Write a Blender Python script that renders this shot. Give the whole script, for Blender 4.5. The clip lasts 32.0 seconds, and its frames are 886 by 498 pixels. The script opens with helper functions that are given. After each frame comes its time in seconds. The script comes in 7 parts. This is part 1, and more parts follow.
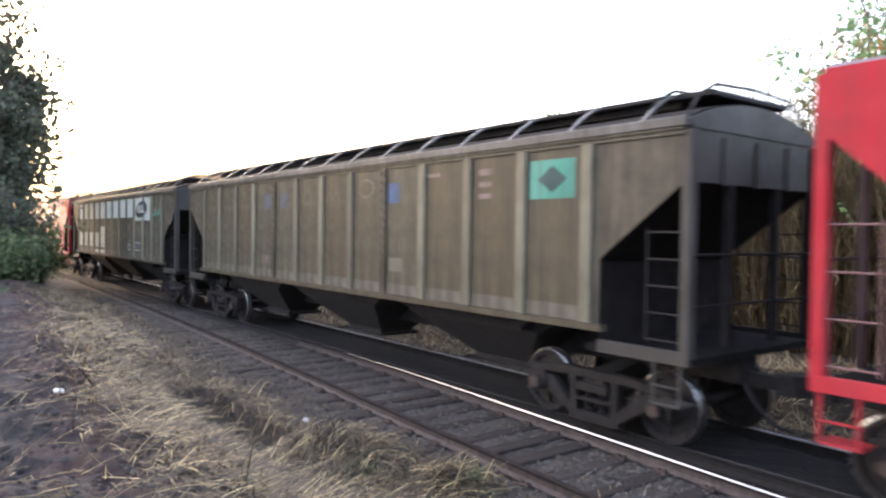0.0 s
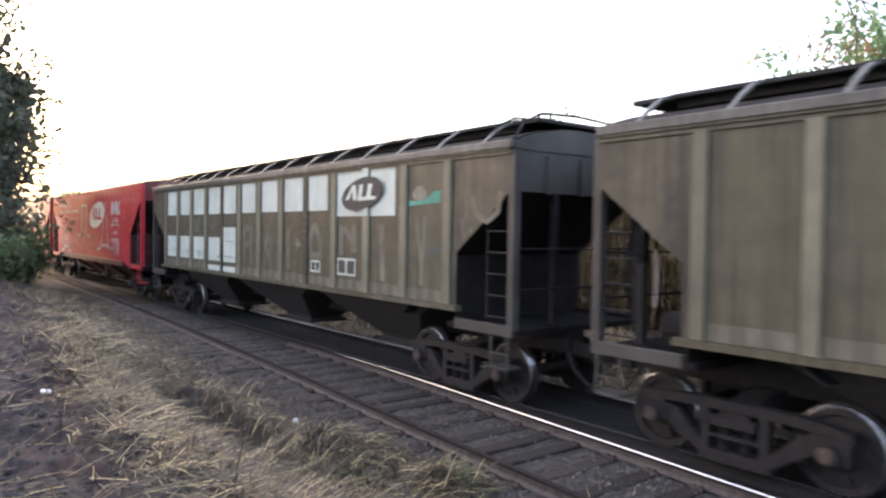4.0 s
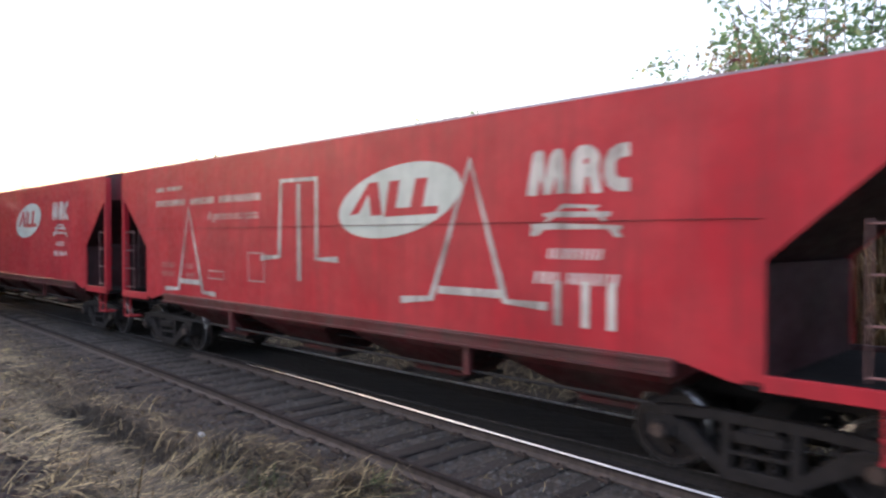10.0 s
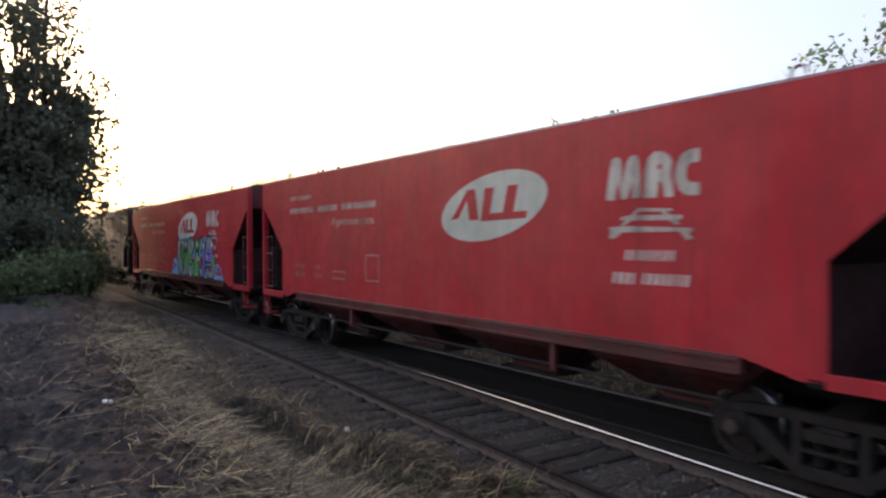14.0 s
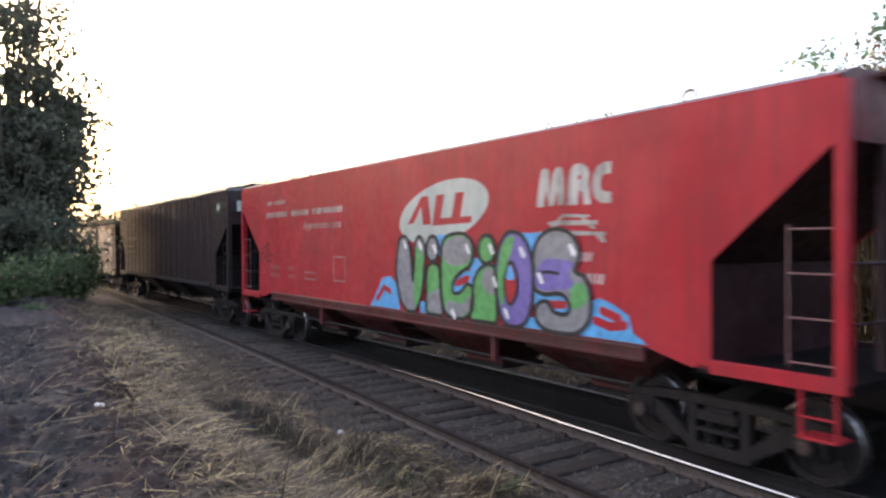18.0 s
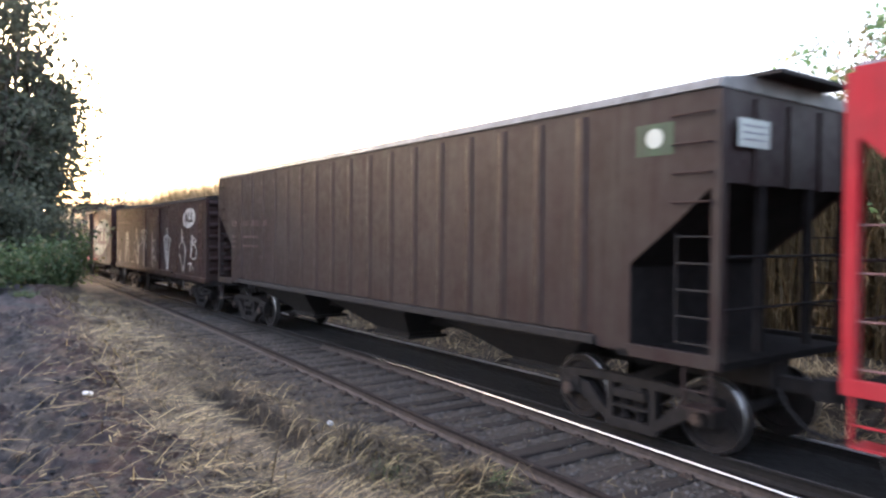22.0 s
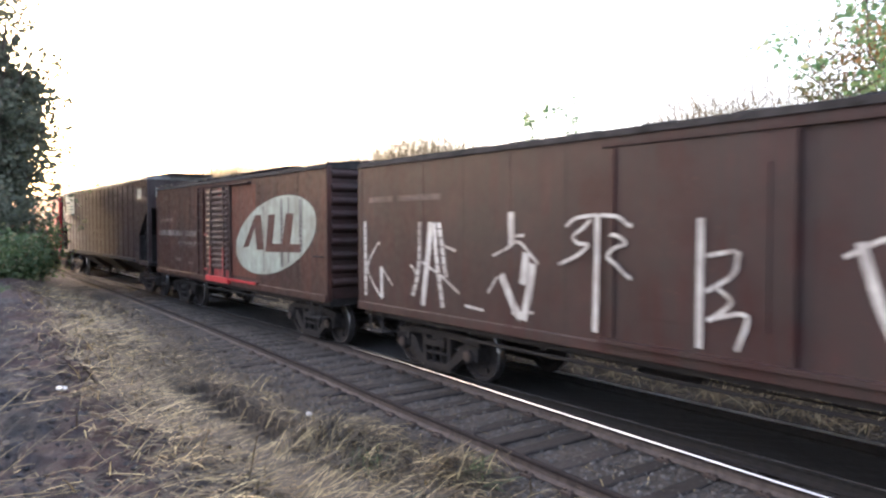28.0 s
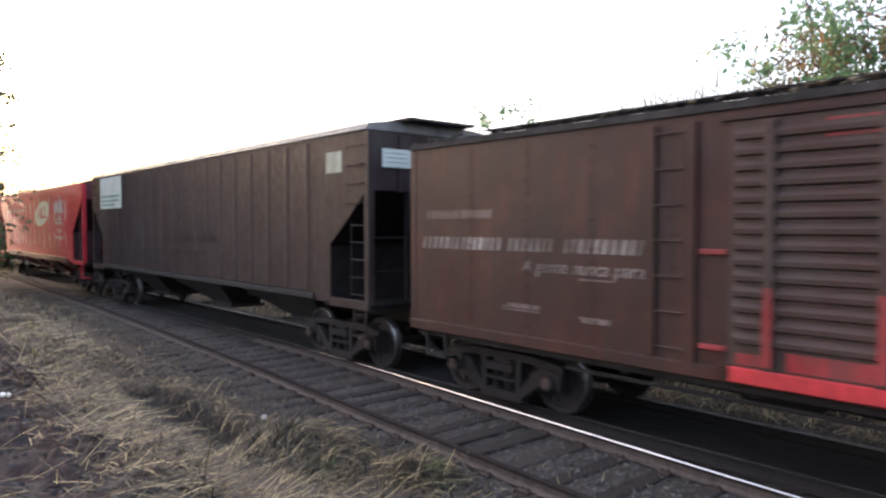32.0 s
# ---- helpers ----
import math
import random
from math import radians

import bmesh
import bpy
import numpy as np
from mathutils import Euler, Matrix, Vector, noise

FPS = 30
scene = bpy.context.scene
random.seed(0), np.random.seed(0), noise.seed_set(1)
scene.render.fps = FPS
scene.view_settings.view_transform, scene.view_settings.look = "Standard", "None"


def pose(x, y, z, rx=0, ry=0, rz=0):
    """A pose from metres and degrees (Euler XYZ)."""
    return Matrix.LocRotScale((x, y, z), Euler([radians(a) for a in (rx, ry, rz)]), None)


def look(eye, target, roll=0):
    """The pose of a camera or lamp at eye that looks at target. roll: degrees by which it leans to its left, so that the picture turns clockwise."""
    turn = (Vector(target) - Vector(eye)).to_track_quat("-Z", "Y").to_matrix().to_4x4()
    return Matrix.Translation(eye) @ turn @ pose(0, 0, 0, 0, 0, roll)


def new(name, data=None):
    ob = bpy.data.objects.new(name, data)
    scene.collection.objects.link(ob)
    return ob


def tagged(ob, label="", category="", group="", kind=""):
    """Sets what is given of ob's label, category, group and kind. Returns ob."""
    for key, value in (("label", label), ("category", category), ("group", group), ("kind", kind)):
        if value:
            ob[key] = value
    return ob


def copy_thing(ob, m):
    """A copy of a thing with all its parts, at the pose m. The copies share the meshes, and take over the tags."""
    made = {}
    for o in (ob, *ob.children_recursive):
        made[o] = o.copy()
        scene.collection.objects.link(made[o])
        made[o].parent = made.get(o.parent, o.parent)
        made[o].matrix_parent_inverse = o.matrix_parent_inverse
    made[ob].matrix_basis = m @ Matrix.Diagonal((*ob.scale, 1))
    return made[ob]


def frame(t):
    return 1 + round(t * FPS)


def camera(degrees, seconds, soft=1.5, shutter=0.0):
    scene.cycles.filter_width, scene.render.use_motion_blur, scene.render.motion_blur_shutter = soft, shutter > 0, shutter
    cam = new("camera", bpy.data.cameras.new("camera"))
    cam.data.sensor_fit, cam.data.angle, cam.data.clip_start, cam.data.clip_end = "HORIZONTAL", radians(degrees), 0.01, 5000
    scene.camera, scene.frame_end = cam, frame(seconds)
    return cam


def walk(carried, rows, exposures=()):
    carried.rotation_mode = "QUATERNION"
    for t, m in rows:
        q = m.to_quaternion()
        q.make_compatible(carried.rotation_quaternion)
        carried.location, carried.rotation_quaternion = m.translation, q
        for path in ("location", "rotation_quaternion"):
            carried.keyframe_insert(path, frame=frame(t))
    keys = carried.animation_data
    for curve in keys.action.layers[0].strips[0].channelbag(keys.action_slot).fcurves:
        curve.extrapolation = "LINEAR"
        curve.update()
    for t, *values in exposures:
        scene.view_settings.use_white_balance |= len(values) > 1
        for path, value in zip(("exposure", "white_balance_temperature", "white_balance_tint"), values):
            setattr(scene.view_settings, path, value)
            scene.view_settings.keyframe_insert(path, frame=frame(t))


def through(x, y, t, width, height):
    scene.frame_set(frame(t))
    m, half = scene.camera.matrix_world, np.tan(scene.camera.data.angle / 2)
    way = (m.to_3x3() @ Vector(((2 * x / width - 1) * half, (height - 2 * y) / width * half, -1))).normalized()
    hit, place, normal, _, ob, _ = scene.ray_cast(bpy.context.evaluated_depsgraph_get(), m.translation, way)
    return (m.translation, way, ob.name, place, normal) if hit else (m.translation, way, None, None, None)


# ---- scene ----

# ---------------------------------------------------------------- camera
EYE = (0.0, 0.0, 2.67)
cam = camera(64.2, 32.0, soft=2.5, shutter=0.6)
TURNS = (
    (0, 88.67, -0.79, -37.21), (0.5, 88.67, -0.6, -36.95), (1, 88.72, -0.86, -37.08), (1.5, 88.77, -0.91, -37.33),
    (2, 88.74, -0.84, -37.55), (2.5, 88.68, -0.53, -37.61), (4.5, 88.71, -0.98, -38.09), (5, 88.62, -0.8, -38.68),
    (5.5, 88.15, -0.89, -42.01), (6, 87.46, -1.04, -46.97), (6.5, 87.5, -0.83, -48.2), (7, 87.97, -0.66, -47.9),
    (7.5, 88.49, -0.66, -47.45), (8, 89.05, -0.75, -47.3), (8.5, 89.25, -0.5, -46.98), (9, 89.25, -0.38, -46.62),
    (9.5, 89.27, -0.57, -46.14), (10, 89.07, -0.05, -45.33), (10.5, 88.75, 0.34, -40.17), (11, 88.53, 0.18, -33.66),
    (11.5, 88.32, 0.53, -31.41), (12, 88.4, 0.19, -32.13), (12.5, 88.74, 0.12, -32.81), (13, 89.38, -0.08, -33.88),
    (13.5, 89.69, 0.04, -34.17), (14, 89.33, 0.24, -34.19), (14.5, 88.92, 0.14, -34.15), (16.5, 89.72, 0.33, -34.77),
    (17, 89.71, 0.33, -34.77), (17.5, 89.61, 0.32, -34.72), (18, 89.53, 0.25, -34.69), (18.5, 89.46, -0.14, -34.72),
    (19, 89.33, 0.05, -34.84), (19.5, 89.25, 0, -34.97), (20, 89.16, 0, -35.07), (20.5, 89.01, 0.01, -35.12),
    (21, 88.99, -0.17, -35.22), (21.5, 88.97, -0.38, -35.31), (22, 88.9, -0.48, -35.37), (22.5, 88.92, -0.25, -35.46),
    (23, 88.82, -0.25, -35.6), (23.5, 88.81, -0.43, -35.7), (24, 88.85, -0.35, -35.92), (24.5, 88.89, -0.31, -36.19),
    (25, 88.73, -0.05, -36.4), (25.5, 88.47, -0.18, -36.51), (26, 88.23, -0.07, -36.51), (26.5, 88.06, 0.03, -36.51),
    (28.5, 88.14, 0.15, -37.64), (29, 88.26, 0.3, -38.1), (29.5, 88.4, -0.01, -38.67), (30, 88.42, -0, -40.34),
    (30.5, 88.17, -0.22, -41.42), (31, 88.02, 0.51, -41.56), (31.5, 88.14, 0.12, -41.07), (32, 88.11, 0.02, -40.67),
)
walk(cam, [(t, pose(*EYE, rx, ry, rz)) for t, rx, ry, rz in TURNS],
     exposures=((0, 1.34, 5680, 20), (3, 1.12, 5680, 20), (5, 1.07, 5680, 20), (7, 1.17, 5680, 20), (8, 1.07, 5680, 20), (9, 0.72, 5680, 20), (10.5, 0.52, 5680, 20), (11.5, 0.12, 5680, 20), (12, 0.07, 5680, 20), (13, -0.2, 5680, 20), (14, -0.28, 5680, 20), (15, -0.13, 5680, 20), (17, 0.32, 5680, 20), (19, 0.72, 5680, 20), (21, 1.13, 5680, 20), (22, 1.18, 5680, 20), (26, 1.43, 5680, 20), (28, 1.28, 5680, 20), (29, 1.08, 5680, 20), (30, 0.78, 5680, 20), (32, 0.78, 5680, 20)))

# ---------------------------------------------------------------- sky and sun
SUN_AZ = radians(-8.0)     # to the left of the track's far end, behind the tree
SUN_EL = radians(6.5)
world = bpy.data.worlds.new("world")
scene.world = world
world.use_nodes = True
wn = world.node_tree
sky = wn.nodes.new("ShaderNodeTexSky")
sky.sky_type = "NISHITA"
sky.sun_disc = False
sky.sun_elevation = SUN_EL
sky.sun_rotation = SUN_AZ
sky.air_density, sky.dust_density, sky.ozone_density = 1.0, 7.0, 1.0
wn.nodes["Background"].inputs["Strength"].default_value = 0.56
# thin evening haze whitens the whole dome
haze = wn.nodes.new("ShaderNodeMix")
haze.data_type, haze.blend_type = "RGBA", "ADD"
haze.inputs[0].default_value = 1.0
haze.inputs[7].default_value = (0.94, 0.91, 0.875, 1)
wn.links.new(sky.outputs["Color"], haze.inputs[6])
wn.links.new(haze.outputs[2], wn.nodes["Background"].inputs["Color"])

sun_data = bpy.data.lights.new("sun", "SUN")
sun_data.energy, sun_data.angle, sun_data.color = 1.25, radians(0.6), (1.0, 0.74, 0.5)
sun_dir = Vector((math.sin(SUN_AZ) * math.cos(SUN_EL), math.cos(SUN_AZ) * math.cos(SUN_EL), math.sin(SUN_EL)))
sun = new("sun", sun_data)
sun.matrix_world = look(sun_dir * 60, (0, 0, 0))

# ---------------------------------------------------------------- materials
def nodes_of(name):
    m = bpy.data.materials.new(name)
    m.use_nodes = True
    return m, m.node_tree.nodes, m.node_tree.links, m.node_tree.nodes["Principled BSDF"]


def noise_at(n, l, scale, detail=4.0, stretch=(1, 1, 1), coord="Object", rough=0.6):
    tc = n.new("ShaderNodeTexCoord")
    mp = n.new("ShaderNodeMapping")
    mp.inputs["Scale"].default_value = stretch
    tx = n.new("ShaderNodeTexNoise")
    tx.inputs["Scale"].default_value, tx.inputs["Detail"].default_value = scale, detail
    tx.inputs["Roughness"].default_value = rough
    l.new(tc.outputs[coord], mp.inputs["Vector"])
    l.new(mp.outputs["Vector"], tx.inputs["Vector"])
    return tx.outputs["Fac"]


def ramp(n, l, src, stops):
    r = n.new("ShaderNodeValToRGB")
    e = r.color_ramp.elements
    while len(e) < len(stops):
        e.new(0.5)
    for el, (p, c) in zip(e, stops):
        el.position = p
        el.color = (*c, 1) if len(c) == 3 else c
    l.new(src, r.inputs["Fac"])
    return r.outputs["Color"]


def mixed(n, l, fac, a, b, blend="MIX"):
    m = n.new("ShaderNodeMix")
    m.data_type, m.blend_type = "RGBA", blend
    for slot, v in ((0, fac), (6, a), (7, b)):
        if isinstance(v, (int, float)):
            m.inputs[slot].default_value = v
        elif isinstance(v, tuple):
            m.inputs[slot].default_value = (*v, 1)
        else:
            l.new(v, m.inputs[slot])
    return m.outputs[2]


def bumped(n, l, bsdf, src, strength=0.3, dist=0.01):
    b = n.new("ShaderNodeBump")
    b.inputs["Strength"].default_value, b.inputs["Distance"].default_value = strength, dist
    l.new(src, b.inputs["Height"])
    l.new(b.outputs["Normal"], bsdf.inputs["Normal"])


G3 = ((0.0, 0.0, 0.0), (1.0, 1.0, 1.0))


def paint(name, col, grime=(0.05, 0.045, 0.04), dirt=0.5, rough=0.46, faded=None, streak=0.5, rust=0.15, other=None):
    """Weathered paint on steel: faded patches, vertical run-off streaks, road dirt low down in patches, rust specks."""
    m, n, l, b = nodes_of(name)
    faded = faded or tuple(min(1, c * 1.35 + 0.02) for c in col)
    c = mixed(n, l, ramp(n, l, noise_at(n, l, 0.8, 5), ((0.38, G3[0]), (0.62, G3[1]))), col, faded)
    if other:  # each panel has weathered to a tone of its own
        o = n.new("ShaderNodeObjectInfo")
        c = mixed(n, l, ramp(n, l, o.outputs["Random"], ((0.1, G3[0]), (0.9, (0.85,) * 3))), c, other)
    s = ramp(n, l, noise_at(n, l, 3.0, 6, (1, 3.0, 0.16)), ((0.44, G3[0]), (0.66, (streak,) * 3)))
    c = mixed(n, l, s, c, grime)
    d = ramp(n, l, noise_at(n, l, 1.7, 8), ((0.4, G3[0]), (0.7, (dirt,) * 3)))
    c = mixed(n, l, d, c, grime)
    r = ramp(n, l, noise_at(n, l, 14, 6), ((0.62, G3[0]), (0.72, (rust,) * 3)))
    c = mixed(n, l, r, c, (0.11, 0.045, 0.025))
    l.new(c, b.inputs["Base Color"])
    l.new(ramp(n, l, noise_at(n, l, 6, 6), ((0.3, (rough - 0.12,) * 3), (0.7, (rough + 0.15,) * 3))), b.inputs["Roughness"])
    b.inputs["Specular IOR Level"].default_value = 0.2
    bumped(n, l, b, noise_at(n, l, 2.2, 5), 0.25, 0.02)
    return m


def plain(name, col, rough=0.7, metal=0.0, vary=0.35, scale=8.0, bump=0.3, stretch=(1, 1, 1), dist=0.01, island=0.0, per_object=0.0, gloss=0.5):
    m, n, l, b = nodes_of(name)
    lo, hi = tuple(c * (1 - vary) for c in col), tuple(min(1, c * (1 + vary)) for c in col)
    c = ramp(n, l, noise_at(n, l, scale, 6, stretch), ((0.25, lo), (0.75, hi)))
    big = ramp(n, l, noise_at(n, l, scale * 0.12, 3), ((0.3, (0.78,) * 3), (0.7, (1.0,) * 3)))
    c = mixed(n, l, 1.0, c, big, "MULTIPLY")
    if island:
        g = n.new("ShaderNodeNewGeometry")
        c = mixed(n, l, 1.0, c, ramp(n, l, g.outputs["Random Per Island"], ((0.0, (1 - island,) * 3), (1.0, (1.0,) * 3))), "MULTIPLY")
    if per_object:
        o = n.new("ShaderNodeObjectInfo")
        c = mixed(n, l, 1.0, c, ramp(n, l, o.outputs["Random"], ((0.0, (1 - per_object,) * 3), (1.0, (1.0,) * 3))), "MULTIPLY")
    l.new(c, b.inputs["Base Color"])
    b.inputs["Roughness"].default_value, b.inputs["Metallic"].default_value = rough, metal
    b.inputs["Specular IOR Level"].default_value = gloss
    if bump:
        bumped(n, l, b, noise_at(n, l, scale * 1.5, 6, stretch), bump, dist)
    return m


def lerp3(a, b, k):
    return [p + (q - p) * k for p, q in zip(a, b)]


def foliage(name, a, c2, dry=None, through=0.35, mid=0.35, patchy=0.0):
    """Leaves, each with a tone of its own, that let some light through."""
    m, n, l, b = nodes_of(name)
    g = n.new("ShaderNodeNewGeometry")
    stops = [(0.0, a), (0.5, tuple(lerp3(a, c2, mid))), (0.82, c2)] + ([(0.97, dry)] if dry else [])
    c = ramp(n, l, g.outputs["Random Per Island"], stops)
    if patchy:
        # darker and brighter patches a hand or two across, standing in for shaded hollows
        spot = ramp(n, l, noise_at(n, l, 2.6, 3.0), [(0.36, (1 - patchy, 1 - patchy * 1.05, 1 - patchy * 1.1)), (0.6, (1.12, 1.1, 1.06))])
        c = mixed(n, l, 1.0, c, spot, "MULTIPLY")
    l.new(c, b.inputs["Base Color"])
    b.inputs["Roughness"].default_value = 0.6
    t = n.new("ShaderNodeBsdfTranslucent")
    l.new(c, t.inputs["Color"])
    mx = n.new("ShaderNodeMixShader")
    mx.inputs[0].default_value = through
    l.new(b.outputs[0], mx.inputs[1])
    l.new(t.outputs[0], mx.inputs[2])
    l.new(mx.outputs[0], n["Material Output"].inputs["Surface"])
    return m


M_RED = paint("red_paint", (0.37, 0.015, 0.026), faded=(0.43, 0.034, 0.043), grime=(0.13, 0.03, 0.032), dirt=0.35, streak=0.3, rust=0.12)
# darker red base under dirt patches, for sills, chutes and roof
M_RED_DARK = paint("dark_red_paint", (0.085, 0.011, 0.014), dirt=0.7, streak=0.5)
M_OLIVE = paint("olive_grey_paint", (0.075, 0.07, 0.047), faded=(0.112, 0.106, 0.074), grime=(0.04, 0.033, 0.026), dirt=0.65, streak=0.75, other=(0.082, 0.067, 0.04))
M_OLIVE_SOOT = paint("sooty_end_panel_paint", (0.07, 0.061, 0.043), faded=(0.115, 0.1, 0.07), grime=(0.03, 0.027, 0.024), dirt=0.8, streak=0.8)
# red darkened for the shaded end bays, with grime patches over it
M_RED_INNER = paint("shaded_grimy_red_inside", (0.035, 0.012, 0.014), grime=(0.016, 0.013, 0.013), dirt=0.7)
# near-black base puts the dark of the open end bay into the platform
M_PLATFORM = plain("near_black_platform_steel", (0.012, 0.011, 0.011), 0.95, 0.0, 0.4, 6, gloss=0.1)
M_GHOST_FAINT = paint("almost_gone_lettering", (0.125, 0.115, 0.088), dirt=0.7, streak=0.6)
M_GHOST_LOST = paint("scarcely_visible_lettering", (0.105, 0.094, 0.07), dirt=0.75, streak=0.7)
M_GHOST = paint("ghost_lettering", (0.17, 0.16, 0.125), dirt=0.6, streak=0.5)
M_RUNG = plain("worn_rungs", (0.19, 0.1, 0.095), 0.6)
# darker olive base for end walls, gables, posts and small fittings
M_OLIVE_DARK = paint("dark_olive_paint", (0.036, 0.033, 0.029), dirt=0.6, streak=0.6)
M_OLIVE_RIB = paint("pale_grey_paint", (0.185, 0.17, 0.118), faded=(0.24, 0.225, 0.16), dirt=0.45, streak=0.45, other=(0.12, 0.108, 0.076))
M_EAVE = paint("dusty_eave_paint", (0.098, 0.093, 0.084), dirt=0.5)
M_ROOF = paint("roof_grey_paint", (0.15, 0.147, 0.143), dirt=0.4)
M_BROWN = paint("dark_brown_paint", (0.02, 0.0102, 0.0108), faded=(0.028, 0.0155, 0.0165), rough=0.5, dirt=0.45, streak=0.4)
M_SOOT = paint("sooty_end_paint", (0.034, 0.017, 0.016), faded=(0.048, 0.026, 0.023), grime=(0.03, 0.024, 0.022), rough=0.72, dirt=0.7)
M_DIM_TEXT = paint("dim_pink_lettering", (0.1, 0.066, 0.063), dirt=0.6, streak=0.5)
M_FAINT_RED = paint("faint_pink_lettering", (0.36, 0.12, 0.11), dirt=0.5, streak=0.4)
M_WORN_TEXT = paint("worn_grey_lettering", (0.26, 0.235, 0.22), faded=(0.33, 0.3, 0.28), grime=(0.06, 0.045, 0.04), dirt=0.8, streak=0.9)
M_FAINT = paint("faint_lettering", (0.155, 0.115, 0.105), dirt=0.7, streak=0.6)
M_OXIDE = paint("oxide_brown_paint", (0.034, 0.0128, 0.0122), faded=(0.051, 0.0262, 0.0236), grime=(0.03, 0.024, 0.022), dirt=0.8, streak=0.75, rust=0.3)
M_RUSTY = paint("rusty_brown_paint", (0.04, 0.0155, 0.013), faded=(0.072, 0.031, 0.023), grime=(0.03, 0.021, 0.019), dirt=0.8, streak=0.85, rust=0.3)
M_LETTER = paint("red_brown_lettering", (0.06, 0.021, 0.016), faded=(0.08, 0.03, 0.023), dirt=0.45, streak=0.5)
M_BOXROOF = plain("sooty_roof_steel", (0.03, 0.027, 0.026), 0.95, 0.0, 0.5, 5, gloss=0.15)
M_DOOR = paint("dirty_door_paint", (0.05, 0.027, 0.023), faded=(0.072, 0.042, 0.036), grime=(0.05, 0.042, 0.036), dirt=0.7, streak=0.6, rust=0.3)
# maroon base with grime patches, for the red hoppers' end walls
M_RED_MID = paint("maroon_paint", (0.12, 0.014, 0.018), faded=(0.17, 0.024, 0.029), grime=(0.045, 0.03, 0.03), dirt=0.75, streak=0.7)
M_RUST_PANEL = paint("primer_orange_brown", (0.094, 0.029, 0.018), faded=(0.12, 0.041, 0.026), dirt=0.35, streak=0.4)
M_WHITE = paint("white_paint", (0.44, 0.475, 0.42), faded=(0.52, 0.555, 0.5), dirt=0.22, streak=0.12, rust=0.08)
M_WHITE_WORN = paint("worn_white_paint", (0.3, 0.33, 0.275), faded=(0.365, 0.4, 0.335), grime=(0.11, 0.08, 0.058), dirt=0.6, streak=0.35)
M_WEATHERED = paint("washed_out_grey_print", (0.2, 0.215, 0.2), faded=(0.27, 0.285, 0.265), dirt=0.3, streak=0.3)
M_STAIN = paint("grey_runoff", (0.16, 0.16, 0.145), faded=(0.26, 0.26, 0.235), grime=(0.07, 0.058, 0.05), dirt=0.8, streak=0.9)
M_CHALK = paint("chalky_paint", (0.44, 0.42, 0.385), grime=(0.12, 0.09, 0.08), dirt=0.75, streak=0.7)
M_PALE_TEXT = paint("faded_lettering", (0.5, 0.42, 0.4), dirt=0.5, streak=0.4)
M_BLACK = plain("black_paint", (0.011, 0.012, 0.014), 0.65)
M_REDFILM = paint("red_overspray", (0.23, 0.026, 0.027), dirt=0.6, streak=0.6)
M_TEAL = paint("teal_paint", (0.055, 0.24, 0.185), dirt=0.3)
M_DARK_TEAL = paint("dark_teal_paint", (0.016, 0.06, 0.062), dirt=0.3)
M_DARK_GREEN = paint("dark_green_paint", (0.03, 0.06, 0.03), dirt=0.4)
M_GREEN_GREY = paint("green_grey_paint", (0.1, 0.2, 0.17), dirt=0.4)
M_GREEN = plain("spray_green", (0.1, 0.36, 0.1), 0.45)
M_GREY = plain("spray_grey", (0.22, 0.23, 0.25), 0.45)
M_PURPLE = plain("spray_purple", (0.17, 0.13, 0.42), 0.45)
M_BLUE = plain("spray_blue", (0.1, 0.38, 0.72), 0.45)
M_FADED_BLUE = paint("faded_blue_paint", (0.055, 0.07, 0.102), dirt=0.6)
M_DEEP_BLUE = paint("worn_blue_paint", (0.035, 0.08, 0.18), dirt=0.6)
M_SPRAYWHITE = plain("spray_white", (0.75, 0.78, 0.8), 0.5)
M_SPRAYRED = plain("bright_red_spray", (0.42, 0.022, 0.026), 0.6)
M_IRON = plain("dirty_cast_iron", (0.018, 0.015, 0.0145), 0.8, 0.0, 0.5, 9, gloss=0.3)
M_CAP = plain("rusty_bearing_cap", (0.065, 0.042, 0.033), 0.75, 0.0, 0.5, 12)
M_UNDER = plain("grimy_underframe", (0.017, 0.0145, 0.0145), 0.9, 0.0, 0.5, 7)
# near-black base carries the shade of hopper ends and recesses
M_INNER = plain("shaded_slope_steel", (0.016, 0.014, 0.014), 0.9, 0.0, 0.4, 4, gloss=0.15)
M_WHEEL = plain("wheel_steel", (0.022, 0.018, 0.0175), 0.75, 0.0, 0.5, 10, gloss=0.3)
M_TREAD = plain("polished_tread", (0.5, 0.5, 0.51), 0.3, 1.0, 0.1, 20, 0.05)
M_RAIL = plain("rusty_rail", (0.016, 0.013, 0.012), 0.95, 0.0, 0.4, 14)
M_RAILHEAD = plain("polished_rail_head", (0.85, 0.85, 0.86), 0.32, 1.0, 0.08, 18, 0.04)
M_RAILWORN = plain("worn_rail_head", (0.022, 0.02, 0.019), 0.85, 0.0, 0.35, 12, gloss=0.08)
M_RAILDUST = plain("dusty_rail_foot", (0.075, 0.058, 0.05), 0.95, 0.0, 0.4, 9)
M_RAILFAINT = plain("faintly_polished_rail_head", (0.2, 0.19, 0.18), 0.5, 0.3, 0.2, 18)
M_RUSTPLATE = plain("rusty_tie_plate", (0.066, 0.045, 0.035), 0.95, 0.0, 0.5, 14, per_object=0.5)
# worn band; pale half-metal base stands in for the sky's reflection
M_RAILFAR = plain("whitened_rail_band", (0.9, 0.9, 0.9), 0.42, 0.6, 0.08, 18, 0.04)
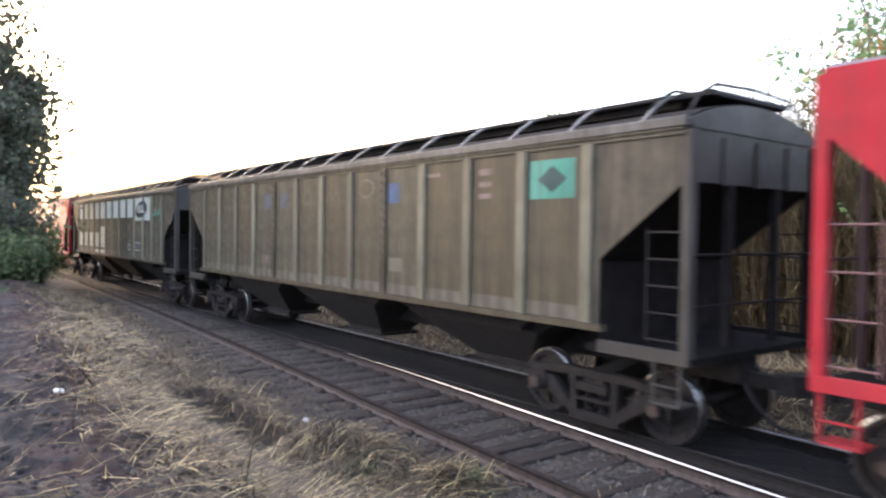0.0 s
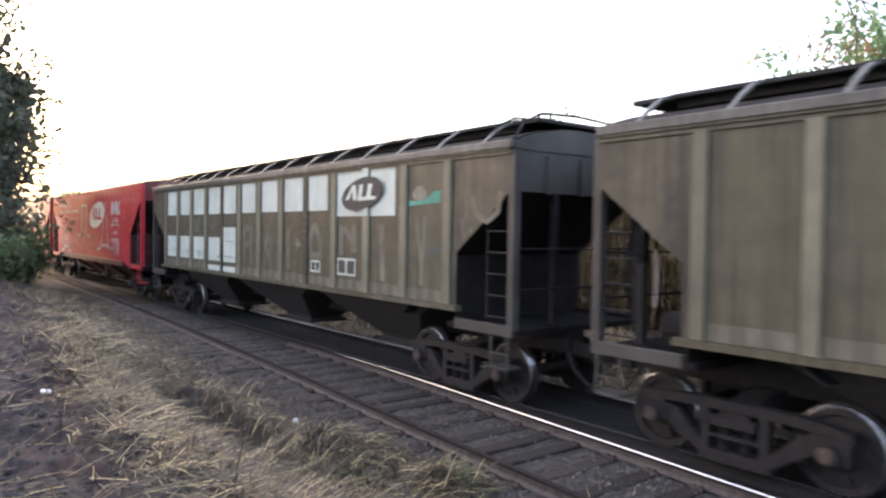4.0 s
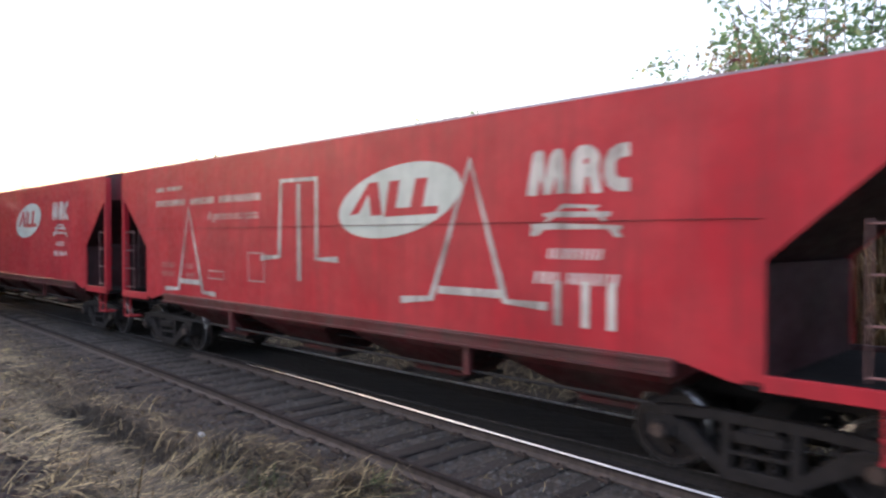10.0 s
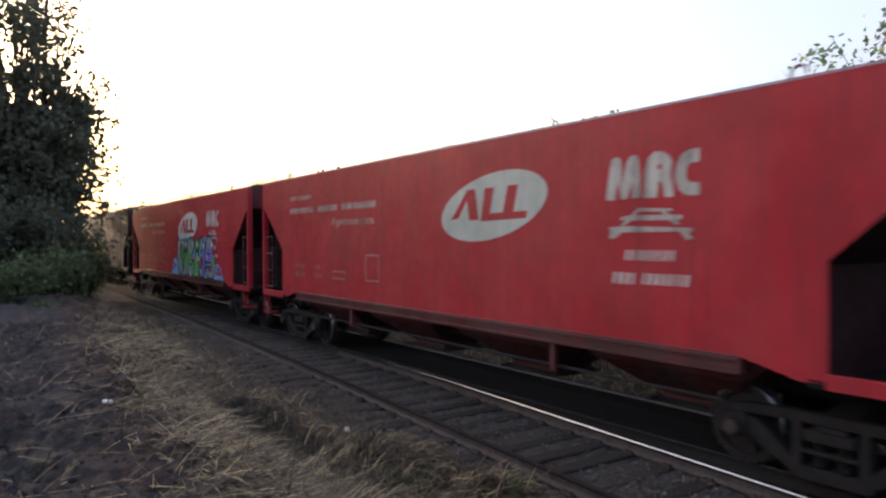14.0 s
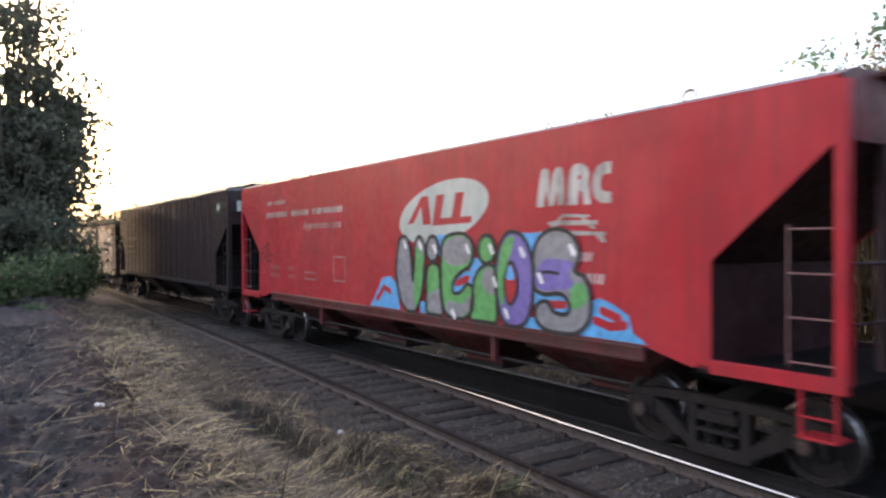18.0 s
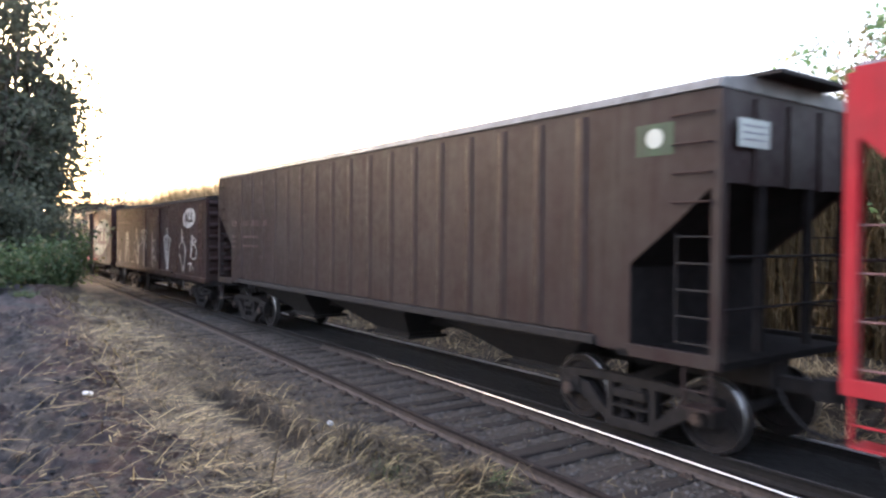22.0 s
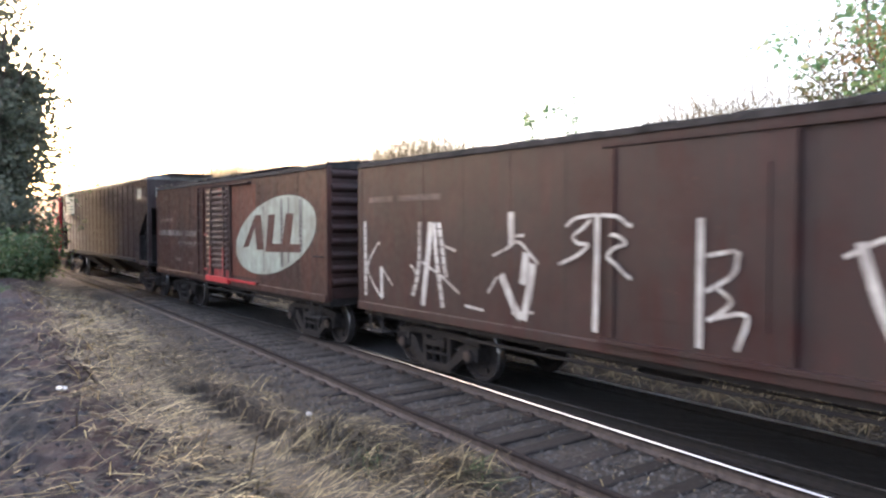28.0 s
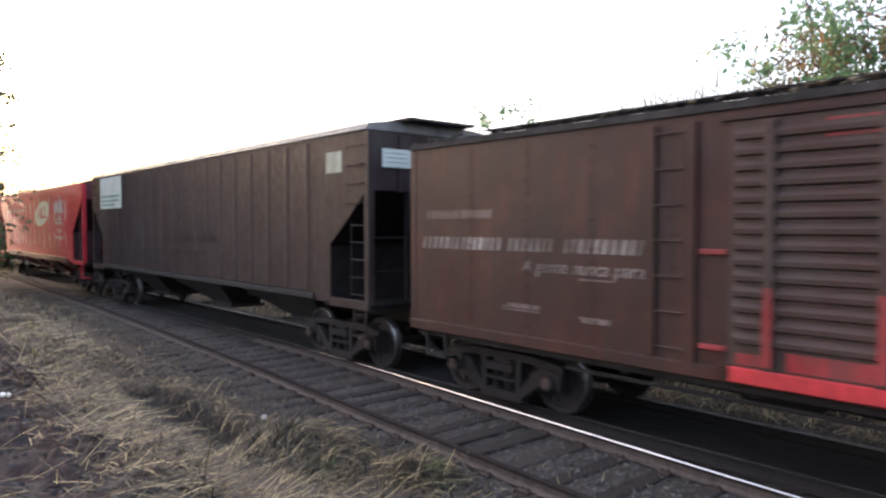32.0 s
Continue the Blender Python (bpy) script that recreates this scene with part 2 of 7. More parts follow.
M_RAILDULL = plain("dull_rail_head", (0.026, 0.021, 0.02), 0.9, 0.0, 0.35, 12, gloss=0.1)
M_TIMBER = plain("old_sleeper_timber", (0.048, 0.041, 0.037), 0.95, 0, 0.5, 5, 0.6, (1, 9, 9), 0.02, per_object=0.35, gloss=0.2)
M_STONE = plain("ballast_stone", (0.13, 0.118, 0.108), 0.9, 0, 0.4, 12, 0.4, island=0.6)
# near-black stalks and dark patches stand in for shadow between the stalks
M_STRAW = foliage("dry_straw", (0.022, 0.016, 0.01), (0.22, 0.165, 0.078), (0.5, 0.395, 0.2), 0.2, 0.17, 0.5)
M_DUFF = foliage("broken_brown_straw", (0.024, 0.017, 0.011), (0.085, 0.06, 0.032), (0.17, 0.125, 0.066), 0.1)
M_STRAW_PALE = foliage("bleached_straw", (0.025, 0.018, 0.01), (0.24, 0.183, 0.086), (0.5, 0.4, 0.205), 0.25, 0.09, 0.4)
M_VERGE = foliage("dry_verge_straw", (0.16, 0.12, 0.065), (0.44, 0.35, 0.2), (0.58, 0.5, 0.33), 0.35)
M_LEAF_RUST = foliage("rusty_leaf", (0.2, 0.12, 0.06), (0.32, 0.2, 0.1), (0.34, 0.17, 0.07), 0.6)
M_LEAF_DRY = foliage("withering_leaf", (0.1, 0.11, 0.055), (0.2, 0.195, 0.1), (0.25, 0.2, 0.1), 0.6)
M_CLOD = plain("burnt_clod", (0.04, 0.036, 0.037), 0.95, 0, 0.5, 14, 0.6, island=0.6)
M_STRAW_FAR = foliage("dry_reed", (0.08, 0.06, 0.033), (0.25, 0.195, 0.105), (0.38, 0.31, 0.18), 0.4)
M_WEED = foliage("green_weed", (0.05, 0.085, 0.033), (0.11, 0.15, 0.055), (0.19, 0.17, 0.085), 0.4)
M_LEAF_DARK = foliage("dark_leaf", (0.085, 0.098, 0.07), (0.15, 0.165, 0.11), (0.18, 0.17, 0.115), 0.62)
M_LEAF = foliage("leaf", (0.1, 0.19, 0.085), (0.21, 0.32, 0.16), (0.3, 0.33, 0.18), 0.7)
M_BARK = plain("bark", (0.11, 0.09, 0.072), 0.9, 0, 0.4, 6, 0.7, (1, 1, 0.3), 0.03)


def shade_dark_timber():
    """Old sleepers, blackened between the running rails for the shade under the train."""
    m = M_TIMBER
    n, l, b = m.node_tree.nodes, m.node_tree.links, m.node_tree.nodes["Principled BSDF"]
    was = b.inputs["Base Color"].links[0].from_socket
    tc = n.new("ShaderNodeTexCoord")
    sp = n.new("ShaderNodeSeparateXYZ")
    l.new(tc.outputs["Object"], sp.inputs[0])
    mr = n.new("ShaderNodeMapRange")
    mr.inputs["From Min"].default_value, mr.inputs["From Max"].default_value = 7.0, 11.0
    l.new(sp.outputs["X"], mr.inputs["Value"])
    # near-black range puts the train's shade into the timber colour
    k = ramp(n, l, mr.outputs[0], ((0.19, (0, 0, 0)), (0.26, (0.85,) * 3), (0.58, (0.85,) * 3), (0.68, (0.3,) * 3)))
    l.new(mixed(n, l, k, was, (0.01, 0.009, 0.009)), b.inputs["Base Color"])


shade_dark_timber()
M_TRASH = plain("white_litter", (0.55, 0.55, 0.53), 0.6)


def ground_material():
    m, n, l, b = nodes_of("burnt_soil_straw_and_ballast")
    tc = n.new("ShaderNodeTexCoord")
    sp = n.new("ShaderNodeSeparateXYZ")
    l.new(tc.outputs["Object"], sp.inputs[0])
    fine = noise_at(n, l, 9, 8)
    mid = noise_at(n, l, 1.6, 6)
    ash = ramp(n, l, noise_at(n, l, 5, 9), ((0.34, (0.006, 0.006, 0.007)), (0.5, (0.022, 0.02, 0.022)), (0.74, (0.072, 0.069, 0.075))))
    ash = mixed(n, l, ramp(n, l, noise_at(n, l, 0.9, 4), ((0.47, (0, 0, 0)), (0.62, (0.8, 0.8, 0.8)))), ash, ramp(n, l, noise_at(n, l, 8, 8), ((0.3, (0.026, 0.017, 0.018)), (0.7, (0.08, 0.05, 0.05)))))
    thatch = ramp(n, l, noise_at(n, l, 14, 8, (1, 0.4, 1)), ((0.3, (0.009, 0.007, 0.005)), (0.55, (0.028, 0.021, 0.014)), (0.78, (0.085, 0.065, 0.04))))
    dirt = ramp(n, l, noise_at(n, l, 11, 9), ((0.3, (0.027, 0.021, 0.016)), (0.55, (0.064, 0.05, 0.036)), (0.8, (0.125, 0.1, 0.07))))
    grit = ramp(n, l, noise_at(n, l, 13, 10, rough=0.7), ((0.3, (0.028, 0.023, 0.02)), (0.55, (0.072, 0.06, 0.051)), (0.8, (0.15, 0.128, 0.11))))
    # covers across the section, along the slanting bank: ash, thatch on its side, dirt at its foot, grit, bed blackened
    # for shade, thatch beyond
    slant = n.new("ShaderNodeMath")
    slant.operation = "MULTIPLY_ADD"
    l.new(sp.outputs["Y"], slant.inputs[0])
    slant.inputs[1].default_value = -0.075
    l.new(sp.outputs["X"], slant.inputs[2])

    def band(src, amount, stops):
        wob = n.new("ShaderNodeMath")
        wob.operation = "MULTIPLY_ADD"
        l.new(mid, wob.inputs[0])
        wob.inputs[1].default_value = amount
        l.new(src, wob.inputs[2])
        mr = n.new("ShaderNodeMapRange")
        mr.inputs["From Min"].default_value, mr.inputs["From Max"].default_value = 0.0, 14.0
        l.new(wob.outputs[0], mr.inputs["Value"])
        return ramp(n, l, mr.outputs[0], [(x / 14, (v, v, v)) for x, v in stops])
    baked = ramp(n, l, noise_at(n, l, 7, 8), ((0.32, (0.018, 0.009, 0.008)), (0.55, (0.05, 0.024, 0.02)), (0.75, (0.085, 0.05, 0.044))))
    c = mixed(n, l, band(slant.outputs[0], 2.2, ((1.35, 0), (1.75, 0.85), (2.3, 0.85), (2.7, 0))), ash, baked)
    c = mixed(n, l, band(slant.outputs[0], 1.6, ((1.95, 0), (2.5, 1))), c, thatch)
    c = mixed(n, l, band(slant.outputs[0], 1.6, ((3.3, 0), (4.0, 1))), c, dirt)
    c = mixed(n, l, band(slant.outputs[0], 1.6, ((4.9, 0), (5.9, 1))), c, grit)
    # near-black band: shade under the train painted into the bed
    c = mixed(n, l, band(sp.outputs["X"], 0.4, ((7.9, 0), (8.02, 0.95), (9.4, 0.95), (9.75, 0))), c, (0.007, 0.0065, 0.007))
    c = mixed(n, l, band(sp.outputs["X"], 0.8, ((10.4, 0), (10.9, 1))), c, thatch)
    l.new(c, b.inputs["Base Color"])
    b.inputs["Roughness"].default_value = 0.95
    bumped(n, l, b, noise_at(n, l, 17, 10, rough=0.75), 1.0, 0.09)
    return m


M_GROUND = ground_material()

# ---------------------------------------------------------------- mesh helpers
class Geo:
    """Collects simple solids and sheets into one mesh."""

    def __init__(self):
        self.v, self.f = [], []

    def poly(self, pts):
        k = len(self.v)
        self.v += [tuple(p) for p in pts]
        self.f.append(tuple(range(k, k + len(pts))))
        return self

    def box(self, x0, x1, y0, y1, z0, z1):
        k = len(self.v)
        self.v += [(x, y, z) for z in (z0, z1) for y in (y0, y1) for x in (x0, x1)]
        self.f += [tuple(k + i for i in q) for q in ((0, 2, 3, 1), (4, 5, 7, 6), (0, 1, 5, 4), (1, 3, 7, 5), (3, 2, 6, 7), (2, 0, 4, 6))]
        return self

    def prism(self, pts, a, b, axis=0):
        """A polygon in the plane across axis, drawn out from a to b."""
        k, n = len(self.v), len(pts)
        for c in (a, b):
            for p in pts:
                q = list(p)
                q.insert(axis, c)
                self.v.append(tuple(q))
        self.f += [tuple(range(k, k + n))[::-1], tuple(range(k + n, k + 2 * n))]
        self.f += [(k + i, k + (i + 1) % n, k + n + (i + 1) % n, k + n + i) for i in range(n)]
        return self

    def cyl(self, p, q, r, seg=12, r2=None):
        p, q = Vector(p), Vector(q)
        d = (q - p).normalized()
        u = d.orthogonal().normalized()
        w = d.cross(u)
        k = len(self.v)
        for c, rr in ((p, r), (q, r if r2 is None else r2)):
            for i in range(seg):
                a = 2 * math.pi * i / seg
                self.v.append(tuple(c + (u * math.cos(a) + w * math.sin(a)) * rr))
        self.f += [tuple(range(k, k + seg))[::-1], tuple(range(k + seg, k + 2 * seg))]
        self.f += [(k + i, k + (i + 1) % seg, k + seg + (i + 1) % seg, k + seg + i) for i in range(seg)]
        return self

    def tube(self, pts, r, seg=6):
        for a, b in zip(pts, pts[1:]):
            self.cyl(a, b, r, seg)
        return self

    def loft(self, rings):
        k, n = len(self.v), len(rings[0])
        for r in rings:
            self.v += [tuple(p) for p in r]
        for j in range(len(rings) - 1):
            a = k + j * n
            self.f += [(a + i, a + (i + 1) % n, a + n + (i + 1) % n, a + n + i) for i in range(n)]
        self.f += [tuple(range(k, k + n))[::-1], tuple(range(k + (len(rings) - 1) * n, k + len(rings) * n))]
        return self

    def mesh(self, name, material, smooth=False, bevel=0.0):
        me = bpy.data.meshes.new(name)
        me.from_pydata(self.v, [], self.f)
        if bevel:
            bm = bmesh.new()
            bm.from_mesh(me)
            bmesh.ops.bevel(bm, geom=list(bm.edges), offset=bevel, segments=1, affect="EDGES", clamp_overlap=True)
            bm.to_mesh(me)
            bm.free()
        for mt in material if isinstance(material, tuple) else (material,):
            me.materials.append(mt)
        if smooth:
            me.polygons.foreach_set("use_smooth", [True] * len(me.polygons))
        me.update()
        return me


def part(name, geo, material, parent=None, label="", smooth=False, bevel=0.0):
    ob = new(name, geo.mesh(name, material, smooth, bevel))
    ob.parent = parent
    return tagged(ob, label) if label else ob


def lerp(a, b, k):
    return a + (b - a) * k


def smooth01(a, b, x):
    k = np.clip((x - a) / (b - a), 0, 1)
    return k * k * (3 - 2 * k)


# ---------------------------------------------------------------- the lie of the land
def bank_edge(y):
    return 1.15 + 0.075 * np.clip(y, 0, 30)


def wave(x, y, s, seed):
    return (np.sin(x * 1.7 * s + seed) * np.cos(y * 1.3 * s + seed * 2.1) + 0.6 * np.sin(x * 3.1 * s + y * 2.3 * s + seed * 3.7)
            + 0.4 * np.sin(-x * 5.3 * s + y * 4.7 * s + seed * 1.3)) / 2


def height(x, y):
    x, y = np.asarray(x, float), np.asarray(y, float)
    e = bank_edge(y)
    top = 1.0 + 0.1 * wave(x, y, 0.9, 1.0) + 0.06 * wave(x, y, 2.7, 4.0) + 0.045 * wave(x, y, 5.1, 8.0) + 0.03 * wave(x, y, 10.3, 6.0) + 0.05 * np.abs(wave(x, y, 4.3, 2.5)) - 0.28 * smooth01(16.4, 17.8, y + 0.5 * wave(x, y, 1.1, 3.0)) - 0.2 * smooth01(22, 60, y)
    foot = e + 2.35 - 0.75 * smooth01(4.6, 6.8, y) * (1 - smooth01(12.6, 15, y)) + 0.2 * wave(x, y, 0.6, 2.0)
    k = (x - e + 0.3) / (foot - e + 0.3)
    k = 0.7 * np.clip(k, 0, 1) + 0.3 * smooth01(0, 1, k)
    z = lerp(top, -0.175, k)
    z = z + 0.06 * wave(x, y, 2.2, 7.0) * np.exp(-((x - 3.0) / 1.6) ** 2)
    # the washed-out ledge at the foot of the bank: a steep dark face towards the bank
    lip = 4.0 + 0.1 * (y - 9) - 0.03 * (y - 9) ** 2 + 0.08 * wave(x, y, 3.0, 2.0)
    z = z + 0.1 * smooth01(-0.02, 0.08, x - lip) * (1 - smooth01(0.2, 0.9, x - lip)) * smooth01(8.0, 8.8, y) * (1 - smooth01(11.8, 13.2, y))
    z = z - 0.34 * smooth01(0.04, -0.04, x - lip) * smooth01(-1.1, -0.1, x - lip) * smooth01(8.3, 9.0, y) * (1 - smooth01(11.8, 13.2, y))
    z = z + 0.016 * wave(x, y, 6.0, 5.0) + 0.014 * wave(x, y, 13.0, 3.0)
    z = z + 0.2 * np.exp(-((x - 4.3) ** 2 + (y - 7.9) ** 2) / 0.3) + 0.1 * np.exp(-((x - 4.9) ** 2 + (y - 6.3) ** 2) / 0.2)
    # the bed between the siding rail and the far rail lies lower than the sleepers' tops
    z = z - 0.018 * smooth01(5.2, 5.6, x) * (1 - smooth01(9.9, 10.3, x)) * (1 - smooth01(10, 16, y)) + 0.065 * smooth01(7.83, 7.9, x) * (1 - smooth01(9.28, 9.35, x))
    # beyond the track the ground rises a little under old cut grass
    z = z + 0.5 * smooth01(10.1, 11.6, x) + 0.14 * smooth01(10.2, 11.5, x) * wave(x, y, 1.5, 9.0)
    return z


def build_ground():
    xs = np.concatenate([-np.geomspace(900, 6, 18), np.arange(-5.5, -1.0, 0.5), np.arange(-1.0, 6.6, 0.08), np.arange(6.6, 7.75, 0.15), np.arange(7.8, 9.5, 0.05), np.arange(9.6, 14, 0.3), np.geomspace(14.2, 900, 20)])
    ys = np.concatenate([-np.geomspace(900, 4, 16), np.arange(-3.5, 2.0, 0.5), np.arange(2.0, 18, 0.1), np.arange(18, 40, 0.5), np.geomspace(41, 1500, 24)])
    X, Y = np.meshgrid(xs, ys)
    Z = height(X, Y)
    near = (X > -1.2) & (X < 6.0) & (Y > 2) & (Y < 18)
    Z = Z + near * np.random.default_rng(4).normal(0, 0.018, Z.shape)
    nx, ny = len(xs), len(ys)
    g = Geo()
    g.v = np.stack([X.ravel(), Y.ravel(), Z.ravel()], 1).tolist()
    g.f = [(j * nx + i, j * nx + i + 1, (j + 1) * nx + i + 1, (j + 1) * nx + i) for j in range(ny - 1) for i in range(nx - 1)]
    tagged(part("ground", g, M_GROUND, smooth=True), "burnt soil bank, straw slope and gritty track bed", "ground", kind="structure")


build_ground()

# ---------------------------------------------------------------- track
RAIL_NEAR, RAIL_FAR, TRACK_X = 7.79, 9.42, 8.60


def rail_geo(path, top=0.0):
    """A flat-bottomed rail along a path of (x, y): head apart from web and foot."""
    web, head = Geo(), Geo()
    sec_web = ((-0.07, -0.16), (0.07, -0.16), (0.07, -0.145), (0.012, -0.12), (0.012, -0.045), (-0.012, -0.045), (-0.012, -0.12), (-0.07, -0.145))
    sec_head = ((-0.034, -0.045), (0.034, -0.045), (0.035, -0.016), (0.025, -0.003), (0.012, 0.0), (-0.012, 0.0), (-0.025, -0.003), (-0.035, -0.016))
    for sec, geo in ((sec_web, web), (sec_head, head)):
        geo.loft([[(x + a, y, top + b) for a, b in sec] for x, y in path])
    return web, head


def add_rail(name, path, head_mat, label, parent, foot_mat=M_RAIL):
    web, head = rail_geo(path)
    r = part(name, web, foot_mat, parent, label)
    part("rail_head", head, head_mat, r)


track = tagged(new("railway_track"), "railway track with polished rails on old timber sleepers", "railway track", kind="structure")
YS = list(np.concatenate([np.arange(-170, -8, 10.0), np.arange(-8, 30, 2.0), np.arange(30, 240, 10.0)]))
add_rail("rail", [(RAIL_NEAR, y) for y in YS], M_RAILWORN, "steel rail with a dull worn head", track)
add_rail("rail", [(RAIL_FAR, y) for y in YS], M_RAILDULL, "steel rail with a narrow shiny band", track)
part("running_band", Geo().box(RAIL_FAR - 0.024, RAIL_FAR + 0.002, -170, 240, -0.004, 0.002), M_RAILFAR, track, "narrow band polished by the wheels")
part("gauge_corner", Geo().prism([(RAIL_FAR - 0.0385, -0.017), (RAIL_FAR - 0.0245, 0.002), (RAIL_FAR - 0.022, -0.006), (RAIL_FAR - 0.033, -0.018)], -170, 240, 1), M_RAILHEAD, track, "inner corner polished by the flanges")
part("running_band", Geo().box(RAIL_NEAR - 0.006, RAIL_NEAR + 0.008, -170, 240, -0.004, 0.002), M_RAILFAINT, track, "faint worn line along the head")
# the rail of the turnout, which closes up to the near rail
TURN = [(6.33, -170), (6.33, -60), (6.5, -20), (6.86, -4), (7.0, 0), (7.2, 3.8), (7.31, 5.5), (7.42, 7.3), (7.56, 9.5), (7.66, 11.5), (7.70, 13.5), (7.712, 16)]
add_rail("turnout_rail", TURN, M_RAILDULL, "rail of a turnout with a narrow polished band", track, M_RAILDUST)
# wheels have polished the shoulder of its head, up to where it closes on the near rail
band = Geo()
for (a0, b0), (a1, b1) in zip(((-0.039, -0.026), (-0.036, -0.014), (-0.027, -0.001)), ((-0.036, -0.014), (-0.027, -0.001), (-0.012, 0.0045))):
    for (x0, y0), (x1, y1) in zip(TURN, TURN[1:]):
        if y1 <= 13.5:
            k0, k1 = (0.45 * (1 - 0.85 * float(smooth01(7.5, 13.5, y))) for y in (y0, y1))
            band.poly([(x0 - 0.027 + (a0 + 0.027) * k0, y0, b0 * k0), (x0 - 0.027 + (a1 + 0.027) * k0, y0, b1 * k0), (x1 - 0.027 + (a1 + 0.027) * k1, y1, b1 * k1), (x1 - 0.027 + (a0 + 0.027) * k1, y1, b0 * k1)])
part("running_band", band, M_RAILHEAD, track, "narrow band polished by the wheels")
# the unused rail on the near side
SIDING = [(4.7, -170), (4.7, -60), (4.87, -20), (5.2, -5), (5.42, 1.5), (5.6, 5.0), (5.78, 8.5), (6.0, 11.8), (6.34, 19), (6.62, 27), (6.8, 40), (6.85, 60)]
add_rail("siding_rail", SIDING, M_RAILDULL, "rusty dull rail of a disused siding", track, M_RAILDUST)


def build_sleepers():
    rng = random.Random(5)
    shapes = []
    for k in range(5):
        g = Geo()
        l0, l1 = 5.15 + rng.uniform(-0.15, 0.15), 10.1 + rng.uniform(-0.15, 0.15)
        w = 0.125
        ring = lambda x, s: [(x, -w * s, -0.34), (x, w * s, -0.34), (x, w * s, -0.172 - 0.012 * rng.random()), (x, w * 0.75 * s, -0.158), (x, -w * 0.75 * s, -0.158), (x, -w * s, -0.165 - 0.01 * rng.random())]
        g.loft([ring(lerp(l0, l1, t), 1 + rng.uniform(-0.06, 0.06)) for t in (0, 0.12, 0.3, 0.5, 0.7, 0.88, 1)])
        shapes.append(g.mesh("sleeper", M_TIMBER))
    # rusty tie plates with spike heads, under the turnout rail and the siding rail
    g = Geo().box(-0.15, 0.15, -0.085, 0.085, -0.17, -0.141)
    for a, b in ((-0.095, -0.045), (-0.095, 0.045), (0.095, 0.0)):
        g.box(a - 0.02, a + 0.02, b - 0.018, b + 0.018, -0.142, -0.118)
    plate = g.mesh("tie_plate", M_RUSTPLATE)
    for i in range(64):
        y = -3 + i * 0.62 + rng.uniform(-0.05, 0.05)
        if i < 30:
            for line in (TURN, SIDING):
                o = new("tie_plate", plate)
                o.parent, o.location = track, (float(np.interp(y, [b for _, b in line], [a for a, _ in line])), y, 0)
        s = new("sleeper", rng.choice(shapes))
        s.matrix_basis = pose(0, y, rng.uniform(-0.024, 0.01), 0, 0, rng.uniform(-0.5, 0.5))
        s.parent = track
    # the rest of the line, out past the near stretch
    g = Geo()
    for i in range(600):
        y = -168 + i * 0.62
        if y > -3.3:
            y += 39.8
        g.box(5.15 if y < 0 else 7.2, 10.1, y - 0.115, y + 0.115, -0.34, -0.165)
    tagged(part("distant_sleepers", g, M_TIMBER, track), "old timber sleepers down the line", kind="stuff")


build_sleepers()


# ---------------------------------------------------------------- plants
def blades(g, rng, x, y, z, length, width, lean, turn, bend=0.3):
    """One dry blade: two bent quads."""
    dx, dy = math.cos(turn), math.sin(turn)
    px, py = -dy * width / 2, dx * width / 2
    c, s = math.cos(lean), math.sin(lean)
    p0 = (x, y, z)
    p1 = (x + dx * length * 0.55 * s, y + dy * length * 0.55 * s, z + length * 0.55 * c)
    c2, s2 = math.cos(lean + bend), math.sin(lean + bend)
    p2 = (p1[0] + dx * length * 0.45 * s2, p1[1] + dy * length * 0.45 * s2, p1[2] + length * 0.45 * c2)
    k = len(g.v)
    g.v += [(p0[0] - px, p0[1] - py, p0[2]), (p0[0] + px, p0[1] + py, p0[2]), (p1[0] + px * 0.8, p1[1] + py * 0.8, p1[2]),
            (p1[0] - px * 0.8, p1[1] - py * 0.8, p1[2]), p2]
    g.f += [(k, k + 1, k + 2, k + 3), (k + 3, k + 2, k + 4)]


def stalk(g, x, y, z, length, width, lean, turn, droop, seg=4):
    """One long stalk that arches over: a flat strip of several pieces, slightly folded."""
    k = len(g.v)
    dx, dy = math.cos(turn), math.sin(turn)
    px, py = -dy * width / 2, dx * width / 2
    step, a = length / seg, lean
    for i in range(seg + 1):
        w = 1 - 0.5 * i / seg
        g.v += [(x - px * w, y - py * w, z), (x + px * w, y + py * w, z + width * 0.25)]
        x, y, z = x + dx * step * math.sin(a), y + dy * step * math.sin(a), z + step * math.cos(a)
        a += droop / seg
    g.f += [(k + 2 * i, k + 2 * i + 1, k + 2 * i + 3, k + 2 * i + 2) for i in range(seg)]


def lie(g, rng, x, y, length, width, turn):
    """A stalk lying along the ground from a place towards a turn, a little arched."""
    z0 = float(height(x, y))
    z1 = float(height(x + length * math.cos(turn), y + length * math.sin(turn)))
    lean = math.acos(max(-0.8, min(0.8, (z1 - z0) / length))) + rng.gauss(-0.05, 0.08)
    arch = rng.uniform(0.05, 0.45)
    stalk(g, x, y, z0 + rng.uniform(0.01, 0.06), length, width, lean - arch / 2, turn, arch)


def in_ledge(x, y):
    return 3.2 < x < 4.08 and 8.4 < y < 12.4


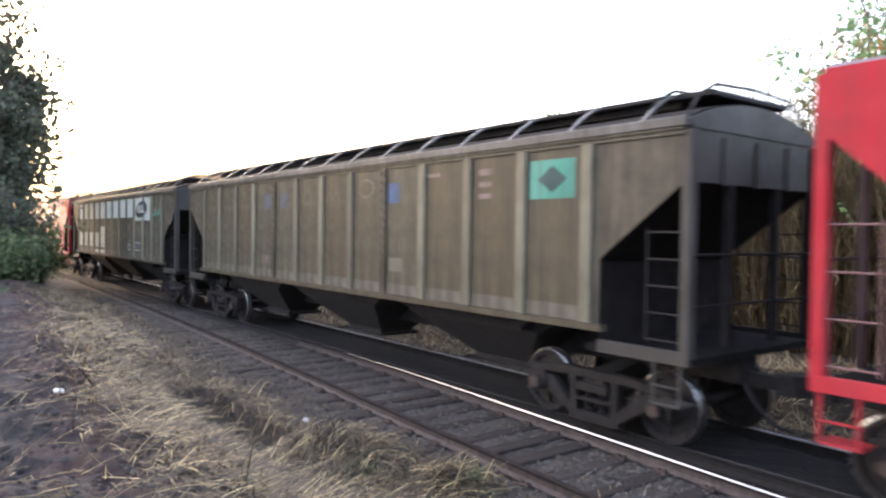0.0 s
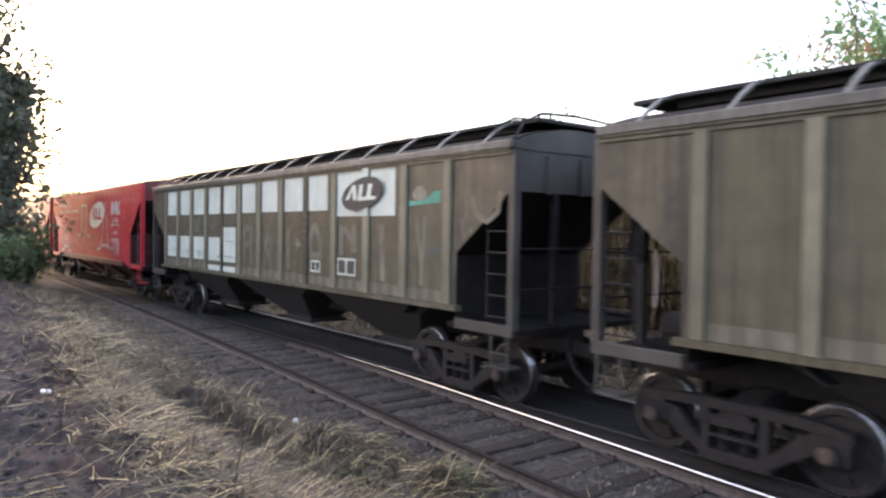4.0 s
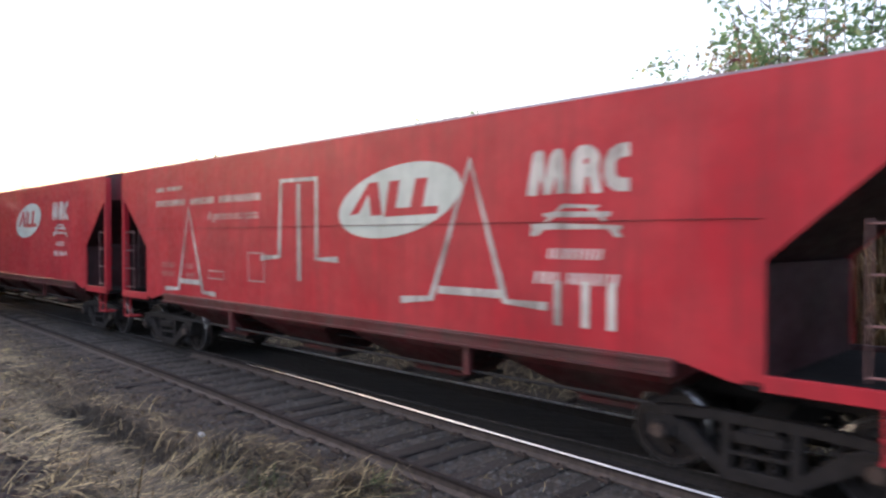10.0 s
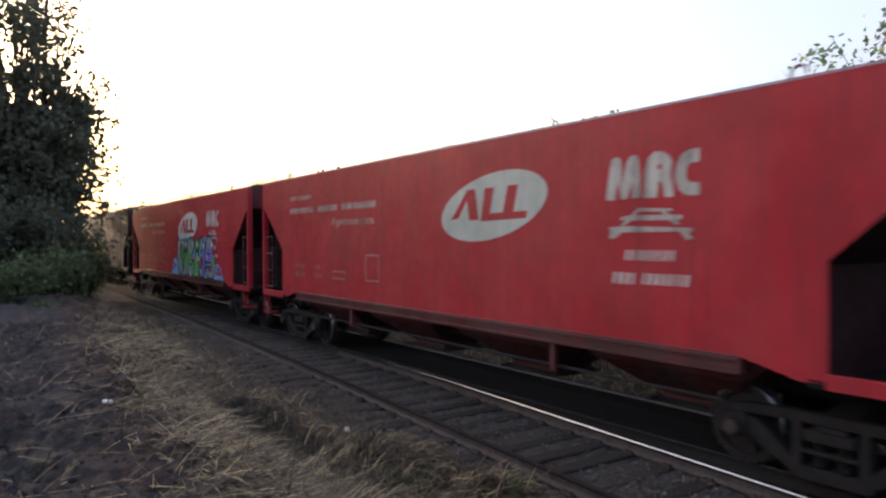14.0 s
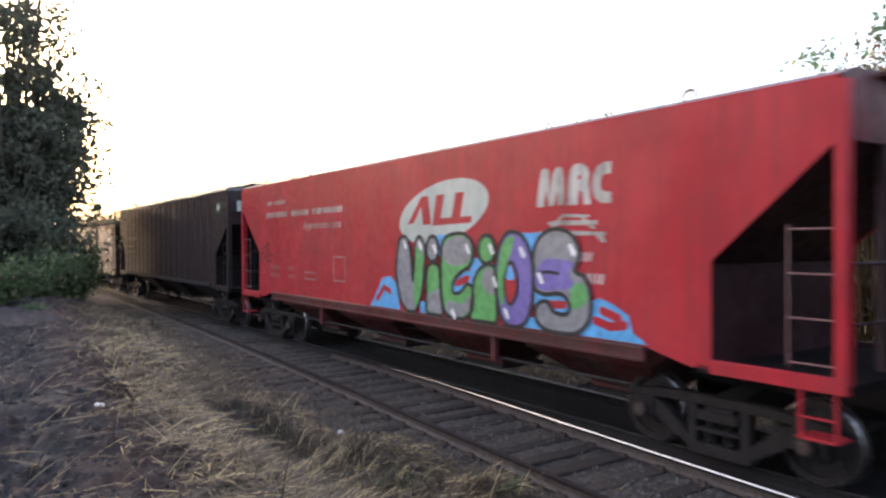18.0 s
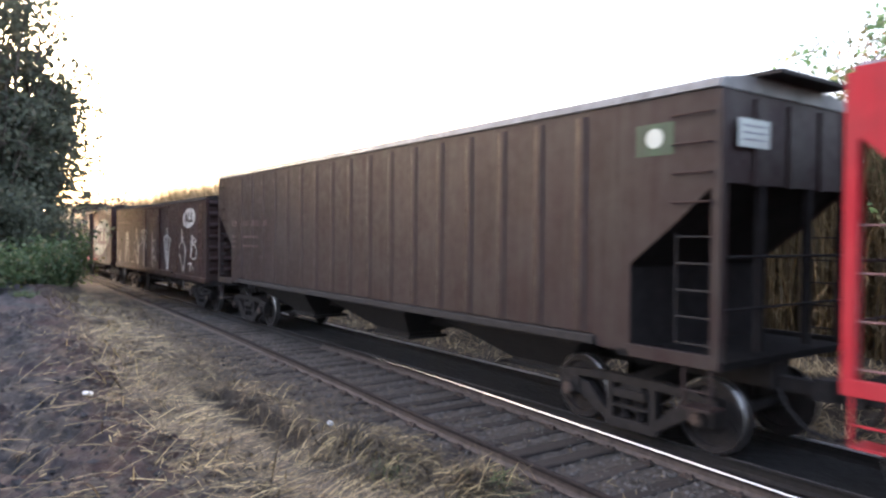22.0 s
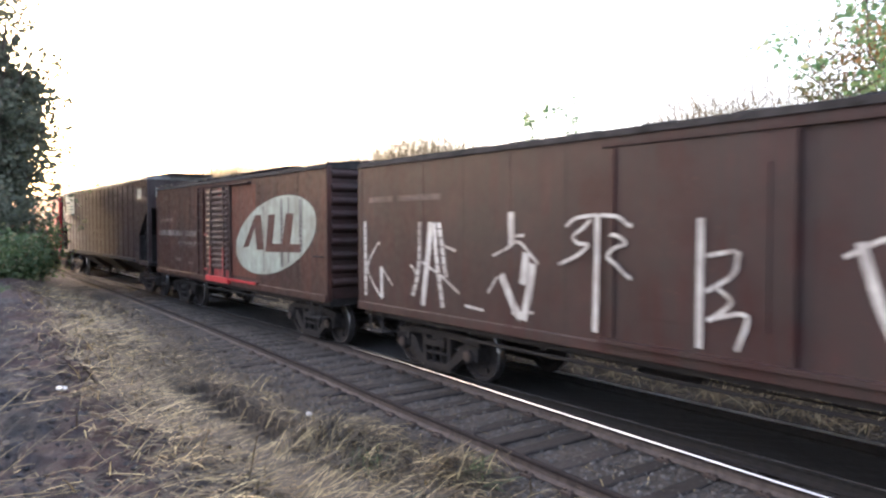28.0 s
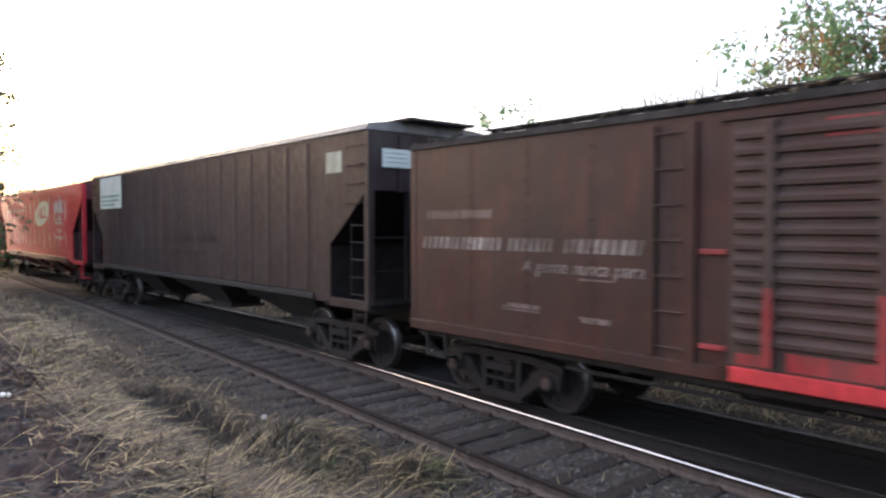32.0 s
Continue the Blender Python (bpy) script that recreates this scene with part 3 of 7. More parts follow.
def straw_on_bank():
    """Cut stalks in tufts combed down the bank over a thin mat of broken straw, with bare dark soil between them."""
    rng = random.Random(11)
    mat, bold = Geo(), Geo()

    def bare(x, y):
        return math.sin(x * 2.7 + y * 0.9 + 0.6 * math.sin(y * 2.1)) * math.sin(y * 1.5 + x * 0.8)

    n = 0
    while n < 5500:
        y = 2.5 + 27 * rng.random() ** 1.6
        e = float(bank_edge(y))
        x = e + rng.gauss(1.1, 0.7)
        if not e - 0.3 < x < e + 2.4 or rng.random() < 0.15 + 0.7 * bare(x, y):
            continue
        n += 1
        blades(mat, rng, x, y, float(height(x, y)) + 0.005, rng.uniform(0.08, 0.3), rng.uniform(0.008, 0.018), rng.gauss(1.45, 0.14), rng.gauss(-0.9, 1.2), rng.uniform(-0.1, 0.2))
    # tufts that arch over from one root, all combed one way
    for _ in range(2300):
        y = 2.6 + 26 * rng.random() ** 1.7
        e = float(bank_edge(y))
        x = e + rng.gauss(1.05, 0.85)
        if not e - 0.45 < x < e + 2.8 or in_ledge(x, y) or rng.random() < 0.1 + 0.8 * bare(x, y):
            continue
        flow, spread = rng.gauss(lerp(-0.95, -1.35, smooth01(3.0, 9.0, y)), 0.6), rng.uniform(0.15, 0.6)
        far = 1 + 0.45 * float(smooth01(8, 16, y))
        for _ in range(int(rng.randint(4, 13) / far)):
            px, py = x + rng.gauss(0, 0.11), y + rng.gauss(0, 0.11)
            stalk(bold, px, py, float(height(px, py)) + 0.01, rng.uniform(0.15, 0.45) if rng.random() < 0.85 else rng.uniform(0.45, 0.75), rng.uniform(0.007, 0.0165) * far, rng.gauss(1.3, 0.24), rng.gauss(flow, spread), rng.uniform(0.1, 0.6), 4)
    # the near slope is littered more thickly, with stalks standing off it
    for _ in range(7600):
        y = 2.9 + 11 * rng.random() ** 1.3
        e = float(bank_edge(y))
        x = e + rng.gauss(0.95, 0.7)
        if in_ledge(x, y) or x > e + 2.5 or rng.random() < 0.1 + 0.75 * bare(x, y):
            continue
        stalk(bold, x, y, float(height(x, y)) + rng.uniform(0.0, 0.08), rng.uniform(0.1, 0.4), rng.uniform(0.006, 0.014), rng.gauss(1.2, 0.3), rng.gauss(-1.0, 0.9), rng.uniform(0.0, 0.6), 3)
    # single stalks that lie across the rest
    for _ in range(4600):
        y = 2.6 + 24 * rng.random() ** 1.6
        e = float(bank_edge(y))
        x = e + rng.gauss(1.25, 0.85)
        if e - 0.5 < x < e + 3.0 and not in_ledge(x, y):
            lie(bold, rng, x, y, rng.uniform(0.12, 0.45), rng.uniform(0.006, 0.0135), rng.gauss(-1.2, 0.6) if rng.random() < 0.5 else rng.uniform(-3.1, 3.1))
    # low brown grass over the flat between the bank's foot and the siding rail
    for _ in range(1900):
        y = 5.0 + 28 * rng.random() ** 1.3
        x0, x1 = float(bank_edge(y)) + 1.7, 5.2 + 0.03 * y
        x = x0 + (x1 - x0) * rng.random() ** 1.3
        if in_ledge(x, y) or rng.random() < 0.3 + 0.6 * bare(x, y * 1.3):
            continue
        for _ in range(rng.randint(2, 6)):
            px, py = x + rng.gauss(0, 0.09), y + rng.gauss(0, 0.12)
            blades(mat if rng.random() < 0.5 else bold, rng, px, py, float(height(px, py)), rng.uniform(0.08, 0.3), rng.uniform(0.009, 0.018), rng.gauss(1.15, 0.3), rng.uniform(0, 6.28), rng.uniform(0.1, 0.6))
    # the same bank goes on behind
    for _ in range(900):
        y = rng.uniform(-16, 2.7)
        x = 1.15 + rng.gauss(1.1, 0.75)
        if rng.random() < 0.1 + 0.8 * bare(x, y):
            continue
        flow = rng.gauss(-0.95, 0.6)
        for _ in range(rng.randint(3, 9)):
            px, py = x + rng.gauss(0, 0.12), y + rng.gauss(0, 0.12)
            stalk(bold, px, py, float(height(px, py)) + 0.01, rng.uniform(0.15, 0.5), rng.uniform(0.008, 0.017), rng.gauss(1.3, 0.24), rng.gauss(flow, 0.4), rng.uniform(0.1, 0.6), 3)
    # stray stalks up on the burnt top
    for _ in range(900):
        y = 3.2 + 13 * rng.random() ** 1.3
        x = float(bank_edge(y)) - abs(rng.gauss(0, 0.8))
        stalk(bold, x, y, float(height(x, y)) + 0.02, rng.uniform(0.1, 0.5), rng.uniform(0.004, 0.0095), rng.gauss(1.42, 0.14), rng.gauss(-0.6, 1.1), rng.uniform(0, 0.35))
    tagged(part("straw_litter", mat, M_DUFF), "mat of broken brown straw on the bank", "dry grass", kind="stuff")
    tagged(part("cut_straw", bold, M_STRAW), "long cut straw stalks combed down the bank", "dry grass", kind="stuff")


def straw_clumps():
    """Heaps of hay at the foot of the bank, combed towards the rails and hanging over."""
    rng = random.Random(12)
    g, under = Geo(), Geo()
    for cx, cy, r, n, flow in ((4.2, 7.9, 0.65, 330, 0.25), (4.4, 7.4, 0.6, 240, 0.1), (3.8, 7.0, 0.8, 260, 0.2), (4.8, 6.1, 0.5, 200, -0.4), (3.4, 6.2, 0.8, 280, -1.0),
                               (4.0, 5.5, 0.6, 180, -0.8), (3.1, 5.2, 0.7, 220, -1.2), (2.6, 6.7, 0.6, 120, -1.3), (4.2, 4.6, 0.7, 160, -0.5)):
        for i in range(n * 6):
            x, y = rng.gauss(cx, r * 0.5), rng.gauss(cy, r * 0.5)
            if in_ledge(x, y):
                continue
            z = float(height(x, y)) + 0.2 * max(0, 1 - math.hypot(x - cx, y - cy) / r) * rng.random()
            if i % 2:
                blades(under, rng, x, y, z, rng.uniform(0.12, 0.35), rng.uniform(0.012, 0.026), rng.gauss(1.45, 0.25), rng.uniform(0, 6.28), rng.uniform(0, 0.4))
            else:
                turn = rng.gauss(flow, 0.7) if rng.random() < 0.45 else rng.uniform(0, 6.28)
                if cx > 3.7 and rng.random() < 0.5:
                    stalk(g, x - 0.2 * math.cos(turn), y - 0.2 * math.sin(turn), z + 0.02, rng.uniform(0.16, 0.45), rng.uniform(0.007, 0.015), rng.gauss(1.15, 0.3), turn, rng.uniform(0.1, 0.9))
                else:
                    lie(g, rng, x - 0.15 * math.cos(turn), y - 0.15 * math.sin(turn), rng.uniform(0.15, 0.42), rng.uniform(0.007, 0.0145), turn)
    # the overhanging fringe of the heap and of the ledge
    for _ in range(200):
        if rng.random() < 0.7:
            x, y = rng.uniform(4.1, 4.75), rng.uniform(6.9, 8.3)
        else:
            x, y = rng.uniform(4.08, 4.3), rng.uniform(8.7, 12.0)
        stalk(g, x, y, float(height(x, y)) + rng.uniform(0.04, 0.16), rng.uniform(0.3, 0.6), rng.uniform(0.01, 0.02), rng.gauss(1.3, 0.2), rng.gauss(-0.6 if y < 8.5 else 3.3, 0.6), rng.uniform(0.8, 1.6))
    tagged(part("straw_clump", g, M_STRAW_PALE), "tangled heaps of pale dry grass", "dry grass", kind="stuff")
    tagged(part("straw_underlayer", under, M_DUFF), "dark broken straw under the heaps", "dry grass", kind="stuff")
    g = Geo()
    for cx, cy, n in ((4.1, 6.8, 60), (4.9, 5.9, 60), (2.0, 24.0, 300), (3.6, 5.4, 30)):
        for _ in range(n):
            x, y = rng.gauss(cx, 0.13), rng.gauss(cy, 0.13)
            stalk(g, x, y, float(height(x, y)) + 0.03, rng.uniform(0.12, 0.34), 0.014, rng.gauss(0.8, 0.4), rng.uniform(0, 6.28), 0.8, 3)
    tagged(part("green_tuft", g, M_WEED), "small green tufts in the straw", "grass", kind="stuff")


def loose_sticks():
    rng = random.Random(13)
    g = Geo()
    for _ in range(520):
        y = 3 + 14 * rng.random()
        x = rng.uniform(-3, float(bank_edge(y)) + 0.2)
        blades(g, rng, x, y, float(height(x, y)) + 0.03, rng.uniform(0.08, 0.45), rng.uniform(0.005, 0.011), rng.gauss(1.42, 0.2), rng.uniform(0, 6.28), 0.1)
    for _ in range(1900):
        y = 3 + 25 * rng.random()
        x = rng.uniform(4.4, 7.4)
        blades(g, rng, x, y, float(height(x, y)) + 0.01, rng.uniform(0.06, 0.26), 0.009, rng.gauss(1.45, 0.1), rng.uniform(0, 6.28), 0.05)
    tagged(part("loose_sticks", g, M_STRAW), "scattered dry stalks and twigs on burnt soil", "twigs", kind="stuff")
    c = Geo()
    for _ in range(9500):
        y = 3 + 16 * rng.random() ** 1.5
        x = rng.uniform(-2.0, float(bank_edge(y)) + 0.7)
        r = rng.uniform(0.007, 0.024) if rng.random() < 0.94 else rng.uniform(0.025, 0.045)
        pebble(c, rng, x, y, float(height(x, y)) + r * 0.3, r)
    tagged(part("burnt_clods", c, M_CLOD), "dark clods and ash crumbs on the bank", "soil clods", kind="stuff")


def pebble(g, rng, x, y, z, r):
    k = len(g.v)
    g.v += [(x + r * rng.uniform(0.6, 1.4) * a, y + r * rng.uniform(0.6, 1.4) * b, z + r * rng.uniform(0.5, 1.0) * c) for a, b, c in ((1, 0, 0), (-1, 0, 0), (0, 1, 0), (0, -1, 0), (0, 0, 1), (0, 0, -1))]
    g.f += [(k, k + 2, k + 4), (k + 2, k + 1, k + 4), (k + 1, k + 3, k + 4), (k + 3, k, k + 4), (k + 2, k, k + 5), (k + 1, k + 2, k + 5), (k + 3, k + 1, k + 5), (k, k + 3, k + 5)]


def straw_beyond():
    rng = random.Random(14)
    g = Geo()
    for _ in range(26000):
        y = -7 + 62 * rng.random() ** 1.35
        x = 10.1 + 3.4 * rng.random() ** 1.3
        z = float(height(x, y)) + 0.1 * rng.random()
        blades(g, rng, x, y, z, rng.uniform(0.2, 0.6), rng.uniform(0.008, 0.02), rng.gauss(1.3, 0.3), rng.uniform(0, 6.28), rng.uniform(-0.1, 0.6))
    tagged(part("cut_grass_verge", g, M_VERGE), "pale cut dry grass heaped beside the far rail", "dry grass", kind="stuff")


def reed_wall():
    rng = random.Random(15)
    for y0, y1, n in ((-70, -4, 4200), (-4, 8, 7500), (8, 12, 3800), (12, 24, 8500), (24, 60, 9000), (60, 150, 6000)):
        g = Geo()
        for _ in range(n):
            y = rng.uniform(y0, y1)
            x = 14.3 + abs(rng.gauss(0, 1.1))
            top = 5.25 + 1.0 * float(smooth01(14, 21, y)) + 0.5 * float(smooth01(30, 45, y)) + 1.0 * float(smooth01(6.8, 8.3, y) - smooth01(10.4, 12.6, y)) + 0.2 * math.sin(y * 0.35) + 0.18 * math.sin(y * 0.93 + 1)
            ln = (top + 0.1) * rng.uniform(0.72, 1.0) if rng.random() < 0.75 else rng.uniform(1.0, 2.5)
            blades(g, rng, x, y, 0.0, ln, rng.uniform(0.014, 0.035) * max(1.0, y / 13), abs(rng.gauss(0, 0.1)), rng.uniform(0, 6.28), rng.uniform(0.05, 0.55))
            for _ in range(2):
                zz = rng.uniform(0.15, 0.9) * ln
                stalk(g, x + rng.gauss(0, 0.05), y + rng.gauss(0, 0.05), zz, rng.uniform(0.5, 1.3), rng.uniform(0.014, 0.035), rng.uniform(0.3, 1.1), rng.uniform(0, 6.28), rng.uniform(1.2, 2.3), 3)
        tagged(part("dry_reeds", g, M_STRAW_FAR), "tall wall of dry yellow reeds behind the track", "reeds", kind="stuff")


def leaf_at(g, p, size, rng):
    """One pointed leaf folded along its midrib."""
    a = Vector((rng.gauss(0, 1), rng.gauss(0, 1), rng.gauss(-0.3, 0.7))).normalized()
    b = a.cross(Vector((rng.gauss(0, 1), rng.gauss(0, 1), rng.gauss(0, 1)))).normalized()
    c = a.cross(b)
    p = Vector(p)
    k = len(g.v)
    g.v += [tuple(p), tuple(p + a * size * 0.5 + b * size * 0.28 + c * size * 0.08), tuple(p + a * size), tuple(p + a * size * 0.5 - b * size * 0.28 + c * size * 0.08)]
    g.f += [(k, k + 1, k + 2), (k, k + 2, k + 3)]


def tree(base, limbs, leaf, n_leaves, size, seed, bark=M_BARK, trunk_r=0.16, label="", spread=0.55, clump=0.33):
    """A tapered trunk, limbs that reach to given tips, side twigs, and leaves in clumps along them."""
    rng = random.Random(seed)
    root = tagged(new("tree"), label, "tree")
    root.location = base
    fork = Vector((0.1, 0.0, 1.6))
    part("trunk", Geo().cyl((0, 0, -0.3), fork, trunk_r, 9, trunk_r * 0.75), bark, root, smooth=True)
    crown, twigs = Geo(), []
    for tip in limbs:
        tip = Vector(tip)
        wood = Geo()
        pts = [fork]
        for k in (0.35, 0.7, 1.0):
            q = fork.lerp(tip, k) + Vector((rng.gauss(0, 0.2), rng.gauss(0, 0.2), rng.gauss(0.15, 0.2))) * (1 if k < 1 else 0)
            pts.append(q)
        for i in range(3):
            r0 = trunk_r * 0.32 * (1 - i * 0.3)
            wood.cyl(pts[i], pts[i + 1], r0, 6, r0 * 0.68)
        for i in range(9):
            k = rng.uniform(0.3, 1.0)
            a = pts[min(2, int(k * 3))].lerp(pts[min(3, int(k * 3) + 1)], (k * 3) % 1)
            b = a + Vector((rng.gauss(0, 1), rng.gauss(0, 1), rng.gauss(0.2, 0.7))) * spread
            wood.cyl(a, b, 0.02, 4, 0.006)
            twigs.append((a, b))
        part("limb", wood, bark, root)
    for _ in range(n_leaves):
        a, b = rng.choice(twigs)
        p = a.lerp(b, rng.uniform(0.3, 1.15)) + Vector((rng.gauss(0, 1), rng.gauss(0, 1), rng.gauss(0, 1))) * spread * clump
        leaf_at(crown, p, size * rng.uniform(0.6, 1.3), rng)
    part("crown", crown, leaf, root)
    return root


straw_on_bank()
straw_clumps()
loose_sticks()
straw_beyond()
reed_wall()
rt = random.Random(31)


def inside(cx, cy, cz, rx, ry, rz, n):
    """Tips spread evenly through an ellipsoid, most of them near its skin."""
    out = []
    while len(out) < n:
        v = Vector((rt.gauss(0, 1), rt.gauss(0, 1), rt.gauss(0, 1))).normalized() * rt.uniform(0.45, 1.0)
        out.append((cx + v.x * rx, cy + v.y * ry, cz + v.z * rz))
    return out


tree((1.95, 38.0, 0.4), inside(0.0, 0, 5.4, 4.0, 3.2, 5.2, 54) + inside(0.2, -1, 2.0, 3.6, 2.5, 1.8, 14) + inside(-0.9, 0, 13.2, 4.6, 3.0, 3.2, 44) + inside(2.7, 0, 7.0, 1.9, 2.0, 2.6, 16) + inside(2.3, 0, 9.6, 1.6, 1.6, 1.2, 10), M_LEAF_DARK, 28000, 0.33, 21,
     label="dense dark broad-leaved tree on the bank against the light", trunk_r=0.34, spread=0.75)
# out of view: added to keep the low sun off the bank
tree((-6.5, 40.0, 0.6), inside(0, 0, 6.5, 4.6, 3.2, 6.0, 44), M_LEAF_DARK, 14000, 0.34, 22,
     label="unseen broad-leaved tree added left of view for shade", trunk_r=0.34, spread=1.0)
# hidden behind the near tree: added to keep sun off the wagons
tree((2.6, 54.0, 0.3), inside(0, 0, 6.5, 3.9, 3.2, 6.0, 40), M_LEAF_DARK, 12000, 0.36, 24,
     label="unseen broad-leaved tree added to shade the wagons", trunk_r=0.34, spread=1.0)
thin_tree = tree((15.6, 4.6, 0.1), inside(0.3, 0.2, 6.5, 2.2, 3.7, 2.9, 40), M_LEAF, 11000, 0.165, 23,
                 label="thin tree with sparse green and rusty leaves", trunk_r=0.09, spread=0.7, clump=0.2)


def rusty_sprays(root, centres):
    """Withered sprays of brown leaves among the green."""
    rng = random.Random(33)
    for c in centres:
        g = Geo()
        for _ in range(150):
            leaf_at(g, Vector(c) + Vector((rng.gauss(0, 0.35), rng.gauss(0, 0.35), rng.gauss(0, 0.28))), 0.12 * rng.uniform(0.6, 1.3), rng)
        tagged(part("withered_spray", g, M_LEAF_RUST, root), "withered rusty leaves", kind="stuff")


rusty_sprays(thin_tree, ((-0.7, 1.2, 6.1), (-0.4, 0.2, 6.3), (0.1, 2.0, 6.1)))


def bush(base, r, h, n, size, leaf, seed, label):
    """A low shrub: many stems from one foot, leafy all over."""
    rng = random.Random(seed)
    root = tagged(new("bush"), label, "bush")
    root.location = base
    crown = Geo()
    for _ in range(26):
        a = rng.uniform(0, 6.28)
        tip = Vector((math.cos(a) * r * rng.random(), math.sin(a) * r * rng.random(), h * rng.uniform(0.5, 1)))
        part("stem", Geo().cyl((0, 0, -0.2), tip, 0.02, 4, 0.008), M_BARK, root)
        for _ in range(n // 26):
            leaf_at(crown, tip * rng.uniform(0.35, 1.1) + Vector((rng.gauss(0, 1), rng.gauss(0, 1), rng.gauss(0, 1))) * 0.25, size * rng.uniform(0.6, 1.3), rng)
    part("crown", crown, leaf, root)


bush((0.9, 34.0, 0.5), 2.6, 4.2, 5200, 0.26, M_LEAF_DARK, 66, "dark undergrowth under the tree")
bush((-1.2, 31.5, 0.7), 2.4, 3.4, 4200, 0.26, M_LEAF_DARK, 67, "dark undergrowth under the tree")
bush((2.6, 35.0, 0.4), 2.4, 3.6, 4600, 0.26, M_LEAF_DARK, 68, "dark undergrowth under the tree")
bush((3.2, 31.0, 0.35), 1.6, 1.9, 3000, 0.2, M_WEED, 61, "green weedy bush at the foot of the tree")
bush((4.6, 35.5, 0.0), 1.3, 2.6, 2600, 0.2, M_WEED, 62, "green weedy bush beside the siding")
bush((1.0, 27.0, 0.75), 1.6, 1.2, 2200, 0.18, M_WEED, 63, "green weedy bush on the bank")
bush((15.8, 6.6, 0.2), 1.5, 6.6, 7000, 0.15, M_LEAF_DRY, 65, "thin withered shrub above the reeds")
tree((14.9, 14.6, 0.1), [(0.0, 0.8, 6.25), (0.1, 0.3, 6.0), (-0.1, 0.55, 5.5), (0.1, -0.7, 6.1), (-0.1, -0.95, 5.7), (0.0, -0.45, 5.4)], M_LEAF, 800, 0.14, 64,
     label="slender sapling with sparse leaves above the reeds", trunk_r=0.05, spread=0.3, clump=0.22)


def shade_treeline():
    """Low woods added far down the line, unseen behind the nearer trees, to shade the ground."""
    rng = random.Random(71)
    g = Geo()
    for _ in range(9000):
        x = rng.uniform(-45, 13)
        top = 6.0 + 1.8 * math.sin(x * 0.5) + 1.2 * math.sin(x * 1.3 + 2)
        leaf_at(g, (x, 165 + rng.gauss(0, 3), top * rng.random() ** 0.7), rng.uniform(0.5, 1.1), rng)
    tagged(part("far_woods", g, M_LEAF_DARK), "unseen low woods added down the line for shade", "woods", kind="stuff")


shade_treeline()

# ---------------------------------------------------------------- the train: shared pieces
SIDE = 1.5            # half the width of a wagon
WHEEL_R = 0.47


def ribbon(pts, width, x, geo, caps=True):
    """A painted stroke along (y, z) points on the side sheet at x."""
    p = [Vector(q) for q in pts]
    lefts, rights = [], []
    for i, q in enumerate(p):
        d = (p[min(i + 1, len(p) - 1)] - p[max(i - 1, 0)])
        d = d.normalized() if d.length > 1e-6 else Vector((1, 0))
        n = Vector((-d.y, d.x)) * width / 2
        lefts.append(q + n)
        rights.append(q - n)
    k = len(geo.v)
    for i in range(len(p)):          # later coats lie a hair above earlier ones
        geo.v += [(x - 0.00003 * i, *lefts[i]), (x - 0.00003 * i, *rights[i])]
    geo.f += [(k + 2 * i, k + 2 * i + 1, k + 2 * i + 3, k + 2 * i + 2) for i in range(len(p) - 1)]
    if caps:
        for i, (a, b) in ((0, (k, k + 1)), (len(p) - 1, (k + 2 * len(p) - 1, k + 2 * len(p) - 2))):
            d = (p[i] - p[1 if i == 0 else i - 1]).normalized()
            n = (Vector(geo.v[a][1:]) - p[i])
            at = len(geo.v)
            geo.v += [(x - 0.00003 * i, *(p[i] + d * math.sin(t) * width / 2 + n * math.cos(t))) for t in (math.pi * j / 8 for j in range(1, 8))]
            geo.f.append((b, a) + tuple(range(at, at + 7)))
    return geo


def curve(pts, n=6):
    """Points of a smooth line through the given ones."""
    p = [Vector(q) for q in pts]
    p = [p[0] * 2 - p[1]] + p + [p[-1] * 2 - p[-2]]
    out = []
    for a, b, c, d in zip(p, p[1:], p[2:], p[3:]):
        for k in range(n):
            t = k / n
            out.append(tuple(0.5 * (2 * b + (c - a) * t + (2 * a - 5 * b + 4 * c - d) * t * t + (3 * b - a - 3 * c + d) * t ** 3)))
    return out + [tuple(p[-2])]


def strokes(name, lines, width, material, parent, label="", lift=0.004, caps=False):
    for ln in lines:
        part(name, ribbon(ln, width, -SIDE - lift, Geo(), caps), material, parent, label)


def patch(name, polys, material, parent, label="", lift=0.004):
    """Flat painted areas, outlines given as (y, z)."""
    g = Geo()
    for p in polys:
        g.poly([(-SIDE - lift, y, z) for y, z in p])
    return part(name, g, material, parent, label)


def rect(y0, y1, z0, z1):
    return [(y0, z0), (y1, z0), (y1, z1), (y0, z1)]


def oval(cy, cz, ry, rz, tilt=0.0, n=40):
    c, s = math.cos(tilt), math.sin(tilt)
    out = []
    for i in range(n):
        a = 2 * math.pi * i / n
        u, w = ry * math.cos(a), rz * math.sin(a)
        out.append((cy + u * c - w * s, cz + u * s + w * c))
    return out


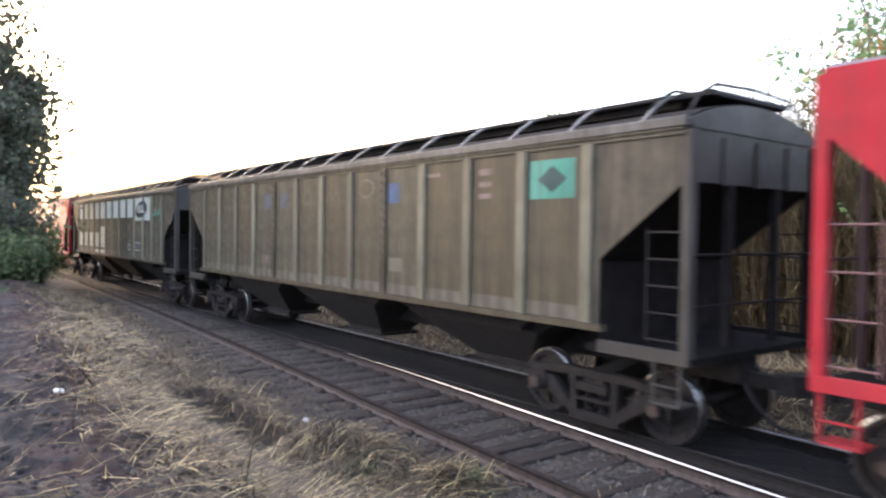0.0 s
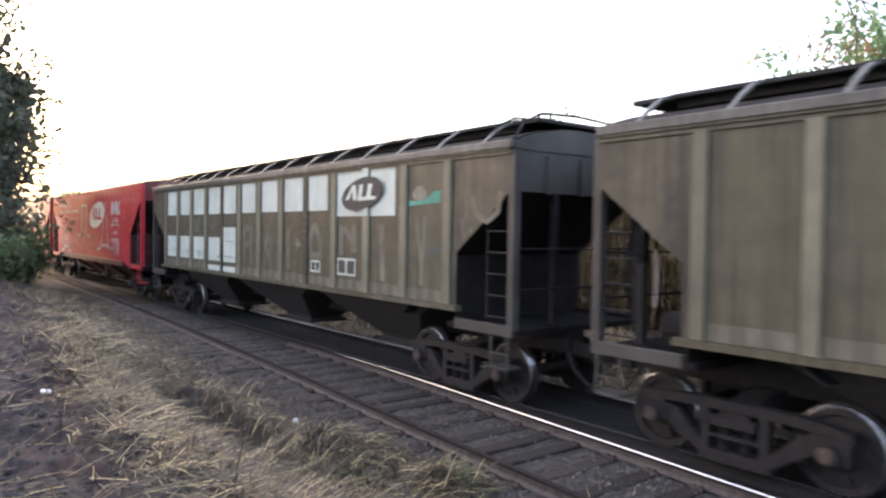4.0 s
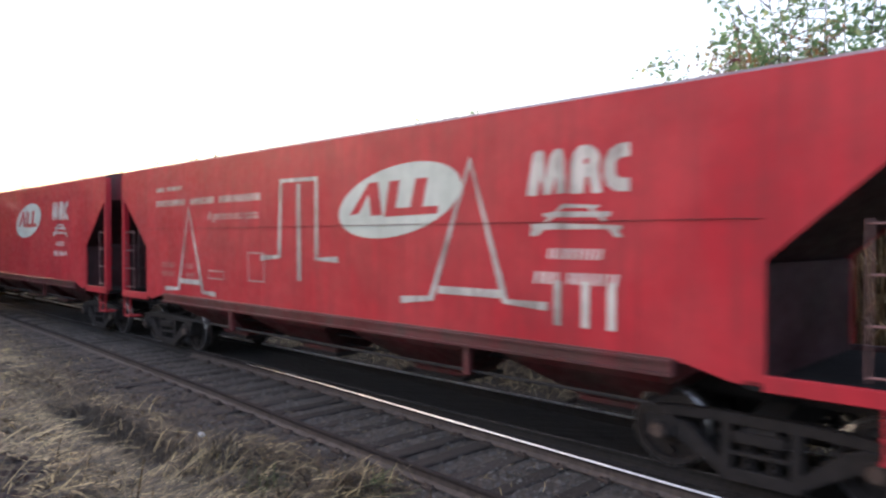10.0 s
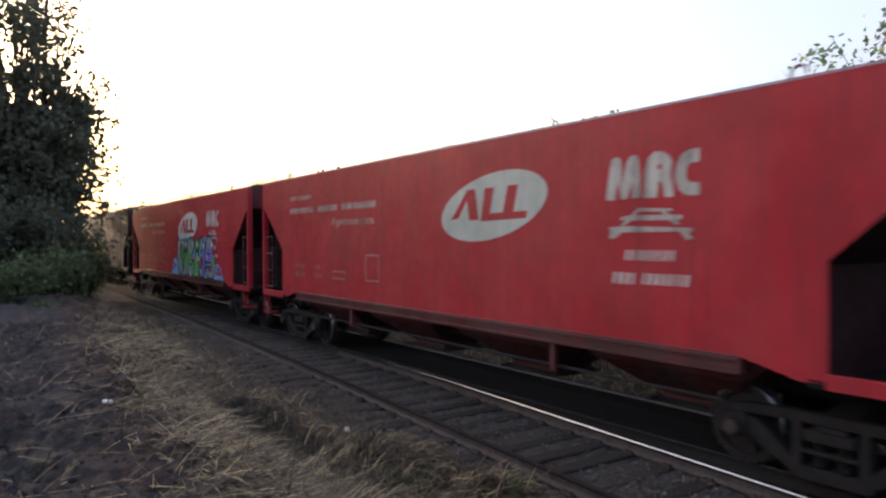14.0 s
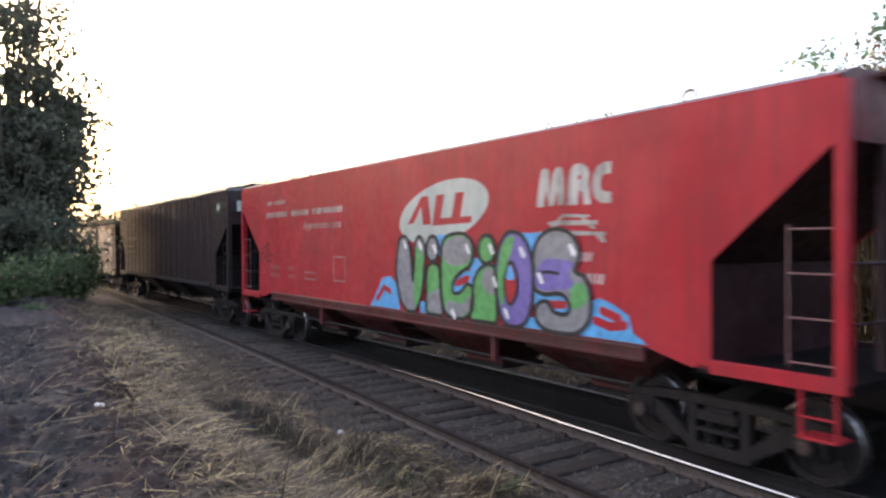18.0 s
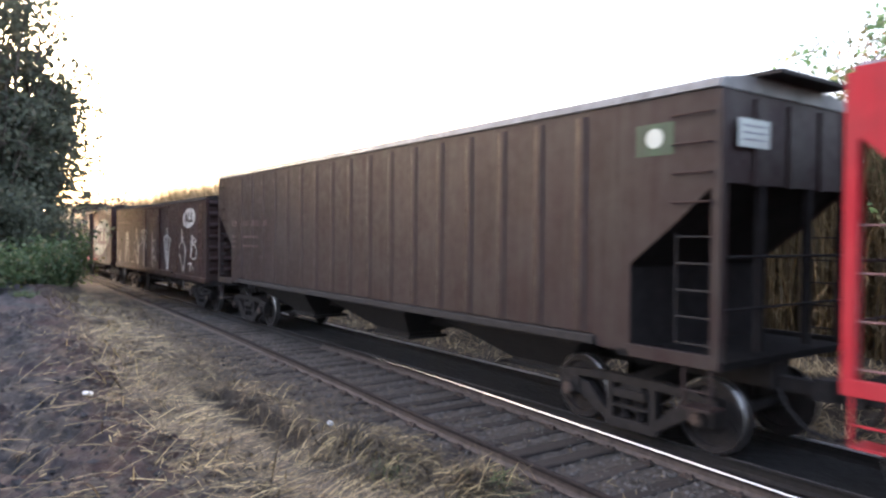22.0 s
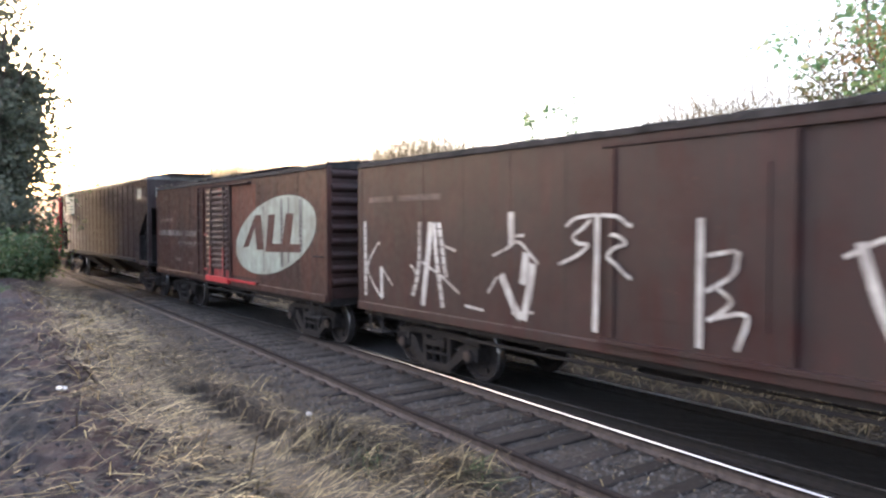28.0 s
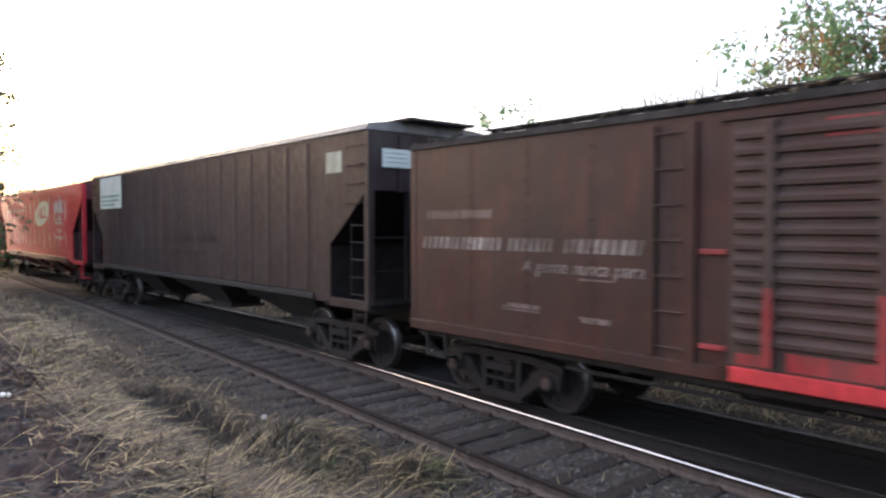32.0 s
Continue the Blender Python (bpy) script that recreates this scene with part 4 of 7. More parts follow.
def oval_logo(parent, cy, cz, ry, rz, field, marks, tilt=0.0, lift=0.004):
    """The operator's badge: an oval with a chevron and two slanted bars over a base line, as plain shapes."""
    badge = patch("badge", [oval(cy, cz, ry, rz, tilt)], field, parent, "oval operator badge", lift)

    def q(a, b):  # a: -1 at the far side to 1 at the leading side, b: -1 low to 1 high
        return (cy - ry * a, cz + rz * b)
    shapes = [[q(-0.78, -0.37), q(-0.43, 0.58), q(-0.27, 0.59), q(-0.2, -0.38), q(-0.39, -0.4), q(-0.44, 0.24), q(-0.61, -0.32)],
              [q(-0.08, 0.58), q(0.09, 0.59), q(0.02, -0.2), q(0.25, -0.19), q(0.34, 0.6), q(0.52, 0.6), q(0.44, -0.19), q(0.67, -0.18), q(0.66, -0.39), q(-0.17, -0.44)]]
    for s in shapes:
        patch("badge_mark", [s], marks, badge, "", lift + 0.004)
    return badge


def text_bars(parent, rows, material=None, lift=0.004, seed=1, label="illegible faded lettering"):
    """Lettering that cannot be read, as word-long bars of its size: rows of (y far, y near, z low, z high)."""
    rng = random.Random(seed)
    out = None
    for y0, y1, z0, z1 in rows:
        y, h = y0, z1 - z0
        while y > y1 + 0.05:
            w = h * rng.choice((0.3, 0.4, 0.5))
            if h < 0.09:
                w = min(h * rng.choice((3, 4, 6)), y - y1)
            e = max(y - w, y1)
            out = patch("lettering", [[(y, z0), (y - 0.2 * h, z1), (e - 0.2 * h, z1), (e, z0)]], material or M_PALE_TEXT, parent, label, lift)
            y -= w + h * (0.27 if h > 0.09 else 0.6)
    return out


def words(parent, text, y0, y1, z, material, lift=0.005, label="faded slanted words"):
    """Legible words on the side sheet, from y0 to y1 with their foot at z."""
    cu = bpy.data.curves.new("words", "FONT")
    cu.body, cu.shear = text, 0.2
    tmp = bpy.data.objects.new("words", cu)
    me = bpy.data.meshes.new_from_object(tmp)
    bpy.data.objects.remove(tmp)
    xs = [v.co.x for v in me.vertices]
    k = (y0 - y1) / (max(xs) - min(xs))
    g = Geo()
    g.v = [(-SIDE - lift, y0 - (v.co.x - min(xs)) * k, z + v.co.y * k) for v in me.vertices]
    g.f = [tuple(p.vertices) for p in me.polygons]
    bpy.data.meshes.remove(me)
    return part("words", g, material, parent, label)


def wheelset_mesh():
    g = Geo()
    prof = ((0.0, 0.09), (0.0, 0.2), (0.035, 0.22), (0.05, 0.36), (0.0, 0.38), (0.0, 0.455), (0.012, WHEEL_R), (0.115, WHEEL_R), (0.12, WHEEL_R + 0.028), (0.14, WHEEL_R + 0.02), (0.14, 0.38), (0.09, 0.36), (0.1, 0.09))
    seg = 28
    for s in (-1, 1):
        rings = []
        for d, r in prof:
            x = s * (0.865 - d)
            rings.append([(x, r * math.cos(2 * math.pi * i / seg), r * math.sin(2 * math.pi * i / seg)) for i in range(seg)])
        g.loft(rings if s > 0 else [r[::-1] for r in rings])
        for a in (0.4, 2.5, 4.6):
            y, z = 0.29 * math.cos(a), 0.29 * math.sin(a)
            g.box(s * 0.845 - 0.02, s * 0.845 + 0.02, y - 0.04, y + 0.04, z - 0.04, z + 0.04)
    g.cyl((-1.08, 0, 0), (1.08, 0, 0), 0.075, 10)
    return g.mesh("wheelset", M_WHEEL)


def tread_mesh(side):
    """The bright running band of a wheel."""
    g = Geo()
    seg = 28
    for s in (side,):
        for x0, x1, r0, r1 in ((0.853, 0.75, WHEEL_R + 0.003, WHEEL_R + 0.003), (0.866, 0.853, 0.45, WHEEL_R + 0.003)):
            for i in range(seg):
                a, b = 2 * math.pi * i / seg, 2 * math.pi * (i + 1) / seg
                g.poly([(s * x0, r0 * math.cos(a), r0 * math.sin(a)), (s * x0, r0 * math.cos(b), r0 * math.sin(b)),
                        (s * x1, r1 * math.cos(b), r1 * math.sin(b)), (s * x1, r1 * math.cos(a), r1 * math.sin(a))])
    return g.mesh("tread", M_TREAD)


def side_frame_mesh(base):
    """A cast side frame: arched top chord, pedestals, a deep V of lower chord, columns and the spring seat."""
    h = base / 2
    g = Geo()
    x0, x1 = -0.085, 0.075
    g.prism([(-h - 0.24, 0.6), (-h - 0.22, 0.72), (-h + 0.1, 0.77), (-0.5, 0.8), (0.5, 0.8), (h - 0.1, 0.77), (h + 0.22, 0.72), (h + 0.24, 0.6), (h - 0.1, 0.655), (0.5, 0.68), (-0.5, 0.68), (-h + 0.1, 0.655)], x0, x1)
    for s in (-1, 1):
        g.prism([(s * (h + 0.2), 0.38), (s * (h + 0.22), 0.64), (s * (h - 0.17), 0.67), (s * (h - 0.17), 0.42)][::s], x0 - 0.03, x1 + 0.03)
        g.prism([(s * (h - 0.12), 0.44), (s * (h - 0.16), 0.63), (s * (h - 0.3), 0.6), (s * 0.37, 0.25), (s * 0.34, 0.09)][::s], x0, x1)
        g.prism([(s * 0.3, 0.2), (s * 0.41, 0.2), (s * 0.41, 0.7), (s * 0.3, 0.7)][::s], x0, x1)
        g.cyl((-0.17, s * h, 0.47), (0.03, s * h, 0.47), 0.115, 14)
    g.prism([(-0.44, 0.1), (-0.38, 0.07), (0.38, 0.07), (0.44, 0.1), (0.42, 0.21), (-0.42, 0.21)], x0, x1)
    # bolster end and wedge plates between the columns
    g.box(x0 - 0.035, x1, -0.27, 0.27, 0.5, 0.62)
    g.box(x0 - 0.02, x1, -0.3, 0.3, 0.36, 0.4)
    return g.mesh("side_frame", M_IRON, bevel=0.008)


def cap_mesh():
    """The turning end cap of an axle box with its three bolts."""
    g = Geo().cyl((-0.2, 0, 0), (-0.165, 0, 0), 0.075, 12, 0.095)
    for a in (0.5, 2.6, 4.7):
        g.cyl((-0.22, 0.045 * math.cos(a), 0.045 * math.sin(a)), (-0.19, 0.045 * math.cos(a), 0.045 * math.sin(a)), 0.014, 6)
    return g.mesh("bearing_cap", M_CAP)


def spring_mesh():
    g = Geo()
    rings = []
    for k in range(9):
        r = 0.075 if k % 2 else 0.06
        rings.append([(r * math.cos(6.2832 * i / 10), r * math.sin(6.2832 * i / 10), 0.21 + k * 0.035) for i in range(10)])
    return g.loft(rings).mesh("spring", M_INNER)


ME_CAP = cap_mesh()
ME_WHEELSET, ME_TREADS, ME_SPRING = wheelset_mesh(), (tread_mesh(-1), tread_mesh(1)), spring_mesh()
ME_FRAMES = {}


def add_bogie(wagon, y, base):
    if base not in ME_FRAMES:
        ME_FRAMES[base] = side_frame_mesh(base)
    g = Geo().prism([(-1.05, 0.62), (-0.9, 0.55), (0.9, 0.55), (1.05, 0.62), (1.05, 0.74), (0.4, 0.86), (-0.4, 0.86), (-1.05, 0.74)], -0.17, 0.17, 1)
    g.cyl((0, 0, 0.86), (0, 0, 0.98), 0.2, 14)
    for s in (-1, 1):
        g.box(-0.8, 0.8, s * base * 0.27 - 0.04, s * base * 0.27 + 0.04, 0.32, 0.42)
    b = part("bogie", g, M_UNDER, wagon, "cast steel two-axle bogie")
    b.location = (0, y, 0)
    for s in (-1, 1):
        f = new("side_frame", ME_FRAMES[base])
        f.parent, f.location = b, (s * 1.0, 0, 0)
        if s > 0:
            f.rotation_euler = (0, 0, math.pi)
        for y_ in (-0.13, 0.13):
            sp = new("spring", ME_SPRING)
            sp.parent, sp.location = b, (s * 1.0, y_, 0)
        for e in (-1, 1):
            cap = new("bearing_cap", ME_CAP)
            cap.parent, cap.location = f, (0, e * base / 2, 0.47)
    for s in (-1, 1):
        w = new("wheelset", ME_WHEELSET)
        w.parent, w.location = b, (0, s * base / 2, WHEEL_R)
    return b


def add_couplers(wagon, half):
    for s in (-1, 1):
        g = Geo().box(-0.08, 0.08, *sorted((s * (half - 0.3), s * (half + 0.42))), 0.78, 0.95)
        g.prism([(-0.16, s * (half + 0.36)), (0.16, s * (half + 0.4)), (0.17, s * (half + 0.62)), (0.02, s * (half + 0.68)), (-0.12, s * (half + 0.56))][::s], 0.74, 1.0, 2)
        c = part("coupler", g, M_IRON, wagon, "cast knuckle coupler")
        hose = [(-0.35, s * (half + 0.05), 0.85), (-0.36, s * (half + 0.2), 0.62), (-0.33, s * (half + 0.42), 0.42), (-0.28, s * (half + 0.62), 0.36)]
        part("brake_hose", Geo().tube(hose, 0.025, 6), M_UNDER, c)


def add_ladder(wagon, y0, y1, z0, z1, n, material, x=-SIDE - 0.03, name="ladder"):
    g = Geo()
    for k in range(n):
        z = lerp(z0, z1, k / (n - 1))
        g.cyl((x, y0, z), (x, y1, z), 0.012, 6)
    for y in (y0, y1):
        g.box(x - 0.004, x + 0.01, y - 0.008, y + 0.008, z0 - 0.05, z1 + 0.05)
    return part(name, g, material, wagon)


def add_chutes(wagon, centres, material, top=1.4, low=0.4, wide=1.75, foot=0.5, inset=0.0):
    for c in centres:
        g = Geo()
        g.loft([[(-1.3, c - wide, top), (1.3, c - wide, top), (1.3, c + wide, top), (-1.3, c + wide, top)],
                [(-1.15, c - wide * 0.72, top - 0.28), (1.15, c - wide * 0.72, top - 0.28), (1.15, c + wide * 0.72, top - 0.28), (-1.15, c + wide * 0.72, top - 0.28)],
                [(-0.42, c - foot, low + 0.14), (0.42, c - foot, low + 0.14), (0.42, c + foot, low + 0.14), (-0.42, c + foot, low + 0.14)],
                [(-0.42, c - foot, low), (0.42, c - foot, low), (0.42, c + foot, low), (-0.42, c + foot, low)]])
        ch = part("discharge_chute", g, material, wagon)
        gate = Geo().box(-0.5, 0.5, c - foot - 0.1, c + foot + 0.1, low + 0.02, low + 0.08)
        gate.cyl((-0.65, c + foot + 0.05, low + 0.06), (0.65, c + foot + 0.05, low + 0.06), 0.03, 8)
        part("gate", gate, M_UNDER, ch)


def add_brake_gear(wagon, y, low=0.55):
    """Rods and an air reservoir slung under the frame."""
    g = Geo().cyl((-0.55, y - 0.45, 0.8), (-0.55, y + 0.45, 0.8), 0.17, 14)
    part("air_reservoir", g, M_UNDER, wagon)
    rods = Geo().cyl((-0.3, y - 4, 0.62), (-0.3, y + 4, 0.66), 0.018, 6)
    rods.cyl((-0.75, y - 3, 0.9), (-0.75, y + 3, 0.9), 0.022, 6)
    part("brake_rod", rods, M_UNDER, wagon)


def hopper_side(half, cut_y, cut_z, diag_z, z0, z1, low_cut=None):
    """Outline (y, z) of a hopper's side sheet with both ends cut back under a slope."""
    out = []
    for s in (1, -1):
        a = [(s * (half - 0.08), z1), (s * (half - 0.08), diag_z), (s * cut_y, cut_z), (s * cut_y, z0)]
        if low_cut:
            a = a[:-1] + [(s * cut_y, z0 - 0.17), (s * (cut_y - 0.3), z0 - 0.17), (s * (cut_y - 1.0), z0)]
        out += a if s > 0 else a[::-1]
    return out


def end_structure(wagon, half, cut_y, cut_z, diag_z, z1, floor, body, frame_mat, inner, rungs, dark, ribbed=True):
    """Both open ends of a hopper: slope sheet, end wall, corner posts, platform, ladders, rails."""
    slope = (diag_z - cut_z) / (half - 0.08 - cut_y)
    inner_y = cut_y - (cut_z - floor + 0.1) / slope
    for s in (-1, 1):
        g = Geo()
        e = 0.03
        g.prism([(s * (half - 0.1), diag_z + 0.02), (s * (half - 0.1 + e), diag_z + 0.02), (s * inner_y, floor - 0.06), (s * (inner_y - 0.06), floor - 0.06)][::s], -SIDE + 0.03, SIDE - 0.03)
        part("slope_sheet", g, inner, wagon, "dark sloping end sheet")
        # dark plate added to close off the view and keep the bay dark
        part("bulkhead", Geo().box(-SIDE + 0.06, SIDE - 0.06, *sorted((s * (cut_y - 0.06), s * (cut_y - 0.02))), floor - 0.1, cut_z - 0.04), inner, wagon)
        g = Geo().box(-SIDE + 0.04, SIDE - 0.04, *sorted((s * (half - 0.1), s * (half - 0.05))), diag_z, z1 - 0.02)
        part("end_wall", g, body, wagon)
        for x in (-0.75, 0.0, 0.75) if ribbed else ():
            part("end_rib", Geo().box(x - 0.05, x + 0.05, *sorted((s * (half - 0.048), s * (half - 0.01))), diag_z - 0.02, z1 - 0.1), body, wagon)
        # far-side posts and platform rails take the shade-dark inner colour
        for x in (-SIDE + 0.07, SIDE - 0.07):
            g = Geo().box(x - 0.07, x + 0.07, *sorted((s * (half - 0.13), s * half)), floor - 0.05, z1 - 0.05)
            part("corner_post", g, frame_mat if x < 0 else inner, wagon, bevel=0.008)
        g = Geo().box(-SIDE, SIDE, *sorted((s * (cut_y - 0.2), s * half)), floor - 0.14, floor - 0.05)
        part("end_platform", g, M_PLATFORM, wagon)
        for x in (-SIDE, SIDE - 0.07):
            part("platform_rail", Geo().box(x - 0.004, x + 0.074, *sorted((s * (cut_y - 0.02), s * half)), floor - 0.142, floor + 0.02), frame_mat if x < 0 else inner, wagon, bevel=0.006)
        g = Geo()
        for x in (-0.55, 0.55):
            g.box(x - 0.05, x + 0.05, *sorted((s * (half - 0.14), s * (half - 0.05))), floor, diag_z)
        for z in (floor + 0.55, floor + 1.15):
            g.cyl((-SIDE + 0.1, s * (half + 0.02), z), (SIDE - 0.1, s * (half + 0.02), z), 0.018, 6)
        part("end_rail", g, inner, wagon)
        for x in (-SIDE + 0.02, SIDE - 0.1):
            lad = add_ladder(wagon, s * (half - 0.13), s * (half - 0.62), floor + 0.12, cut_z + 0.35, rungs, dark, x=x + 0.03)
        g = Geo().box(-SIDE - 0.01, -SIDE + 0.3, *sorted((s * (half - 0.5), s * (half - 0.1))), 0.66, 0.69)
        for y in (half - 0.48, half - 0.12):
            g.box(-SIDE + 0.0, -SIDE + 0.03, *sorted((s * y, s * (y + 0.03))), 0.67, floor - 0.1)
        g.box(-SIDE - 0.01, -SIDE + 0.02, *sorted((s * (half - 0.5), s * (half - 0.1))), 0.88, 0.9)
        part("step", g, frame_mat, wagon)


def hand_brake(wagon, half, material):
    """Brake wheel on its stand, brake cylinder and a hanging chain on the end platform."""
    stand = part("brake_stand", Geo().box(-1.0, -0.9, half - 0.42, half - 0.32, 1.28, 2.3), material, wagon)
    ring = [(-0.95 + 0.26 * math.cos(a), half - 0.24, 2.2 + 0.26 * math.sin(a)) for a in (math.pi * k / 8 for k in range(17))]
    g = Geo().tube(ring, 0.018, 6)
    for k in (0, 3, 5, 8, 11, 13):
        g.cyl(ring[k], (-0.95, half - 0.26, 2.2), 0.01, 5)
    part("brake_wheel", g, material, stand)
    part("brake_cylinder", Geo().cyl((-0.45, half - 1.0, 1.5), (-0.45, half - 0.45, 1.5), 0.19, 14), material, wagon)
    part("valve_box", Geo().box(-0.15, 0.25, half - 0.9, half - 0.55, 1.27, 1.75), material, wagon, bevel=0.02)
    part("chain", Geo().tube([(-1.2, half - 0.75, 2.5), (-1.2, half - 0.77, 2.1), (-1.19, half - 0.74, 1.8)], 0.014, 5), M_PALE_TEXT, wagon)


def wagon_root(label):
    w = tagged(new("freight_wagon"), label, "freight wagon", "wagons of the train")
    return w


# ---------------------------------------------------------------- ribbed grain hopper
def ribbed_hopper(label):
    half = 8.94
    w = wagon_root(label)
    z0, z1 = 1.5, 3.95
    for x0, x1 in ((-SIDE, -SIDE + 0.03), (SIDE - 0.03, SIDE)):
        panel = Geo().box(x0, x1, -0.6175, 0.6175, z0, z1).mesh("side_panel", M_OLIVE)
        for k in range(12):
            p = new("side_panel", panel)
            p.parent, p.location = w, (0, (k - 5.5) * 1.235, 0)
        for s in (-1, 1):
            tri = [(s * 7.41, z0), (s * 7.62, z0), (s * 7.62, 2.36), (s * (half - 0.08), 3.3), (s * (half - 0.08), z1), (s * 7.41, z1)]
            part("end_panel", Geo().prism(tri[::s], x0, x1), M_OLIVE_SOOT, w, "olive-grey end panel cut back below")
    foot = Geo().box(-SIDE - 0.012, -SIDE - 0.001, -0.5, 0.5, z0 + 0.03, z0 + 0.22).mesh("foot_band", M_GHOST_LOST)
    for k in range(12):
        p = new("foot_band", foot)
        p.parent, p.location = w, (0, (k - 5.5) * 1.235, 0)
    for z in (3.84, 3.9):
        part("eave_moulding", Geo().box(-SIDE - 0.03, -SIDE, -half + 0.1, half - 0.1, z, z + 0.03), M_OLIVE, w)
    rib = Geo().prism([(-0.012, -0.1), (-0.05, -0.085), (-0.05, 0.085), (-0.012, 0.1)], z0 + 0.02, z1 - 0.1, 2).mesh("side_rib", M_OLIVE_RIB)
    thin = Geo().box(-0.035, -0.002, -0.085, 0.085, z0 + 0.02, z1 - 0.1).mesh("side_rib", M_OLIVE_SOOT)
    bolt = Geo().box(-0.055, -0.034, -0.028, 0.028, 0, 0.045).mesh("bolt", M_OLIVE_DARK)
    for k in range(-6, 7):
        r = new("side_rib", thin if k in (-2, 2) else rib)
        r.parent, r.location = w, (-SIDE, k * 1.235, 0)
        if k in (-2, 2):
            for i in range(13):
                for y in (-0.05, 0.05):
                    bo = new("bolt", bolt)
                    bo.parent, bo.location = r, (0, y, z0 + 0.2 + i * 0.165 + (0.05 if y > 0 else 0))
    g = Geo().box(-SIDE - 0.07, -SIDE + 0.06, -7.7, 7.7, z0 - 0.07, z0 + 0.015)
    g.box(SIDE - 0.06, SIDE + 0.05, -7.7, 7.7, z0 - 0.07, z0 + 0.015)
    part("side_sill", g, M_OLIVE, w)
    g = Geo().box(-SIDE - 0.05, -SIDE + 0.05, -half + 0.05, half - 0.05, z1 - 0.02, z1 + 0.1)
    g.box(SIDE - 0.05, SIDE + 0.05, -half + 0.05, half - 0.05, z1 - 0.02, z1 + 0.1)
    part("eave_beam", g, M_EAVE, w, bevel=0.01)
    # arched roof, a walkway with a dark grating, and the curved straps that carry it
    arc = [(-SIDE, 4.03), (-1.25, 4.13), (-0.9, 4.23), (-0.45, 4.3), (0, 4.32), (0.45, 4.3), (0.9, 4.23), (1.25, 4.13), (SIDE, 4.03)]
    low = [(x * 0.98, z - 0.04) for x, z in arc][::-1]
    part("roof", Geo().prism(arc + low, -half + 0.08, half - 0.08, 1), M_INNER, w, "dark dusty arched roof")
    strap = Geo()
    path = [(-SIDE - 0.02, 4.02), (-1.3, 4.2), (-1.05, 4.36), (-0.85, 4.42)]
    for a, b in zip(path, path[1:]):
        strap.prism([(a[0], a[1]), (b[0], b[1]), (b[0], b[1] + 0.035), (a[0], a[1] + 0.035)], -0.032, 0.032, 1)
    strap = strap.mesh("roof_strap", M_EAVE)
    for k in range(-7, 8):
        r = new("roof_strap", strap)
        r.parent, r.location = w, (0, k * 1.18, 0)
    for x0, x1 in ((-0.9, -0.72), (0.72, 0.9)):
        part("walkway_rail", Geo().box(x0, x1, -half + 0.7, half - 0.7, 4.4, 4.45), M_UNDER, w)
    part("running_board", Geo().box(-0.72, 0.72, -half + 0.7, half - 0.7, 4.3, 4.4), M_UNDER, w, "dark roof walkway")
    for s in (-1, 1):
        g = Geo().box(-0.9, 0.9, *sorted((s * (half - 0.75), s * (half - 0.12))), 4.38, 4.44)
        part("end_walkway", g, M_UNDER, w)
        for y in (half - 0.12, half - 0.7) if s < 0 else ():
            hoop = [(-1.42, s * y, 4.06), (-1.2, s * y, 4.34), (-0.85, s * y, 4.5), (0.0, s * y, 4.54), (0.85, s * y, 4.5), (1.2, s * y, 4.34), (1.42, s * y, 4.06)]
            part("roof_hoop", Geo().tube(hoop, 0.022, 6), M_UNDER, w, "curved roof handrail")
        gable = [(x * 0.985, z - 0.02) for x, z in arc] + [(SIDE - 0.05, z1 - 0.03), (-SIDE + 0.05, z1 - 0.03)]
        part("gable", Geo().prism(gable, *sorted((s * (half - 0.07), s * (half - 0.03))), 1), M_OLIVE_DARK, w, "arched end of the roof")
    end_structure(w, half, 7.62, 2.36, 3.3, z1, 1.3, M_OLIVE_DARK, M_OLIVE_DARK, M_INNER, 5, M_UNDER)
    part("centre_sill", Geo().box(-0.2, 0.2, -half + 0.1, half - 0.1, 0.8, 1.2), M_UNDER, w)
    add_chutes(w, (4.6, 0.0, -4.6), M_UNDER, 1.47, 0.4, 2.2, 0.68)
    hand_brake(w, half, M_UNDER)
    for y in (7.2, -7.2):
        add_bogie(w, y, 2.1)
    add_couplers(w, half)
    return w


